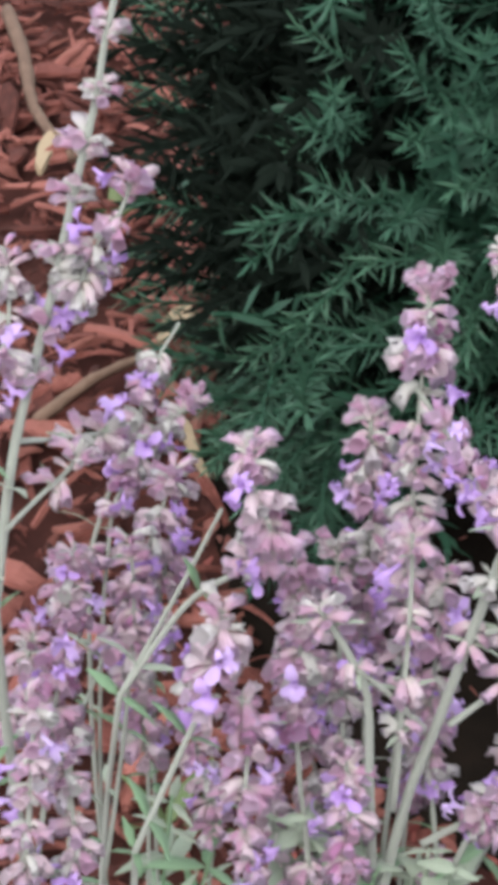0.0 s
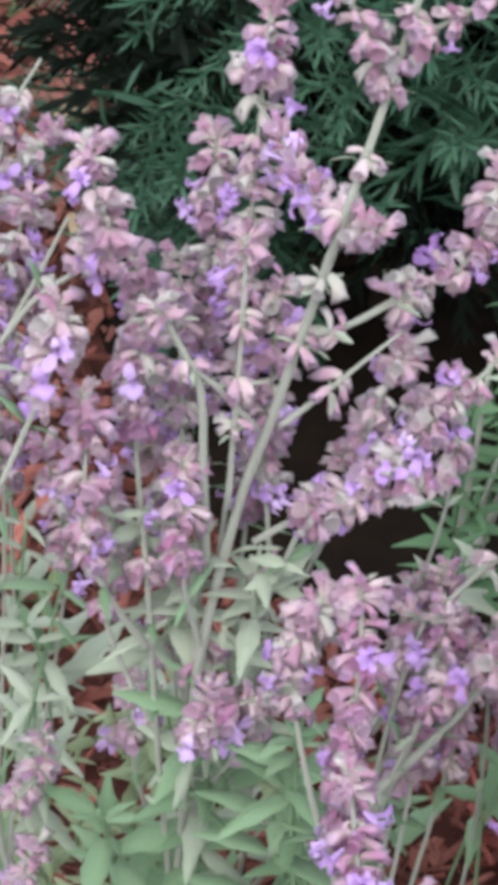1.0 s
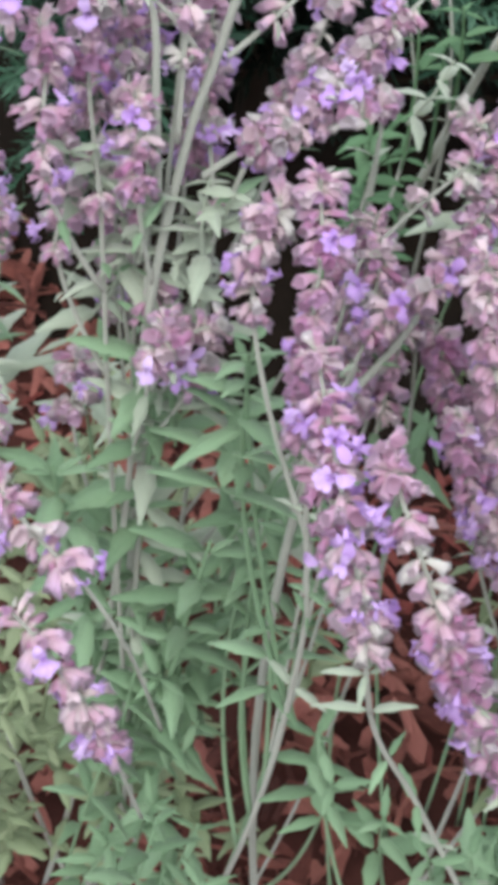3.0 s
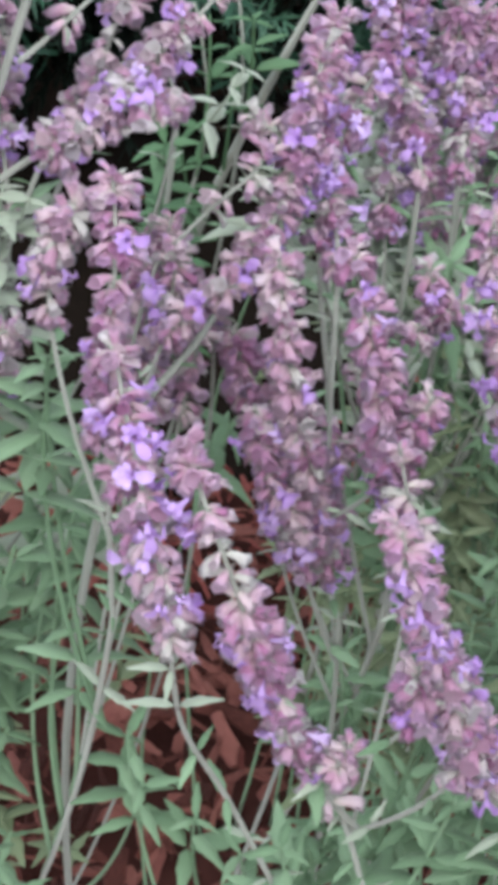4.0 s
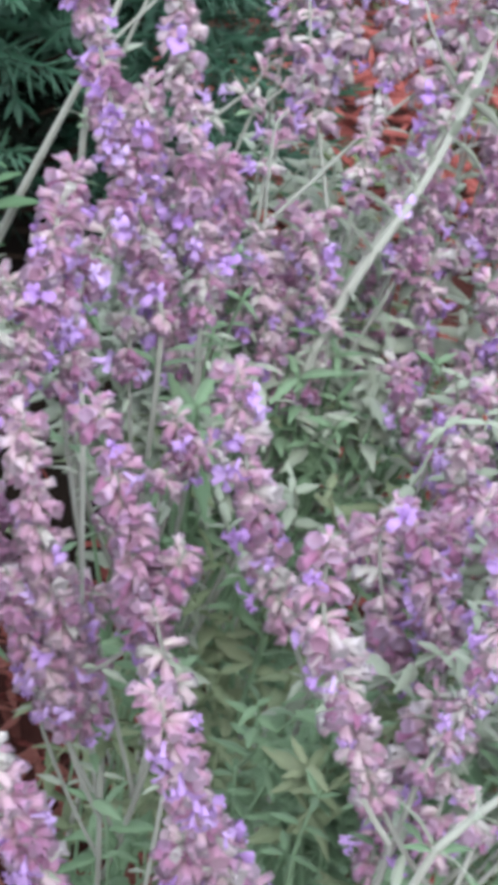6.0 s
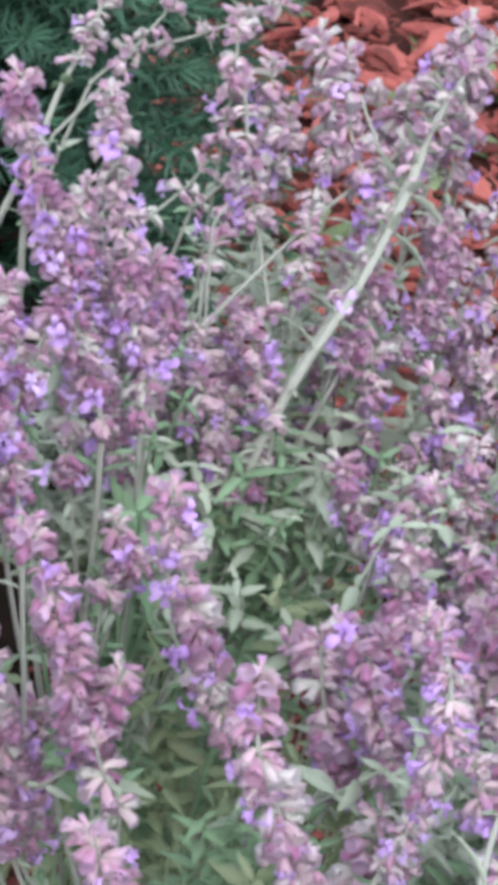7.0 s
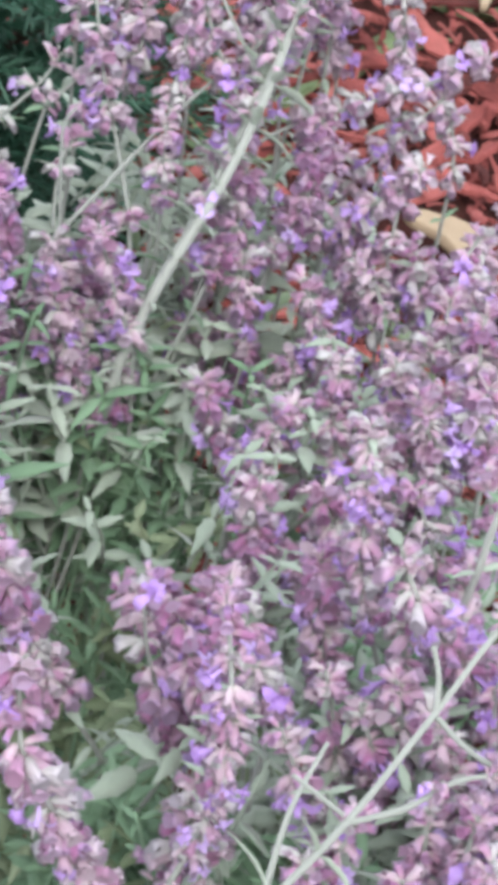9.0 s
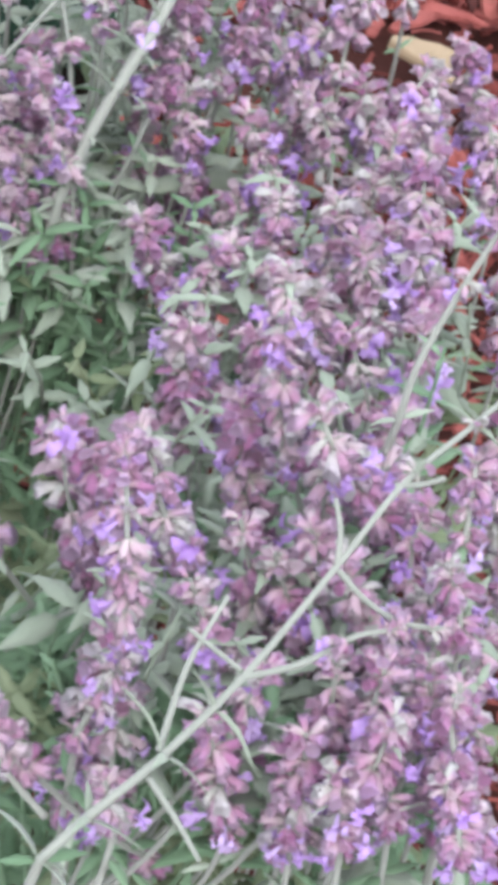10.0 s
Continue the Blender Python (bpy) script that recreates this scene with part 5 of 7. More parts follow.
flower_stem(clump, [(0.419, 0.640, 0.590), (0.439, 0.650, 0.600), (0.466, 0.645, 0.613), (0.496, 0.635, 0.628), (0.512, 0.630, 0.637), (0.532, 0.626, 0.650)], 0.0013, "loose", 196, spike=(0.3, 1), tone=0.85, branch=True, size=1, rich=0.05)
flower_stem(clump, [(0.337, 0.588, 0.532), (0.337, 0.594, 0.540), (0.341, 0.600, 0.549)], 0.0012, "dense", 203, spike=(0, 1), tone=0.75, size=1, rich=0.05)
flower_stem(clump, [(0.320, 0.601, 0.537), (0.321, 0.607, 0.546), (0.320, 0.614, 0.554)], 0.0012, "loose", 204, spike=(0, 1), tone=0.75, size=1, rich=0.05)
leaf_shoot(clump, (0.360, 0.589, 0.548), 4, 0.032, "grey", 572)
leaf_shoot(clump, (0.351, 0.584, 0.519), 4, 0.032, "grey", 573)
leaf_shoot(clump, (0.342, 0.579, 0.490), 4, 0.032, "grey", 574)
leaf_shoot(clump, (0.370, 0.566, 0.507), 4, 0.032, "grey", 575)
leaf_shoot(clump, (0.364, 0.566, 0.487), 4, 0.032, "grey", 576)
leaf_shoot(clump, (0.375, 0.545, 0.485), 4, 0.032, "grey", 577)
leaf_shoot(clump, (0.407, 0.561, 0.473), 4, 0.032, "grey", 578)
leaf_shoot(clump, (0.339, 0.611, 0.528), 4, 0.032, "grey", 579)
leaf_shoot(clump, (0.320, 0.611, 0.516), 4, 0.032, "grey", 580)
leaf_shoot(clump, (0.301, 0.626, 0.524), 4, 0.032, "grey", 581)
leaf_shoot(clump, (0.290, 0.636, 0.493), 4, 0.032, "grey", 582)
leaf_shoot(clump, (0.280, 0.555, 0.473), 4, 0.032, "grey", 583)
leaf_shoot(clump, (0.294, 0.544, 0.467), 4, 0.032, "grey", 584)
leaf_shoot(clump, (0.324, 0.587, 0.471), 4, 0.032, "grey", 585)
leaf_shoot(clump, (0.424, 0.569, 0.494), 4, 0.032, "grey", 586)
leaf_shoot(clump, (0.323, 0.672, 0.514), 5, 0.028, "silver", 637)
leaf_shoot(clump, (0.374, 0.646, 0.534), 5, 0.028, "grey", 638)
leaf_shoot(clump, (0.337, 0.638, 0.509), 5, 0.028, "silver", 639)
leaf_shoot(clump, (0.282, 0.697, 0.517), 5, 0.028, "silver", 640)
leaf_shoot(clump, (0.339, 0.658, 0.536), 5, 0.028, "grey", 641)
leaf_shoot(clump, (0.345, 0.665, 0.505), 5, 0.028, "silver", 642)
leaf_shoot(clump, (0.359, 0.667, 0.534), 5, 0.028, "silver", 643)
leaf_shoot(clump, (0.364, 0.634, 0.510), 5, 0.028, "grey", 644)
leaf_shoot(clump, (0.348, 0.580, 0.529), 3, 0.028, "grey", 655)
leaf_shoot(clump, (0.358, 0.593, 0.552), 3, 0.028, "grey", 656)
leaf_shoot(clump, (0.336, 0.568, 0.506), 3, 0.028, "grey", 657)
leaf_shoot(clump, (0.362, 0.564, 0.517), 3, 0.028, "grey", 658)
leaf_shoot(clump, (0.373, 0.548, 0.504), 3, 0.028, "grey", 659)
leaf_shoot(clump, (0.326, 0.588, 0.526), 3, 0.028, "grey", 660)
leaf_shoot(clump, (0.370, 0.599, 0.566), 3, 0.028, "grey", 661)
leaf_shoot(clump, (0.347, 0.556, 0.498), 3, 0.028, "grey", 662)
leaf_shoot(clump, (0.374, 0.563, 0.458), 4, 0.03, "grey", 700)
leaf_shoot(clump, (0.384, 0.633, 0.425), 4, 0.03, "grey", 701)
leaf_shoot(clump, (0.410, 0.539, 0.465), 4, 0.03, "grey", 702)
leaf_shoot(clump, (0.298, 0.560, 0.472), 4, 0.03, "grey", 703)
leaf_shoot(clump, (0.355, 0.598, 0.455), 4, 0.03, "grey", 704)
leaf_shoot(clump, (0.335, 0.569, 0.458), 4, 0.03, "grey", 705)
leaf_shoot(clump, (0.351, 0.553, 0.482), 4, 0.03, "grey", 706)
leaf_shoot(clump, (0.329, 0.586, 0.500), 4, 0.026, "grey", 707)
leaf_shoot(clump, (0.302, 0.573, 0.519), 4, 0.026, "silver", 708)
leaf_shoot(clump, (0.289, 0.589, 0.522), 4, 0.026, "silver", 709)
leaf_shoot(clump, (0.405, 0.557, 0.542), 4, 0.026, "grey", 710)
leaf_shoot(clump, (0.377, 0.538, 0.502), 4, 0.026, "silver", 711)
leaf_shoot(clump, (0.387, 0.548, 0.507), 4, 0.026, "silver", 712)
leaf_shoot(clump, (0.361, 0.574, 0.537), 4, 0.026, "grey", 713)
leaf_shoot(clump, (0.406, 0.578, 0.504), 4, 0.026, "silver", 714)
low_foliage(clump, [(0.42, 0.76, 0.28, 0.12, 0.09, 0.14, 46), (0.36, 0.66, 0.46, 0.09, 0.06, 0.07, 50)], 0.026, 903)
low_foliage(clump, [(0.32, 0.66, 0.50, 0.09, 0.05, 0.06, 60), (0.42, 0.68, 0.52, 0.07, 0.05, 0.06, 45), (0.34, 0.60, 0.48, 0.07, 0.04, 0.06, 70)], 0.029, 913, M_LEAF_SILVER)
# ---- sage clump ----
clump = thing("russian_sage", (0.42, 0.50, 0), "leaning Russian sage thick with violet and faded flowers", "sage plant", "flowering sage clumps")
flower_stem(clump, [(0.374, 0.307, 0.661), (0.379, 0.311, 0.682), (0.395, 0.318, 0.712), (0.406, 0.320, 0.733)], 0.0020, "sparse", 240, spike=(0.6, 1), size=0.58, rich=0.68)
flower_stem(clump, [(0.225, 0.188, 0.651), (0.237, 0.191, 0.660), (0.257, 0.195, 0.674), (0.284, 0.208, 0.684), (0.314, 0.225, 0.700), (0.338, 0.240, 0.711), (0.362, 0.250, 0.718), (0.383, 0.260, 0.723)], 0.0019, "sparse", 232, spike=(0.75, 1), leafy=(0, 0.4), size=0.52, rich=0.68)
flower_stem(clump, [(0.256, 0.250, 0.612), (0.266, 0.253, 0.636), (0.264, 0.246, 0.674), (0.262, 0.246, 0.704), (0.270, 0.274, 0.707)], 0.0016, "ragged", 228, spike=(0.1, 1), tone=0.7, size=0.69, rich=0.68)
flower_stem(clump, [(0.244, 0.238, 0.591), (0.234, 0.245, 0.607), (0.228, 0.251, 0.625), (0.227, 0.260, 0.633)], 0.0016, "none", 254, branch=True, size=0.84)
flower_stem(clump, [(0.352, 0.331, 0.625), (0.345, 0.331, 0.652), (0.345, 0.336, 0.673), (0.345, 0.343, 0.696)], 0.0015, "ragged", 226, spike=(0.1, 1), tone=0.8, size=0.85, rich=0.68)
flower_stem(clump, [(0.362, 0.285, 0.643), (0.353, 0.288, 0.657), (0.344, 0.291, 0.671), (0.341, 0.302, 0.681)], 0.0015, "ragged", 227, spike=(0, 1), tone=0.5, size=0.9, rich=0.68)
flower_stem(clump, [(0.298, 0.287, 0.642), (0.291, 0.290, 0.658), (0.290, 0.300, 0.668), (0.287, 0.309, 0.676)], 0.0015, "ragged", 229, spike=(0, 1), tone=0.3, size=0.88, rich=0.68)
flower_stem(clump, [(0.293, 0.310, 0.602), (0.286, 0.320, 0.625), (0.284, 0.332, 0.637), (0.279, 0.350, 0.638)], 0.0015, "dense", 230, spike=(0.2, 1), tone=0.05, size=0.94, rich=0.75)
flower_stem(clump, [(0.260, 0.202, 0.667), (0.273, 0.220, 0.676), (0.289, 0.235, 0.683)], 0.0015, "none", 238, branch=True, size=0.8)
flower_stem(clump, [(0.392, 0.489, 0.503), (0.386, 0.497, 0.524), (0.381, 0.502, 0.543)], 0.0014, "loose", 208, spike=(0, 1), tone=0.6, size=1, rich=0.4)
flower_stem(clump, [(0.404, 0.464, 0.514), (0.403, 0.481, 0.532), (0.401, 0.495, 0.546)], 0.0014, "loose", 209, spike=(0, 1), tone=0.6, size=1, rich=0.4)
flower_stem(clump, [(0.412, 0.458, 0.544), (0.411, 0.475, 0.561), (0.411, 0.488, 0.575)], 0.0014, "loose", 210, spike=(0, 1), tone=0.6, size=1, rich=0.4)
flower_stem(clump, [(0.432, 0.464, 0.560), (0.433, 0.480, 0.578), (0.438, 0.491, 0.592)], 0.0014, "dense", 211, spike=(0, 1), tone=0.6, size=1, rich=0.4)
flower_stem(clump, [(0.431, 0.426, 0.582), (0.430, 0.441, 0.596), (0.428, 0.452, 0.607)], 0.0014, "ragged", 212, spike=(0, 1), tone=0.6, size=1, rich=0.4)
flower_stem(clump, [(0.468, 0.470, 0.586), (0.471, 0.482, 0.600), (0.475, 0.490, 0.611)], 0.0014, "dense", 213, spike=(0, 1), tone=0.6, size=1, rich=0.4)
flower_stem(clump, [(0.451, 0.579, 0.507), (0.454, 0.593, 0.523), (0.458, 0.603, 0.535)], 0.0014, "loose", 214, spike=(0, 1), tone=0.6, size=1, rich=0.4)
flower_stem(clump, [(0.469, 0.561, 0.558), (0.466, 0.574, 0.571), (0.458, 0.583, 0.576)], 0.0014, "loose", 215, spike=(0, 1), tone=0.6, size=1, rich=0.4)
flower_stem(clump, [(0.488, 0.557, 0.565), (0.486, 0.569, 0.576), (0.485, 0.578, 0.585)], 0.0014, "dense", 216, spike=(0, 1), tone=0.6, size=1, rich=0.4)
flower_stem(clump, [(0.428, 0.613, 0.468), (0.426, 0.629, 0.484), (0.425, 0.643, 0.499)], 0.0014, "ragged", 217, spike=(0, 1), tone=0.6, size=1, rich=0.4)
flower_stem(clump, [(0.417, 0.545, 0.514), (0.421, 0.555, 0.527), (0.428, 0.562, 0.538)], 0.0014, "dense", 218, spike=(0, 1), tone=0.6, size=1, rich=0.4)
flower_stem(clump, [(0.497, 0.541, 0.583), (0.496, 0.549, 0.592), (0.505, 0.555, 0.602)], 0.0014, "loose", 219, spike=(0, 1), tone=0.6, size=1, rich=0.4)
flower_stem(clump, [(0.368, 0.443, 0.535), (0.371, 0.451, 0.546), (0.375, 0.459, 0.556)], 0.0014, "dense", 220, spike=(0, 1), tone=0.6, size=1, rich=0.4)
flower_stem(clump, [(0.382, 0.406, 0.565), (0.382, 0.418, 0.578), (0.380, 0.428, 0.587)], 0.0014, "ragged", 221, spike=(0, 1), tone=0.6, size=1, rich=0.4)
flower_stem(clump, [(0.417, 0.364, 0.601), (0.421, 0.373, 0.614), (0.422, 0.385, 0.626)], 0.0014, "loose", 222, spike=(0, 1), tone=0.3, size=1, rich=0.68)
flower_stem(clump, [(0.468, 0.497, 0.583), (0.468, 0.507, 0.594), (0.472, 0.515, 0.605)], 0.0014, "loose", 223, spike=(0, 1), tone=0.6, size=1, rich=0.4)
flower_stem(clump, [(0.402, 0.610, 0.482), (0.402, 0.622, 0.494), (0.404, 0.632, 0.507)], 0.0014, "dense", 224, spike=(0, 1), tone=0.6, size=1, rich=0.4)
flower_stem(clump, [(0.449, 0.426, 0.591), (0.449, 0.437, 0.602), (0.455, 0.444, 0.613)], 0.0014, "loose", 225, spike=(0, 1), tone=0.6, size=1, rich=0.4)
flower_stem(clump, [(0.308, 0.375, 0.555), (0.300, 0.383, 0.576), (0.289, 0.397, 0.584)], 0.0014, "dense", 231, spike=(0.2, 1), tone=0, size=1, rich=0.75)
flower_stem(clump, [(0.254, 0.193, 0.670), (0.259, 0.183, 0.663), (0.263, 0.174, 0.656)], 0.0014, "none", 237, branch=True, size=0.8)
flower_stem(clump, [(0.318, 0.216, 0.635), (0.321, 0.222, 0.642), (0.324, 0.229, 0.650)], 0.0014, "ragged", 241, spike=(0, 1), tone=0.25, size=0.75, rich=0.68)
flower_stem(clump, [(0.325, 0.185, 0.637), (0.324, 0.194, 0.646), (0.321, 0.202, 0.652)], 0.0014, "ragged", 242, spike=(0, 1), tone=0.25, size=0.72, rich=0.68)
flower_stem(clump, [(0.343, 0.187, 0.649), (0.344, 0.196, 0.657), (0.348, 0.203, 0.666)], 0.0014, "dense", 243, spike=(0, 1), tone=0.25, size=0.72, rich=0.68)
flower_stem(clump, [(0.302, 0.195, 0.621), (0.304, 0.206, 0.633), (0.303, 0.215, 0.641)], 0.0014, "ragged", 244, spike=(0, 1), tone=0.25, size=0.73, rich=0.68)
flower_stem(clump, [(0.358, 0.222, 0.659), (0.359, 0.230, 0.667), (0.357, 0.238, 0.675)], 0.0014, "ragged", 245, spike=(0, 1), tone=0.25, size=0.75, rich=0.68)
flower_stem(clump, [(0.338, 0.224, 0.623), (0.343, 0.232, 0.633), (0.348, 0.237, 0.639)], 0.0014, "ragged", 246, spike=(0, 1), tone=0.25, size=0.77, rich=0.68)
flower_stem(clump, [(0.342, 0.207, 0.638), (0.346, 0.214, 0.646), (0.348, 0.220, 0.654)], 0.0014, "ragged", 247, spike=(0, 1), tone=0.25, size=0.75, rich=0.68)
flower_stem(clump, [(0.308, 0.180, 0.640), (0.309, 0.187, 0.646), (0.309, 0.193, 0.653)], 0.0014, "dense", 248, spike=(0, 1), tone=0.25, size=0.72, rich=0.68)
flower_stem(clump, [(0.333, 0.163, 0.650), (0.334, 0.170, 0.657), (0.332, 0.177, 0.662)], 0.0014, "ragged", 249, spike=(0, 1), tone=0.25, size=0.72, rich=0.68)
flower_stem(clump, [(0.362, 0.260, 0.639), (0.365, 0.268, 0.648), (0.371, 0.273, 0.656)], 0.0014, "ragged", 250, spike=(0, 1), tone=0.25, size=0.8, rich=0.68)
flower_stem(clump, [(0.371, 0.251, 0.665), (0.375, 0.260, 0.675), (0.378, 0.267, 0.683)], 0.0014, "ragged", 251, spike=(0, 1), tone=0.25, size=0.77, rich=0.68)
flower_stem(clump, [(0.254, 0.210, 0.627), (0.253, 0.213, 0.630), (0.253, 0.218, 0.634)], 0.0014, "dense", 252, spike=(0, 1), tone=0.25, size=0.72, rich=0.68)
flower_stem(clump, [(0.301, 0.233, 0.613), (0.299, 0.229, 0.608), (0.295, 0.235, 0.612)], 0.0014, "dense", 253, spike=(0, 1), tone=0.25, size=0.77, rich=0.68)
flower_stem(clump, [(0.273, 0.281, 0.558), (0.280, 0.291, 0.586), (0.281, 0.292, 0.601)], 0.0014, "loose", 255, spike=(0, 1), tone=0.8, size=0.93, rich=0.68)
flower_stem(clump, [(0.268, 0.279, 0.525), (0.270, 0.287, 0.548), (0.274, 0.296, 0.558)], 0.0014, "loose", 256, spike=(0, 1), tone=0.5, size=0.96, rich=0.68)
flower_stem(clump, [(0.282, 0.208, 0.683), (0.298, 0.205, 0.688), (0.312, 0.205, 0.695), (0.324, 0.202, 0.698)], 0.0013, "loose", 233, spike=(0.6, 1), branch=True, size=0.52, rich=0.68)
flower_stem(clump, [(0.416, 0.415, 0.536), (0.409, 0.428, 0.565), (0.409, 0.442, 0.591)], 0.0013, "ragged", 261, spike=(0.15, 1), tone=0.6, size=1, rich=0.4)
flower_stem(clump, [(0.446, 0.546, 0.520), (0.440, 0.559, 0.548), (0.432, 0.575, 0.573)], 0.0013, "ragged", 263, spike=(0.15, 1), tone=0.6, size=1, rich=0.4)
flower_stem(clump, [(0.351, 0.409, 0.553), (0.349, 0.417, 0.579), (0.352, 0.426, 0.602)], 0.0013, "dense", 264, spike=(0.15, 1), tone=0.6, size=1, rich=0.4)
flower_stem(clump, [(0.528, 0.556, 0.510), (0.526, 0.570, 0.543), (0.528, 0.586, 0.573)], 0.0013, "dense", 265, spike=(0.15, 1), tone=0.6, size=1, rich=0.4)
flower_stem(clump, [(0.388, 0.515, 0.514), (0.379, 0.524, 0.537), (0.372, 0.535, 0.556)], 0.0013, "loose", 267, spike=(0.15, 1), tone=0.6, size=1, rich=0.4)
flower_stem(clump, [(0.440, 0.491, 0.530), (0.450, 0.497, 0.559), (0.461, 0.504, 0.586)], 0.0013, "ragged", 268, spike=(0.15, 1), tone=0.6, size=1, rich=0.4)
flower_stem(clump, [(0.372, 0.485, 0.538), (0.381, 0.484, 0.561), (0.393, 0.485, 0.581)], 0.0013, "ragged", 269, spike=(0.15, 1), tone=0.6, size=1, rich=0.4)
flower_stem(clump, [(0.438, 0.447, 0.533), (0.435, 0.452, 0.556), (0.433, 0.460, 0.576)], 0.0013, "loose", 271, spike=(0.15, 1), tone=0.6, size=1, rich=0.4)
flower_stem(clump, [(0.474, 0.553, 0.513), (0.485, 0.560, 0.544), (0.499, 0.568, 0.573)], 0.0013, "ragged", 275, spike=(0.15, 1), tone=0.6, size=1, rich=0.4)
flower_stem(clump, [(0.414, 0.470, 0.536), (0.411, 0.482, 0.565), (0.414, 0.494, 0.593)], 0.0013, "ragged", 276, spike=(0.15, 1), tone=0.6, size=1, rich=0.4)
flower_stem(clump, [(0.443, 0.436, 0.543), (0.443, 0.447, 0.573), (0.445, 0.460, 0.600)], 0.0013, "loose", 279, spike=(0.15, 1), tone=0.6, size=1, rich=0.4)
flower_stem(clump, [(0.415, 0.375, 0.560), (0.409, 0.385, 0.586), (0.403, 0.399, 0.609)], 0.0013, "loose", 280, spike=(0.15, 1), tone=0.3, size=1, rich=0.68)
flower_stem(clump, [(0.481, 0.555, 0.522), (0.468, 0.568, 0.548), (0.460, 0.582, 0.571)], 0.0013, "loose", 281, spike=(0.15, 1), tone=0.6, size=1, rich=0.4)
flower_stem(clump, [(0.363, 0.420, 0.540), (0.376, 0.419, 0.565), (0.390, 0.421, 0.587)], 0.0013, "loose", 283, spike=(0.15, 1), tone=0.6, size=1, rich=0.4)
flower_stem(clump, [(0.325, 0.204, 0.617), (0.327, 0.210, 0.642), (0.332, 0.217, 0.663)], 0.0013, "ragged", 287, spike=(0.15, 1), tone=0.3, size=0.82, rich=0.68)
flower_stem(clump, [(0.350, 0.194, 0.610), (0.347, 0.203, 0.635), (0.345, 0.213, 0.656)], 0.0013, "ragged", 288, spike=(0.15, 1), tone=0.3, size=0.83, rich=0.68)
flower_stem(clump, [(0.289, 0.226, 0.612), (0.295, 0.228, 0.634), (0.303, 0.231, 0.652)], 0.0013, "ragged", 289, spike=(0.15, 1), tone=0.3, size=0.83, rich=0.68)
flower_stem(clump, [(0.344, 0.239, 0.601), (0.345, 0.240, 0.620), (0.346, 0.244, 0.636)], 0.0013, "dense", 291, spike=(0.15, 1), tone=0.3, size=0.88, rich=0.68)
flower_stem(clump, [(0.303, 0.200, 0.609), (0.306, 0.203, 0.631), (0.307, 0.209, 0.649)], 0.0013, "ragged", 292, spike=(0.15, 1), tone=0.3, size=0.82, rich=0.68)
flower_stem(clump, [(0.362, 0.251, 0.612), (0.365, 0.253, 0.633), (0.371, 0.256, 0.650)], 0.0013, "ragged", 293, spike=(0.15, 1), tone=0.3, size=0.89, rich=0.68)
flower_stem(clump, [(0.310, 0.251, 0.612), (0.299, 0.260, 0.633), (0.293, 0.269, 0.650)], 0.0013, "ragged", 295, spike=(0.15, 1), tone=0.3, size=0.86, rich=0.68)
flower_stem(clump, [(0.352, 0.244, 0.619), (0.345, 0.250, 0.639), (0.336, 0.259, 0.656)], 0.0013, "dense", 296, spike=(0.15, 1), tone=0.3, size=0.87, rich=0.68)
flower_stem(clump, [(0.289, 0.209, 0.610), (0.285, 0.215, 0.632), (0.282, 0.223, 0.650)], 0.0013, "ragged", 297, spike=(0.15, 1), tone=0.3, size=0.82, rich=0.68)
flower_stem(clump, [(0.338, 0.264, 0.598), (0.331, 0.273, 0.620), (0.326, 0.282, 0.639)], 0.0013, "dense", 299, spike=(0.15, 1), tone=0.3, size=0.9, rich=0.68)
flower_stem(clump, [(0.354, 0.178, 0.615), (0.347, 0.182, 0.633), (0.340, 0.188, 0.648)], 0.0013, "dense", 300, spike=(0.15, 1), tone=0.3, size=0.81, rich=0.68)
flower_stem(clump, [(0.313, 0.187, 0.624), (0.319, 0.191, 0.648), (0.325, 0.196, 0.668)], 0.0013, "dense", 301, spike=(0.15, 1), tone=0.3, size=0.8, rich=0.68)
flower_stem(clump, [(0.344, 0.275, 0.608), (0.341, 0.278, 0.629), (0.338, 0.283, 0.645)], 0.0013, "loose", 303, spike=(0.15, 1), tone=0.3, size=0.91, rich=0.68)
flower_stem(clump, [(0.379, 0.290, 0.604), (0.374, 0.295, 0.626), (0.370, 0.303, 0.644)], 0.0013, "loose", 304, spike=(0.15, 1), tone=0.3, size=0.95, rich=0.68)
flower_stem(clump, [(0.379, 0.313, 0.590), (0.381, 0.320, 0.616), (0.386, 0.327, 0.640)], 0.0013, "dense", 305, spike=(0.15, 1), tone=0.3, size=0.98, rich=0.68)
flower_stem(clump, [(0.351, 0.299, 0.607), (0.352, 0.303, 0.630), (0.353, 0.309, 0.650)], 0.0013, "loose", 307, spike=(0.15, 1), tone=0.3, size=0.94, rich=0.68)
flower_stem(clump, [(0.345, 0.334, 0.587), (0.342, 0.342, 0.612), (0.342, 0.351, 0.634)], 0.0013, "dense", 308, spike=(0.15, 1), tone=0.3, size=0.99, rich=0.68)
flower_stem(clump, [(0.326, 0.285, 0.601), (0.323, 0.289, 0.622), (0.320, 0.296, 0.640)], 0.0013, "loose", 309, spike=(0.15, 1), tone=0.3, size=0.92, rich=0.68)
flower_stem(clump, [(0.423, 0.284, 0.542), (0.425, 0.291, 0.566), (0.431, 0.298, 0.587)], 0.0013, "loose", 357, spike=(0.15, 1), tone=0.45, size=1, rich=0.68)
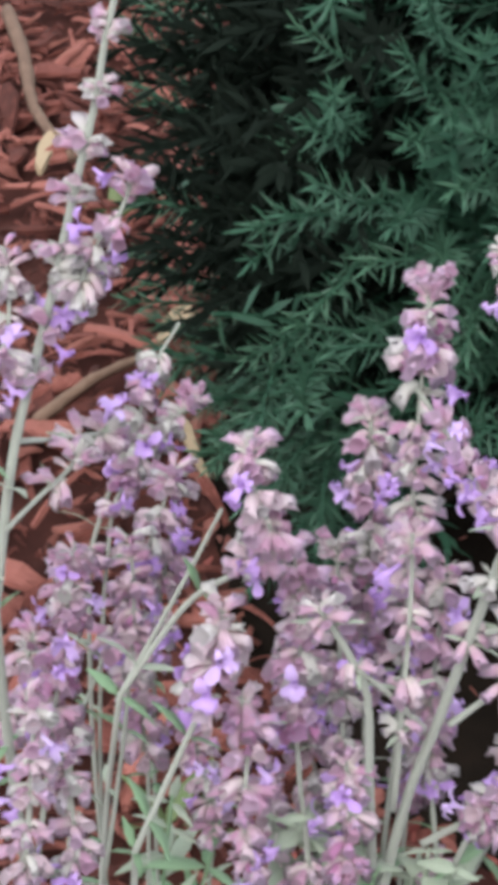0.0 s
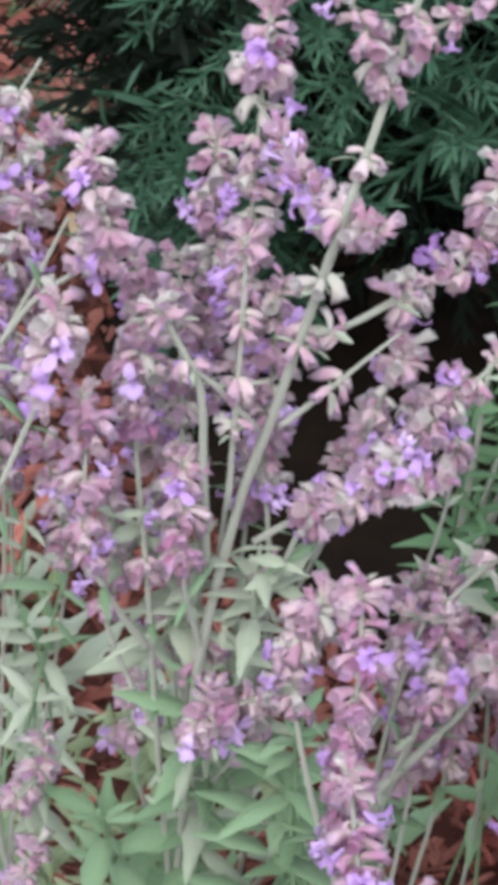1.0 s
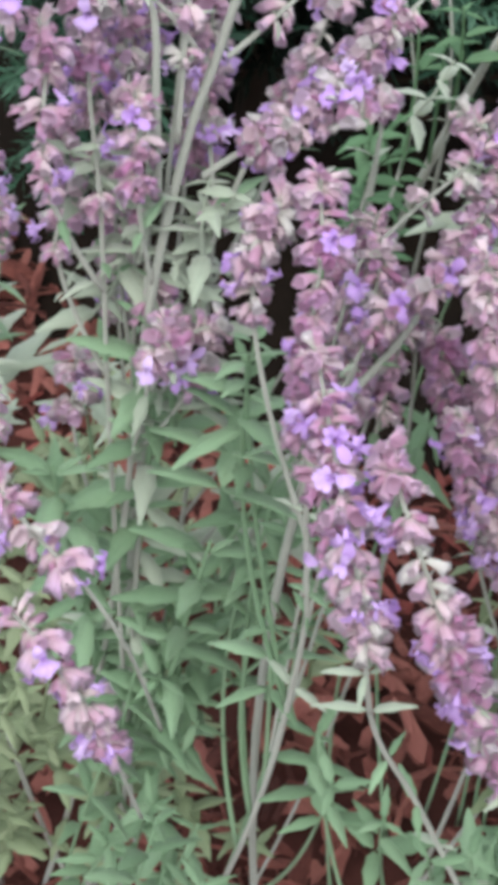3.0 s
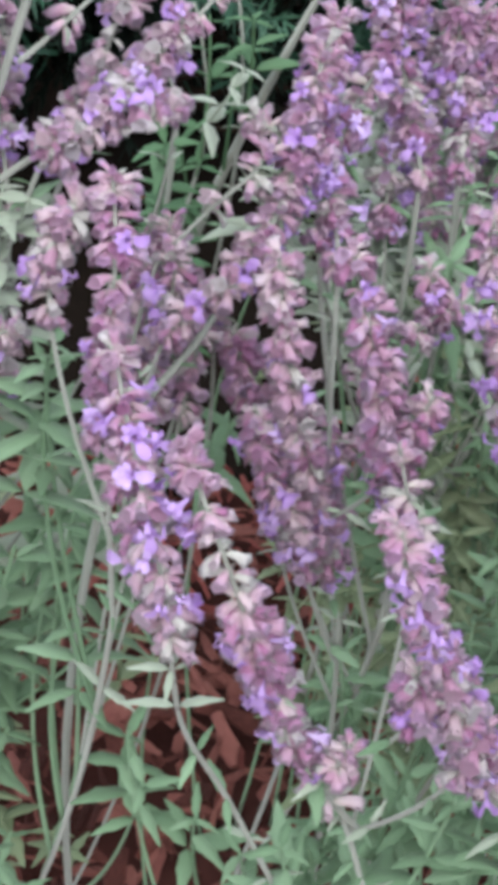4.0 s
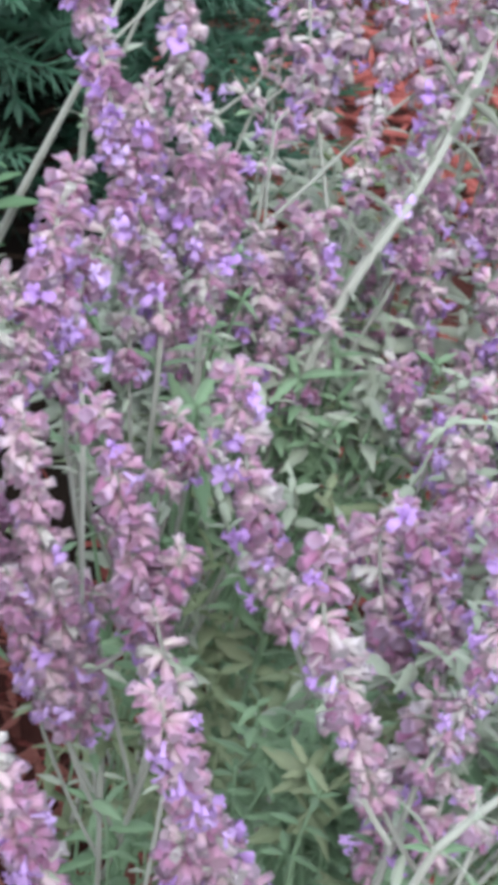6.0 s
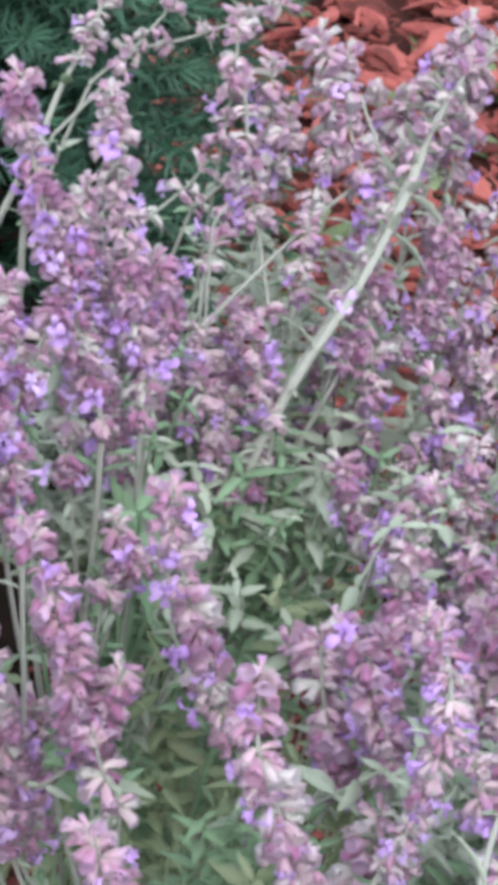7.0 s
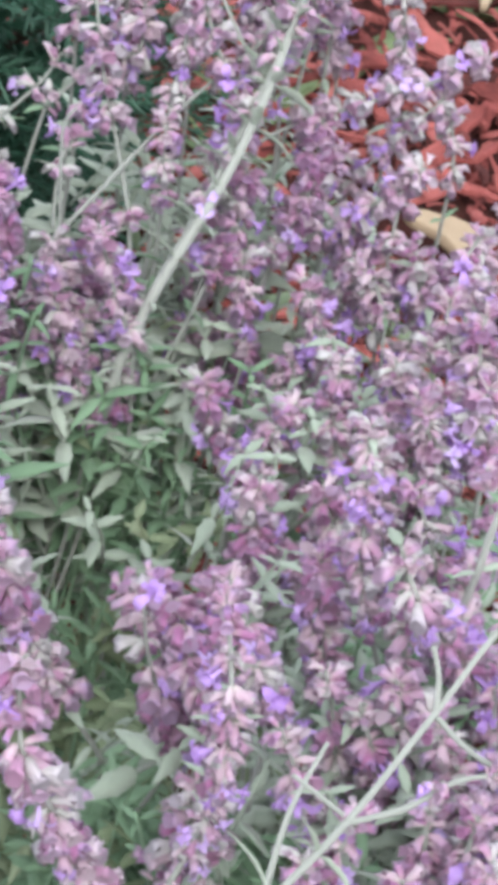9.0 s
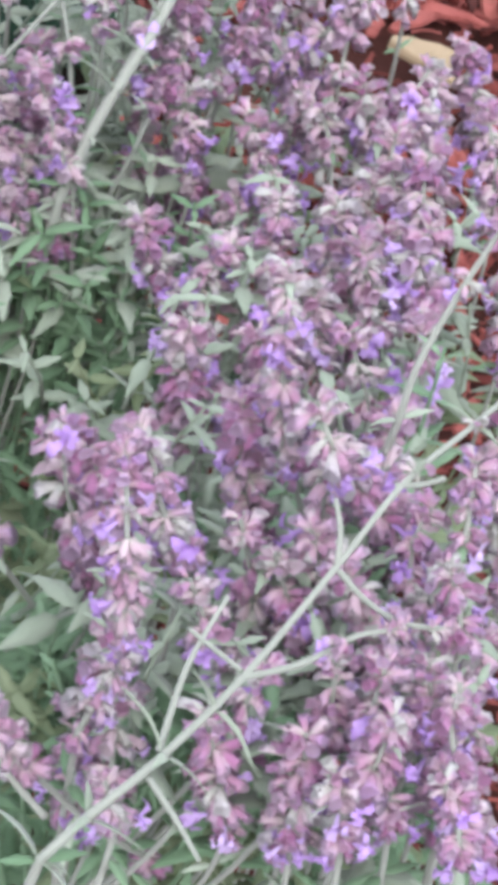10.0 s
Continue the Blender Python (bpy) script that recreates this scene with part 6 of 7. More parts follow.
flower_stem(clump, [(0.466, 0.367, 0.529), (0.468, 0.376, 0.555), (0.474, 0.386, 0.578)], 0.0013, "ragged", 358, spike=(0.15, 1), tone=0.45, size=1, rich=0.68)
flower_stem(clump, [(0.376, 0.216, 0.575), (0.375, 0.223, 0.597), (0.372, 0.232, 0.615)], 0.0013, "ragged", 359, spike=(0.15, 1), tone=0.45, size=0.9, rich=0.68)
flower_stem(clump, [(0.394, 0.264, 0.550), (0.399, 0.266, 0.571), (0.403, 0.271, 0.588)], 0.0013, "loose", 360, spike=(0.15, 1), tone=0.45, size=0.97, rich=0.68)
flower_stem(clump, [(0.513, 0.456, 0.517), (0.516, 0.465, 0.543), (0.515, 0.478, 0.566)], 0.0013, "ragged", 361, spike=(0.15, 1), tone=0.6, size=1, rich=0.4)
flower_stem(clump, [(0.443, 0.327, 0.550), (0.442, 0.332, 0.572), (0.443, 0.340, 0.590)], 0.0013, "ragged", 362, spike=(0.15, 1), tone=0.45, size=1, rich=0.68)
flower_stem(clump, [(0.536, 0.522, 0.528), (0.537, 0.533, 0.556), (0.535, 0.549, 0.581)], 0.0013, "loose", 363, spike=(0.15, 1), tone=0.6, size=1, rich=0.4)
flower_stem(clump, [(0.561, 0.585, 0.522), (0.558, 0.597, 0.548), (0.553, 0.612, 0.571)], 0.0013, "dense", 364, spike=(0.15, 1), tone=0.6, size=1, rich=0.4)
flower_stem(clump, [(0.314, 0.224, 0.699), (0.320, 0.216, 0.694), (0.328, 0.209, 0.691), (0.339, 0.203, 0.692)], 0.0012, "loose", 235, spike=(0.6, 1), tone=0.8, branch=True, size=0.52, rich=0.68)
flower_stem(clump, [(0.314, 0.225, 0.700), (0.316, 0.231, 0.707), (0.316, 0.237, 0.713)], 0.0012, "none", 236, branch=True, size=0.8)
flower_stem(clump, [(0.335, 0.240, 0.710), (0.342, 0.238, 0.711), (0.348, 0.237, 0.713)], 0.0012, "none", 239, branch=True, size=0.8)
flower_stem(clump, [(0.283, 0.209, 0.685), (0.277, 0.216, 0.688), (0.272, 0.221, 0.691)], 0.001, "none", 234, branch=True, size=0.8)
leaf_shoot(clump, (0.331, 0.600, 0.481), 4, 0.03, "grey", 587)
leaf_shoot(clump, (0.324, 0.605, 0.435), 4, 0.03, "grey", 588)
leaf_shoot(clump, (0.349, 0.583, 0.472), 4, 0.03, "grey", 589)
leaf_shoot(clump, (0.321, 0.606, 0.404), 4, 0.03, "grey", 590)
leaf_shoot(clump, (0.364, 0.350, 0.589), 4, 0.03, "grey", 591)
leaf_shoot(clump, (0.283, 0.367, 0.518), 4, 0.03, "grey", 592)
leaf_shoot(clump, (0.296, 0.376, 0.488), 4, 0.03, "grey", 593)
leaf_shoot(clump, (0.276, 0.366, 0.498), 4, 0.03, "grey", 594)
leaf_shoot(clump, (0.298, 0.366, 0.478), 4, 0.03, "grey", 595)
leaf_shoot(clump, (0.264, 0.392, 0.457), 4, 0.03, "grey", 596)
leaf_shoot(clump, (0.334, 0.295, 0.608), 4, 0.03, "grey", 597)
leaf_shoot(clump, (0.312, 0.264, 0.594), 4, 0.03, "grey", 598)
leaf_shoot(clump, (0.371, 0.286, 0.618), 4, 0.03, "grey", 599)
leaf_shoot(clump, (0.357, 0.310, 0.605), 4, 0.03, "grey", 600)
leaf_shoot(clump, (0.311, 0.237, 0.622), 4, 0.03, "grey", 601)
leaf_shoot(clump, (0.283, 0.270, 0.582), 4, 0.03, "grey", 602)
leaf_shoot(clump, (0.280, 0.362, 0.521), 4, 0.03, "grey", 603)
leaf_shoot(clump, (0.274, 0.367, 0.494), 4, 0.03, "grey", 604)
leaf_shoot(clump, (0.283, 0.352, 0.499), 4, 0.03, "grey", 605)
leaf_shoot(clump, (0.380, 0.311, 0.638), 4, 0.03, "grey", 606)
leaf_shoot(clump, (0.416, 0.355, 0.639), 4, 0.03, "grey", 607)
leaf_shoot(clump, (0.297, 0.250, 0.598), 4, 0.03, "grey", 608)
leaf_shoot(clump, (0.346, 0.239, 0.553), 4, 0.03, "grey", 609)
leaf_shoot(clump, (0.413, 0.675, 0.377), 4, 0.035, "grey", 632)
leaf_shoot(clump, (0.357, 0.694, 0.261), 4, 0.035, "grey", 634)
leaf_shoot(clump, (0.369, 0.742, 0.365), 4, 0.035, "grey", 635)
leaf_shoot(clump, (0.409, 0.638, 0.237), 4, 0.035, "grey", 636)
leaf_shoot(clump, (0.316, 0.589, 0.497), 4, 0.03, "grey", 715)
leaf_shoot(clump, (0.351, 0.532, 0.464), 4, 0.03, "grey", 716)
leaf_shoot(clump, (0.305, 0.572, 0.384), 4, 0.03, "grey", 717)
leaf_shoot(clump, (0.394, 0.627, 0.470), 4, 0.03, "grey", 718)
leaf_shoot(clump, (0.317, 0.589, 0.385), 4, 0.03, "grey", 719)
leaf_shoot(clump, (0.381, 0.651, 0.416), 4, 0.03, "grey", 720)
leaf_shoot(clump, (0.331, 0.657, 0.450), 4, 0.03, "grey", 721)
leaf_shoot(clump, (0.323, 0.636, 0.469), 4, 0.03, "grey", 722)
leaf_shoot(clump, (0.363, 0.566, 0.362), 4, 0.03, "grey", 723)
leaf_shoot(clump, (0.321, 0.618, 0.371), 4, 0.03, "grey", 724)
leaf_shoot(clump, (0.311, 0.525, 0.442), 3, 0.03, "grey", 725)
leaf_shoot(clump, (0.349, 0.634, 0.478), 3, 0.03, "grey", 726)
leaf_shoot(clump, (0.333, 0.520, 0.412), 3, 0.03, "grey", 727)
leaf_shoot(clump, (0.324, 0.573, 0.494), 3, 0.03, "grey", 728)
leaf_shoot(clump, (0.356, 0.546, 0.514), 3, 0.03, "grey", 729)
leaf_shoot(clump, (0.341, 0.597, 0.496), 3, 0.03, "grey", 730)
leaf_shoot(clump, (0.335, 0.519, 0.462), 3, 0.03, "grey", 731)
leaf_shoot(clump, (0.329, 0.584, 0.432), 3, 0.03, "grey", 732)
leaf_shoot(clump, (0.349, 0.589, 0.407), 3, 0.03, "grey", 733)
leaf_shoot(clump, (0.372, 0.491, 0.465), 3, 0.034, "grey", 734)
leaf_shoot(clump, (0.395, 0.460, 0.434), 3, 0.034, "grey", 735)
leaf_shoot(clump, (0.416, 0.490, 0.442), 3, 0.034, "grey", 736)
leaf_shoot(clump, (0.404, 0.449, 0.497), 3, 0.034, "grey", 737)
leaf_shoot(clump, (0.266, 0.304, 0.577), 3, 0.024, "grey", 748)
leaf_shoot(clump, (0.293, 0.264, 0.581), 3, 0.024, "grey", 749)
leaf_shoot(clump, (0.344, 0.276, 0.602), 3, 0.024, "grey", 750)
leaf_shoot(clump, (0.254, 0.304, 0.542), 3, 0.024, "grey", 751)
leaf_shoot(clump, (0.274, 0.260, 0.568), 3, 0.024, "grey", 752)
leaf_shoot(clump, (0.316, 0.249, 0.592), 3, 0.024, "grey", 753)
leaf_shoot(clump, (0.343, 0.223, 0.594), 3, 0.024, "grey", 754)
leaf_shoot(clump, (0.285, 0.340, 0.561), 3, 0.024, "grey", 755)
low_foliage(clump, [(0.44, 0.48, 0.40, 0.12, 0.12, 0.12, 80), (0.34, 0.30, 0.52, 0.06, 0.06, 0.05, 40), (0.50, 0.60, 0.40, 0.06, 0.08, 0.12, 22)], 0.026, 904)
low_foliage(clump, [(0.43, 0.47, 0.54, 0.09, 0.09, 0.05, 60), (0.34, 0.27, 0.61, 0.05, 0.05, 0.03, 50), (0.40, 0.37, 0.57, 0.05, 0.05, 0.04, 30)], 0.022, 914, M_LEAF_SILVER)
low_foliage(clump, [(0.315, 0.335, 0.50, 0.022, 0.02, 0.03, 16), (0.285, 0.365, 0.48, 0.03, 0.02, 0.04, 22), (0.378, 0.262, 0.49, 0.025, 0.02, 0.02, 14)], 0.021, 924, M_LEAF, 0.5)
# ---- sage clump ----
clump = thing("russian_sage", (0.22, 0.98, 0), "leafy green sage shoots rising before a dark conifer", "sage plant", "flowering sage clumps")
flower_stem(clump, [(0.222, 0.811, 0.331), (0.242, 0.813, 0.404), (0.262, 0.813, 0.466), (0.285, 0.819, 0.521), (0.300, 0.820, 0.560)], 0.0036, "none", 257, size=1)
flower_stem(clump, [(0.184, 0.724, 0.355), (0.189, 0.737, 0.401), (0.193, 0.750, 0.447), (0.196, 0.765, 0.480)], 0.0026, "none", 260, size=1)
flower_stem(clump, [(0.212, 0.791, 0.367), (0.226, 0.813, 0.428), (0.221, 0.827, 0.472), (0.215, 0.837, 0.496)], 0.002, "none", 258, size=1)
flower_stem(clump, [(0.245, 0.808, 0.431), (0.243, 0.822, 0.475), (0.239, 0.835, 0.504), (0.234, 0.844, 0.528)], 0.0018, "none", 259, size=1)
leaf_shoot(clump, (0.188, 0.750, 0.462), 3, 0.045, "green", 610)
leaf_shoot(clump, (0.185, 0.736, 0.431), 3, 0.045, "green", 611)
leaf_shoot(clump, (0.196, 0.730, 0.409), 3, 0.045, "green", 612)
leaf_shoot(clump, (0.180, 0.711, 0.401), 3, 0.045, "green", 613)
leaf_shoot(clump, (0.178, 0.712, 0.371), 3, 0.045, "green", 614)
leaf_shoot(clump, (0.202, 0.730, 0.363), 3, 0.045, "green", 615)
leaf_shoot(clump, (0.204, 0.805, 0.441), 3, 0.036, "green", 616)
leaf_shoot(clump, (0.222, 0.801, 0.413), 3, 0.036, "green", 617)
leaf_shoot(clump, (0.235, 0.806, 0.485), 3, 0.036, "green", 618)
leaf_shoot(clump, (0.215, 0.801, 0.380), 3, 0.036, "green", 619)
leaf_shoot(clump, (0.240, 0.799, 0.511), 3, 0.036, "green", 620)
leaf_shoot(clump, (0.204, 0.824, 0.400), 3, 0.036, "green", 621)
leaf_shoot(clump, (0.221, 0.822, 0.497), 3, 0.036, "green", 622)

# ---- conifer ----
def shoot_mesh(name, seed, length, needle, step, half, mats):
    """A twig along +z set round with flat pointed needles, the youngest at its tip."""
    rng = random.Random(seed)
    verts, faces, slots = [], [], []
    way = [Vector((0.01 * math.sin(3 * u), 0.008 * math.sin(2 * u + seed), length * u)) for u in (0, 0.25, 0.5, 0.75, 1)]
    v, f = tube(way, 0.002, 0.001, 4)
    verts += v
    faces += f
    slots += [2] * len(f)
    n = int(length / step)
    for k in range(n):
        u = (k + 1) / n
        i = min(3, int(u * 4))
        c = way[i].lerp(way[i + 1], u * 4 - i)
        a = k * 2.4 + rng.uniform(-0.3, 0.3)
        up = rng.uniform(0.15, 0.7) + (1.1 * max(0, u - 0.8) / 0.2)
        d = Vector((math.cos(a), math.sin(a), up)).normalized()
        s = Vector((-math.sin(a), math.cos(a), 0)) * half
        ln = needle * rng.uniform(0.7, 1.1) * (1.0 if u < 0.9 else 0.75)
        bend = Vector((0, 0, 0.2 * ln))
        o = len(verts)
        h = d.cross(s).normalized() * 0.0006
        verts += [c - s * 0.6, c + s * 0.6, c + d * ln * 0.6 - s + bend * 0.35, c + d * ln * 0.6 + s + bend * 0.35, c + d * ln + bend, c + d * ln * 0.5 + h + bend * 0.3]
        faces += [(o, o + 1, o + 5), (o + 1, o + 3, o + 5), (o + 3, o + 4, o + 5), (o + 4, o + 2, o + 5), (o + 2, o, o + 5), (o, o + 2, o + 3, o + 1), (o + 2, o + 4, o + 3)]
        slots += [1 if u > 0.8 else 0] * 7
    return mesh_of(name, verts, faces, mats, slots, smooth=False)


def conifer(at, rx, ry, rz, count, seed):
    """A dense mound of needle shoots, with a hollow under its front; near-black twigs within paint its deep shade."""
    rng = random.Random(seed)
    c = thing("conifer_shrub", (at[0], at[1], 0), "dense dark green dwarf conifer with soft whorled needles", "shrub")
    v, f = tube([Vector((at[0] + 0.02 * math.sin(4 * u), at[1], 0.9 * u * (at[2] + rz) - 0.02)) for u in (0, 0.25, 0.5, 0.75, 1)], 0.03, 0.008, 9)
    piece("trunk", mesh_of("trunk", v, f, [M_BARK]), c)
    live = [M_NEEDLE, M_NEEDLE_TIP, M_NEEDLE]
    shoots = [shoot_mesh("needle_shoot", 5 + k, ln, nd, 0.0021, 0.00125, live) for k, (ln, nd) in enumerate(((0.10, 0.023), (0.12, 0.021), (0.085, 0.024), (0.11, 0.020)))]
    inner = [shoot_mesh("inner_shoot", 15 + k, 0.22, 0.032, 0.005, 0.003, [M_TWIG_SHADE, M_TWIG_SHADE, M_TWIG_SHADE]) for k in range(3)]
    golden = math.pi * (3 - 5 ** 0.5)
    shade_twigs, shaded, live_shoots = [], [], []
    for k in range(count):
        z = 1 - 1.80 * (k + 0.5) / count
        a = golden * k
        r = math.sqrt(max(0, 1 - z * z))
        n = Vector((r * math.cos(a), r * math.sin(a), z))
        lump = 0.95 + 0.16 * noise.noise(n * 2.9) + rng.uniform(-0.05, 0.05)
        wide = rx * (1 + 0.38 * max(0.0, -n.z)) if n.x > 0 else 0.76 * rx
        tip = Vector((at[0] + wide * n.x * lump, at[1] + ry * n.y * lump, max(0.03, at[2] + rz * n.z * lump)))
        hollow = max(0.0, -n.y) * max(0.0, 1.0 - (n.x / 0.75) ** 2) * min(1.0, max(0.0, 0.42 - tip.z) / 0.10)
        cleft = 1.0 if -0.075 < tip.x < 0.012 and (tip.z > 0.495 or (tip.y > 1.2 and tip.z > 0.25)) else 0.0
        # in hollow and cleft, near-black twigs replace green shoots to paint the shade
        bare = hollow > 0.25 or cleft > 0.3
        d = (Vector((n.x / rx, n.y / ry, n.z / rz)).normalized() + Vector((rng.uniform(-0.45, 0.45), rng.uniform(-0.45, 0.45), 0.2 + rng.uniform(-0.3, 0.3)))).normalized()
        g = rng.uniform(0.85, 1.25)
        if hollow > 0.25:
            tip -= n * 0.12
        base = tip - d * 0.10 * g
        if k % 8 == 0:
            branch_root = Vector((at[0], at[1], max(0.08, tip.z - 0.25 * rng.uniform(0.7, 1.3))))
            bv, bf = tube(spline([branch_root, branch_root.lerp(base, 0.5) - Vector((0, 0, 0.015)), base], 5), 0.006, 0.0022, 5)
            piece("branch", mesh_of("branch", bv, bf, [M_BARK]), c)
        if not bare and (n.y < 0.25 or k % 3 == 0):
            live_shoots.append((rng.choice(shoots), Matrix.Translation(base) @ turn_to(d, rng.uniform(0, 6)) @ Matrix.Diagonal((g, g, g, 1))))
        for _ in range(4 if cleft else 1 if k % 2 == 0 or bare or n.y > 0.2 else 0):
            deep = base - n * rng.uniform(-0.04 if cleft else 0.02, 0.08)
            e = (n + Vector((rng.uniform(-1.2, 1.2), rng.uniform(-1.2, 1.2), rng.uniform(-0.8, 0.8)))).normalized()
            (shade_twigs if bare else shaded).append((rng.choice(inner), Matrix.Translation(deep - e * 0.12) @ turn_to(e, rng.uniform(0, 6))))
    live_shoots.sort(key=lambda q: q[1].translation.y)
    for me, m in live_shoots[:300]:
        piece("needle_shoot", me, c, m)
    for name, twigs, mats, label in (("inner_twig_mass", shade_twigs, [M_TWIG_SHADE], "near-black inner twigs coloured to stand for deep shade"), ("inner_needle_mass", shaded, [M_NEEDLE], "older green needles inside the shrub"), ("far_needle_mass", live_shoots[300:], live, "green needle shoots on the far side")):
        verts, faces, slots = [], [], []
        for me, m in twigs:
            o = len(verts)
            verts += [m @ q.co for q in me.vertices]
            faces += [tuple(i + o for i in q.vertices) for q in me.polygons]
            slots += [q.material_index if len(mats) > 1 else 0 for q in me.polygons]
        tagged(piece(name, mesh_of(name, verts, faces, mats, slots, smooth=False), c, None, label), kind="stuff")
    return c


conifer((0.24, 1.42, 0.36), 0.44, 0.42, 0.47, 860, 3)

# ---- things lying on the mulch ----
BLADES = [leaf_mesh("blade", 80 + k, w, M_GRASS, 0.03) for k, w in enumerate((0.07, 0.09, 0.11))]


def weed(x, y, count, size, seed, turn=None):
    rng = random.Random(seed)
    w = thing("weed", (x, y, -0.012), "small green weed with broad blades in red mulch", "weed", "weeds in the mulch")
    for k in range(count):
        a = 6.28 * k / count + rng.uniform(-0.5, 0.5) if turn is None else radians(turn) + rng.uniform(-0.3, 0.3)
        g = size * rng.uniform(0.6, 1.15)
        piece("blade", rng.choice(BLADES), w, Matrix.Translation((x, y, -0.008)) @ Euler((rng.uniform(-0.4, 0.4), -rng.uniform(0.25, 0.8) if turn is None else -rng.uniform(0.08, 0.22), a)).to_matrix().to_4x4() @ Matrix.Diagonal((g, g * 1.1, g, 1)))


def wood_scrap(name, x, y, z, length, width, thick, turn, label, mat, seed):
    """A broken piece of wood: a tapering, bent outline with chipped ends and worn edges."""
    rng = random.Random(seed)
    outline = []
    for side in (1, -1):
        for i in range(7):
            u = i / 6 if side > 0 else 1 - i / 6
            w = (0.30 + 0.70 * u ** 0.8) * (1.0 if 0 < i < 6 else 0.6) * rng.uniform(0.85, 1.1)
            outline.append(Vector(((u - 0.5) * length + rng.uniform(-0.03, 0.03) * length, 0.5 * width * side * w + 0.25 * width * math.sin(2.6 * u), 0)))
    sides = len(outline)
    verts, faces = [], []
    for h, r in ((0, 0.94), (0.4, 1.0), (0.85, 0.96), (1, 0.86)):
        for q in outline:
            verts.append(Vector((q.x * (1 - 0.4 * (1 - r)), q.y * r + (1 - r) * 0.2 * width, thick * h * rng.uniform(0.9, 1.1))))
    for i in range(3):
        for k in range(sides):
            a, b = i * sides + k, i * sides + (k + 1) % sides
            faces.append((a, b, b + sides, a + sides))
    for i in range(sides // 2 - 1):
        a, b = i, i + 1
        faces.append((3 * sides + a, 3 * sides + b, 3 * sides + sides - 1 - b, 3 * sides + sides - 1 - a))
        faces.append((sides - 1 - a, sides - 1 - b, b, a))
    o = new(name, mesh_of(name, verts, faces, [mat], smooth=False))
    o.matrix_basis = pose(x, y, z, rng.uniform(-8, 8), rng.uniform(-10, 10), turn)
    tagged(o, label, "wood")


def chip_mesh(name, seed, mat, n=5):
    """A torn flake of bark 1 unit long: ragged ends, a split along it, uneven thickness."""
    rng = random.Random(seed)
    verts, faces = [], []
    slim = rng.choice((0.28, 0.4, 0.55, 0.75, 1.0, 1.3)) * rng.uniform(0.85, 1.15)
    bow, twist = rng.uniform(-0.08, 0.08), rng.uniform(-0.5, 0.5)
    for i in range(n + 1):
        u = i / n
        w = 0.115 * slim * rng.uniform(0.55, 1.25) * (rng.uniform(0.35, 1.0) if i in (0, n) else 1.0)
        h = 0.030 * rng.uniform(0.5, 1.4)
        t = twist * u
        c = Vector((u - 0.5 + rng.uniform(-0.02, 0.02), bow * math.sin(math.pi * u) + rng.uniform(-0.02, 0.02), 0.05 * math.sin(math.pi * u)))
        s = Vector((0, math.cos(t), math.sin(t)))
        z = Vector((0, -math.sin(t), math.cos(t)))
        verts += [c - s * w - z * h, c + s * w - z * h, c + s * w * 0.9 + z * h, c + s * w * rng.uniform(-0.3, 0.3) + z * h * rng.uniform(1.0, 1.7), c - s * w * 0.9 + z * h]
    for i in range(n):
        for k in range(5):
            a, b = 5 * i + k, 5 * i + (k + 1) % 5
            faces.append((a, b, b + 5, a + 5))
    faces += [(4, 3, 2, 1, 0), tuple(5 * n + k for k in range(5))]
    off = 3.0 * seed
    return note_along(mesh_of(name, verts, faces, [mat], smooth=False), [(q.x + off, q.y, q.z) for q in verts])


def chip_pose(rng, x, y, long_from=0.03, long_to=0.085):
    g = long_from + (long_to - long_from) * rng.random() ** 1.6
    return Matrix.Translation((x, y, 0.002 + 0.016 * rng.random() + 0.012 * noise.noise((x * 4, y * 4, 0)))) @ Euler((rng.uniform(-0.5, 0.5), rng.uniform(-0.35, 0.35), rng.uniform(0, 6.28))).to_matrix().to_4x4() @ Matrix.Diagonal((g, g * rng.uniform(0.6, 1.4), g * rng.uniform(0.8, 1.5), 1))


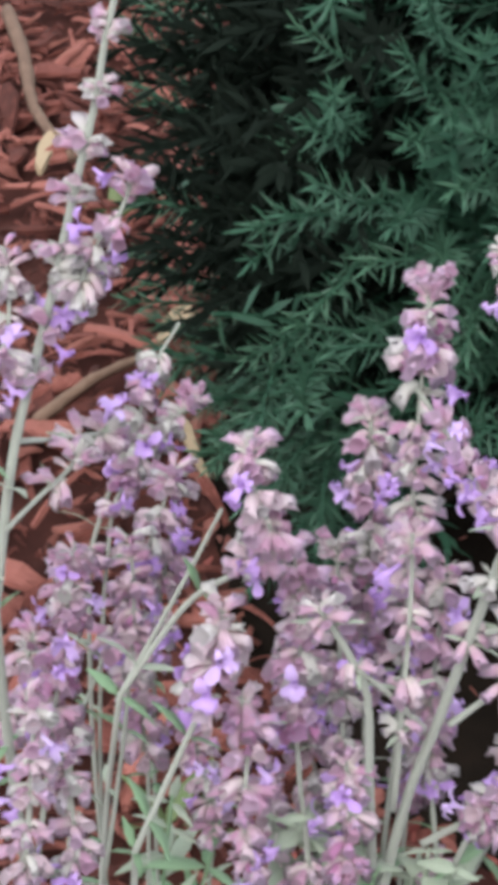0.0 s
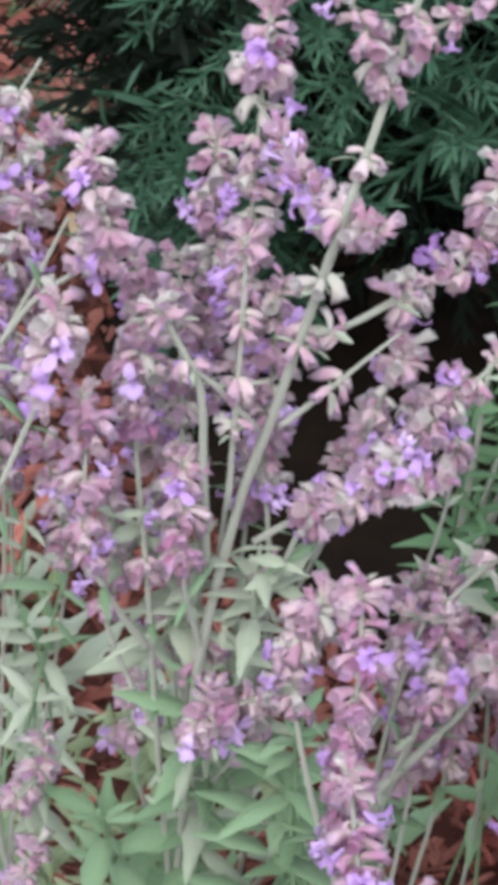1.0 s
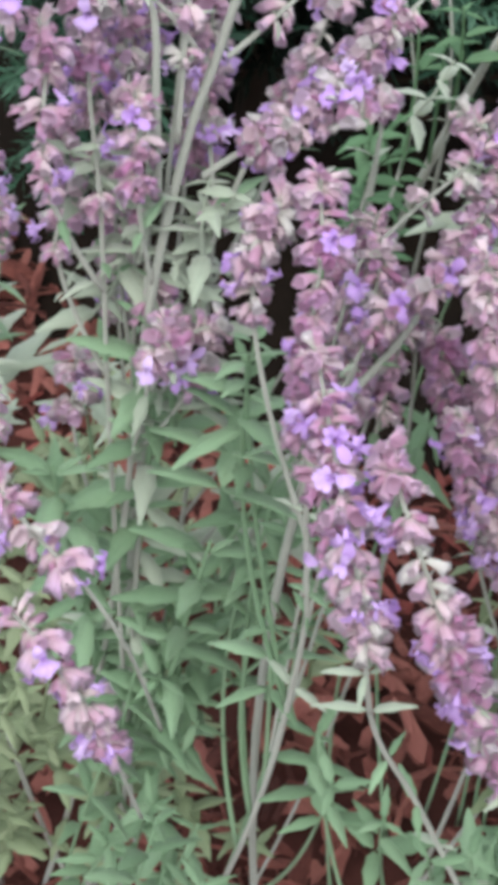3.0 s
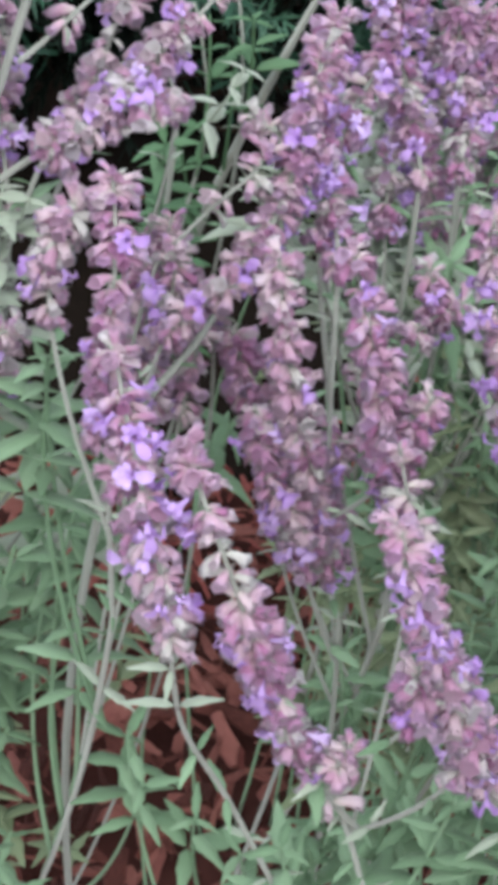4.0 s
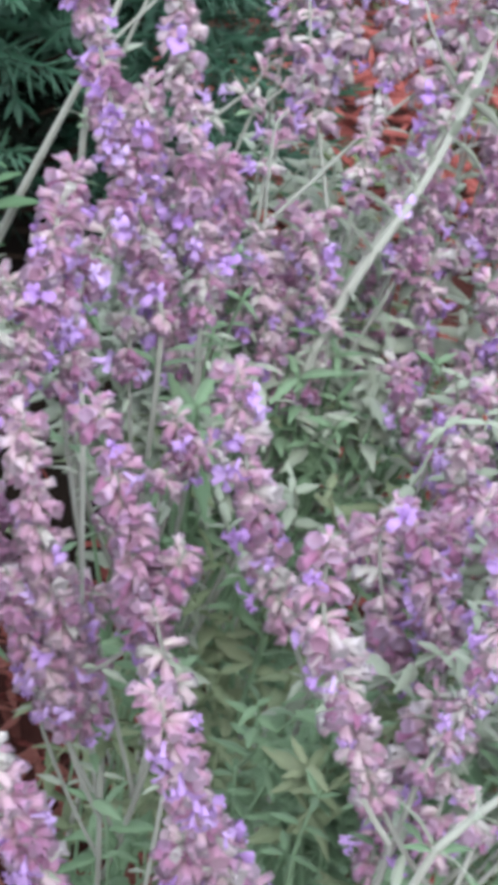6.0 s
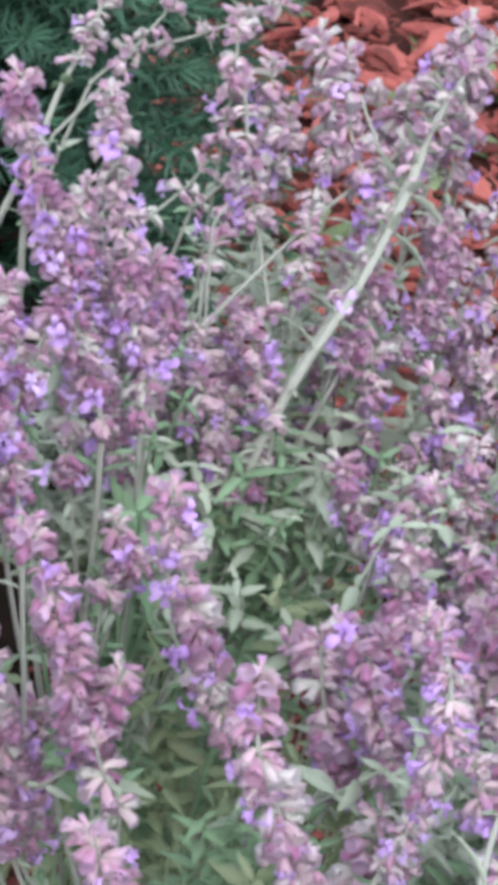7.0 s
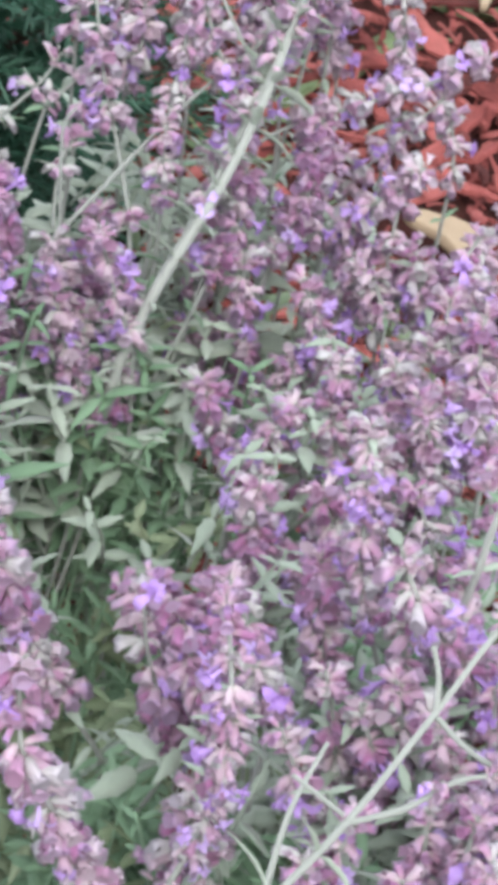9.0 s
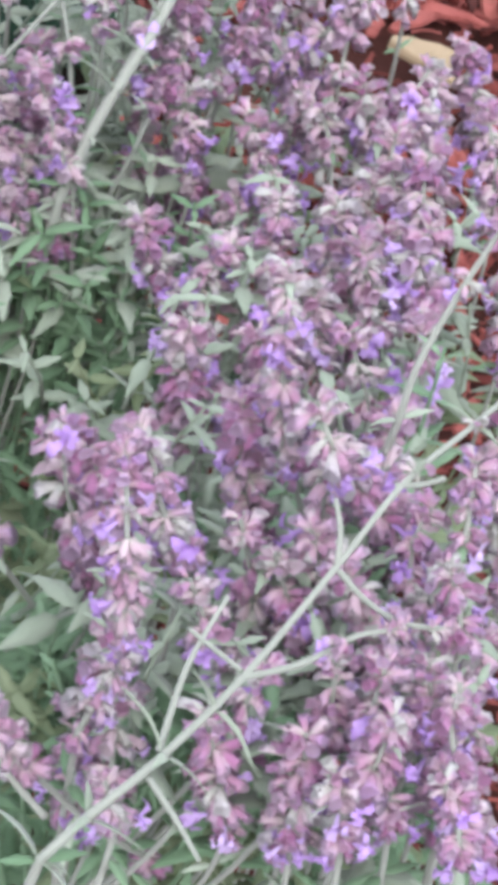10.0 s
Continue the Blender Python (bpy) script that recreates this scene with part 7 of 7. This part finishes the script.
def mulch():
    rng = random.Random(77)
    single = [chip_mesh("bark_chip", k, M_CHIP) for k in range(8)]
    for _ in range(300):
        x, y = rng.uniform(0.62, 1.30), rng.uniform(1.15, 2.1)
        if ((x - 0.88) / 0.13) ** 2 + ((y - 1.36) / 0.07) ** 2 > 1:
            piece("bark_chip", rng.choice(single), ground, chip_pose(rng, x, y, 0.03, 0.08))
    fresh, old = ([], [], []), ([], [], [])

    def scatter(count, sides, x0, x1, y0, y1, short, long, far=False):
        shapes = [chip_mesh("bark_chips", 20 + k, M_CHIPS, sides) for k in range(10)]
        data = [([v.co.copy() for v in me.vertices], [tuple(q.vertices) for q in me.polygons]) for me in shapes]
        for _ in range(count):
            x, y = rng.uniform(x0, x1) + rng.gauss(0, 0.22), rng.uniform(y0, y1)
            y += rng.gauss(0, 0.12 + 0.5 * max(0.0, y - 2.3))
            if far:
                x, y = rng.gauss(0.5, 1.9), rng.gauss(1.6, 1.9)
            if far and -0.55 < x < 1.3 and 0.2 < y < 3.0:
                continue
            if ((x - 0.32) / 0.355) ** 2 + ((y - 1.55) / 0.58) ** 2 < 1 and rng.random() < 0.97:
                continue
            if ((x - 0.88) / 0.13) ** 2 + ((y - 1.36) / 0.07) ** 2 < 1 and rng.random() < 0.8:
                continue
            v, f = rng.choice(data)
            m = chip_pose(rng, x, y, short, long)
            # the mulch has weathered to brown round the first clump
            verts, faces, along = old if x + 0.3 * noise.noise((2.2 * x, 2.2 * y, 7.0)) + rng.gauss(0, 0.09) < 0.22 else fresh
            o = len(verts)
            verts.extend(m @ q for q in v)
            shift = rng.uniform(0, 60)
            along.extend((q.x + shift, q.y, q.z) for q in v)
            faces.extend(tuple(i + o for i in q) for q in f)

    scatter(5400, 4, -0.7, 1.8, 1.05, 3.2, 0.03, 0.09)
    scatter(9000, 3, -0.7, 1.8, 1.05, 3.2, 0.010, 0.038)
    scatter(11500, 3, -0.5, 1.2, 0.12, 1.15, 0.010, 0.045)
    scatter(7000, 2, -2.2, 3.6, -1.0, 4.8, 0.04, 0.11, True)
    for (verts, faces, along), mat, label in ((fresh, M_CHIPS, "shredded red bark mulch chips"), (old, M_CHIPS_OLD, "shredded bark mulch chips weathered to brown")):
        tagged(piece("bark_chips", note_along(mesh_of("bark_chips", verts, faces, [mat], smooth=False), along), ground), label, kind="stuff")


weed(1.064, 1.900, 7, 0.085, 1)
weed(1.250, 1.900, 6, 0.10, 2)
weed(1.200, 1.740, 6, 0.09, 3)
weed(1.030, 1.680, 3, 0.13, 4, 25)
weed(1.000, 2.130, 8, 0.10, 5)
weed(0.880, 1.950, 6, 0.08, 6)
weed(-0.150, 1.960, 7, 0.08, 7)
weed(-0.060, 1.060, 5, 0.06, 8)
weed(1.300, 1.640, 6, 0.09, 9)
weed(0.855, 1.570, 9, 0.085, 13)
weed(0.790, 1.500, 7, 0.07, 14)
wood_scrap("wood_scrap", 0.943, 1.306, 0.022, 0.072, 0.054, 0.011, -50, "pale tan scrap of bare wood on red mulch", M_TAN, 4)
wood_scrap("wood_scrap", 1.225, 1.760, 0.022, 0.130, 0.036, 0.010, 50, "pale tan splinter of wood on red mulch", M_TAN, 9)
wood_scrap("wood_scrap", -0.049, 1.500, 0.018, 0.090, 0.013, 0.007, 105, "thin tan stick of wood on red mulch", M_TAN, 15)
wood_scrap("wood_scrap", -0.230, 2.060, 0.018, 0.110, 0.030, 0.010, 80, "pale pinkish chip of wood on red mulch", M_TAN, 21)
wood_scrap("wood_scrap", -0.075, 1.700, 0.018, 0.070, 0.026, 0.009, 60, "pale pinkish chip of wood on red mulch", M_TAN, 22)


def fallen_twig(points, radius, seed):
    random.seed(seed)
    v, f = tube(spline(points, 6), radius, 0.6 * radius, 7, 0.15)
    tagged(new("twig", mesh_of("twig", v, f, [M_TWIG])), "dull brown fallen twig lying on red mulch", "twig")


fallen_twig([(-0.32, 2.44, 0.022), (-0.285, 2.30, 0.026), (-0.26, 2.17, 0.022), (-0.205, 2.05, 0.020)], 0.010, 31)
fallen_twig([(-0.200, 1.540, 0.020), (-0.15, 1.60, 0.028), (-0.100, 1.655, 0.020)], 0.007, 32)
weed(1.000, 1.640, 2, 0.18, 10, 39)
weed(1.190, 1.752, 2, 0.13, 11, 59)
weed(1.181, 1.970, 3, 0.13, 12, 62)

mulch()
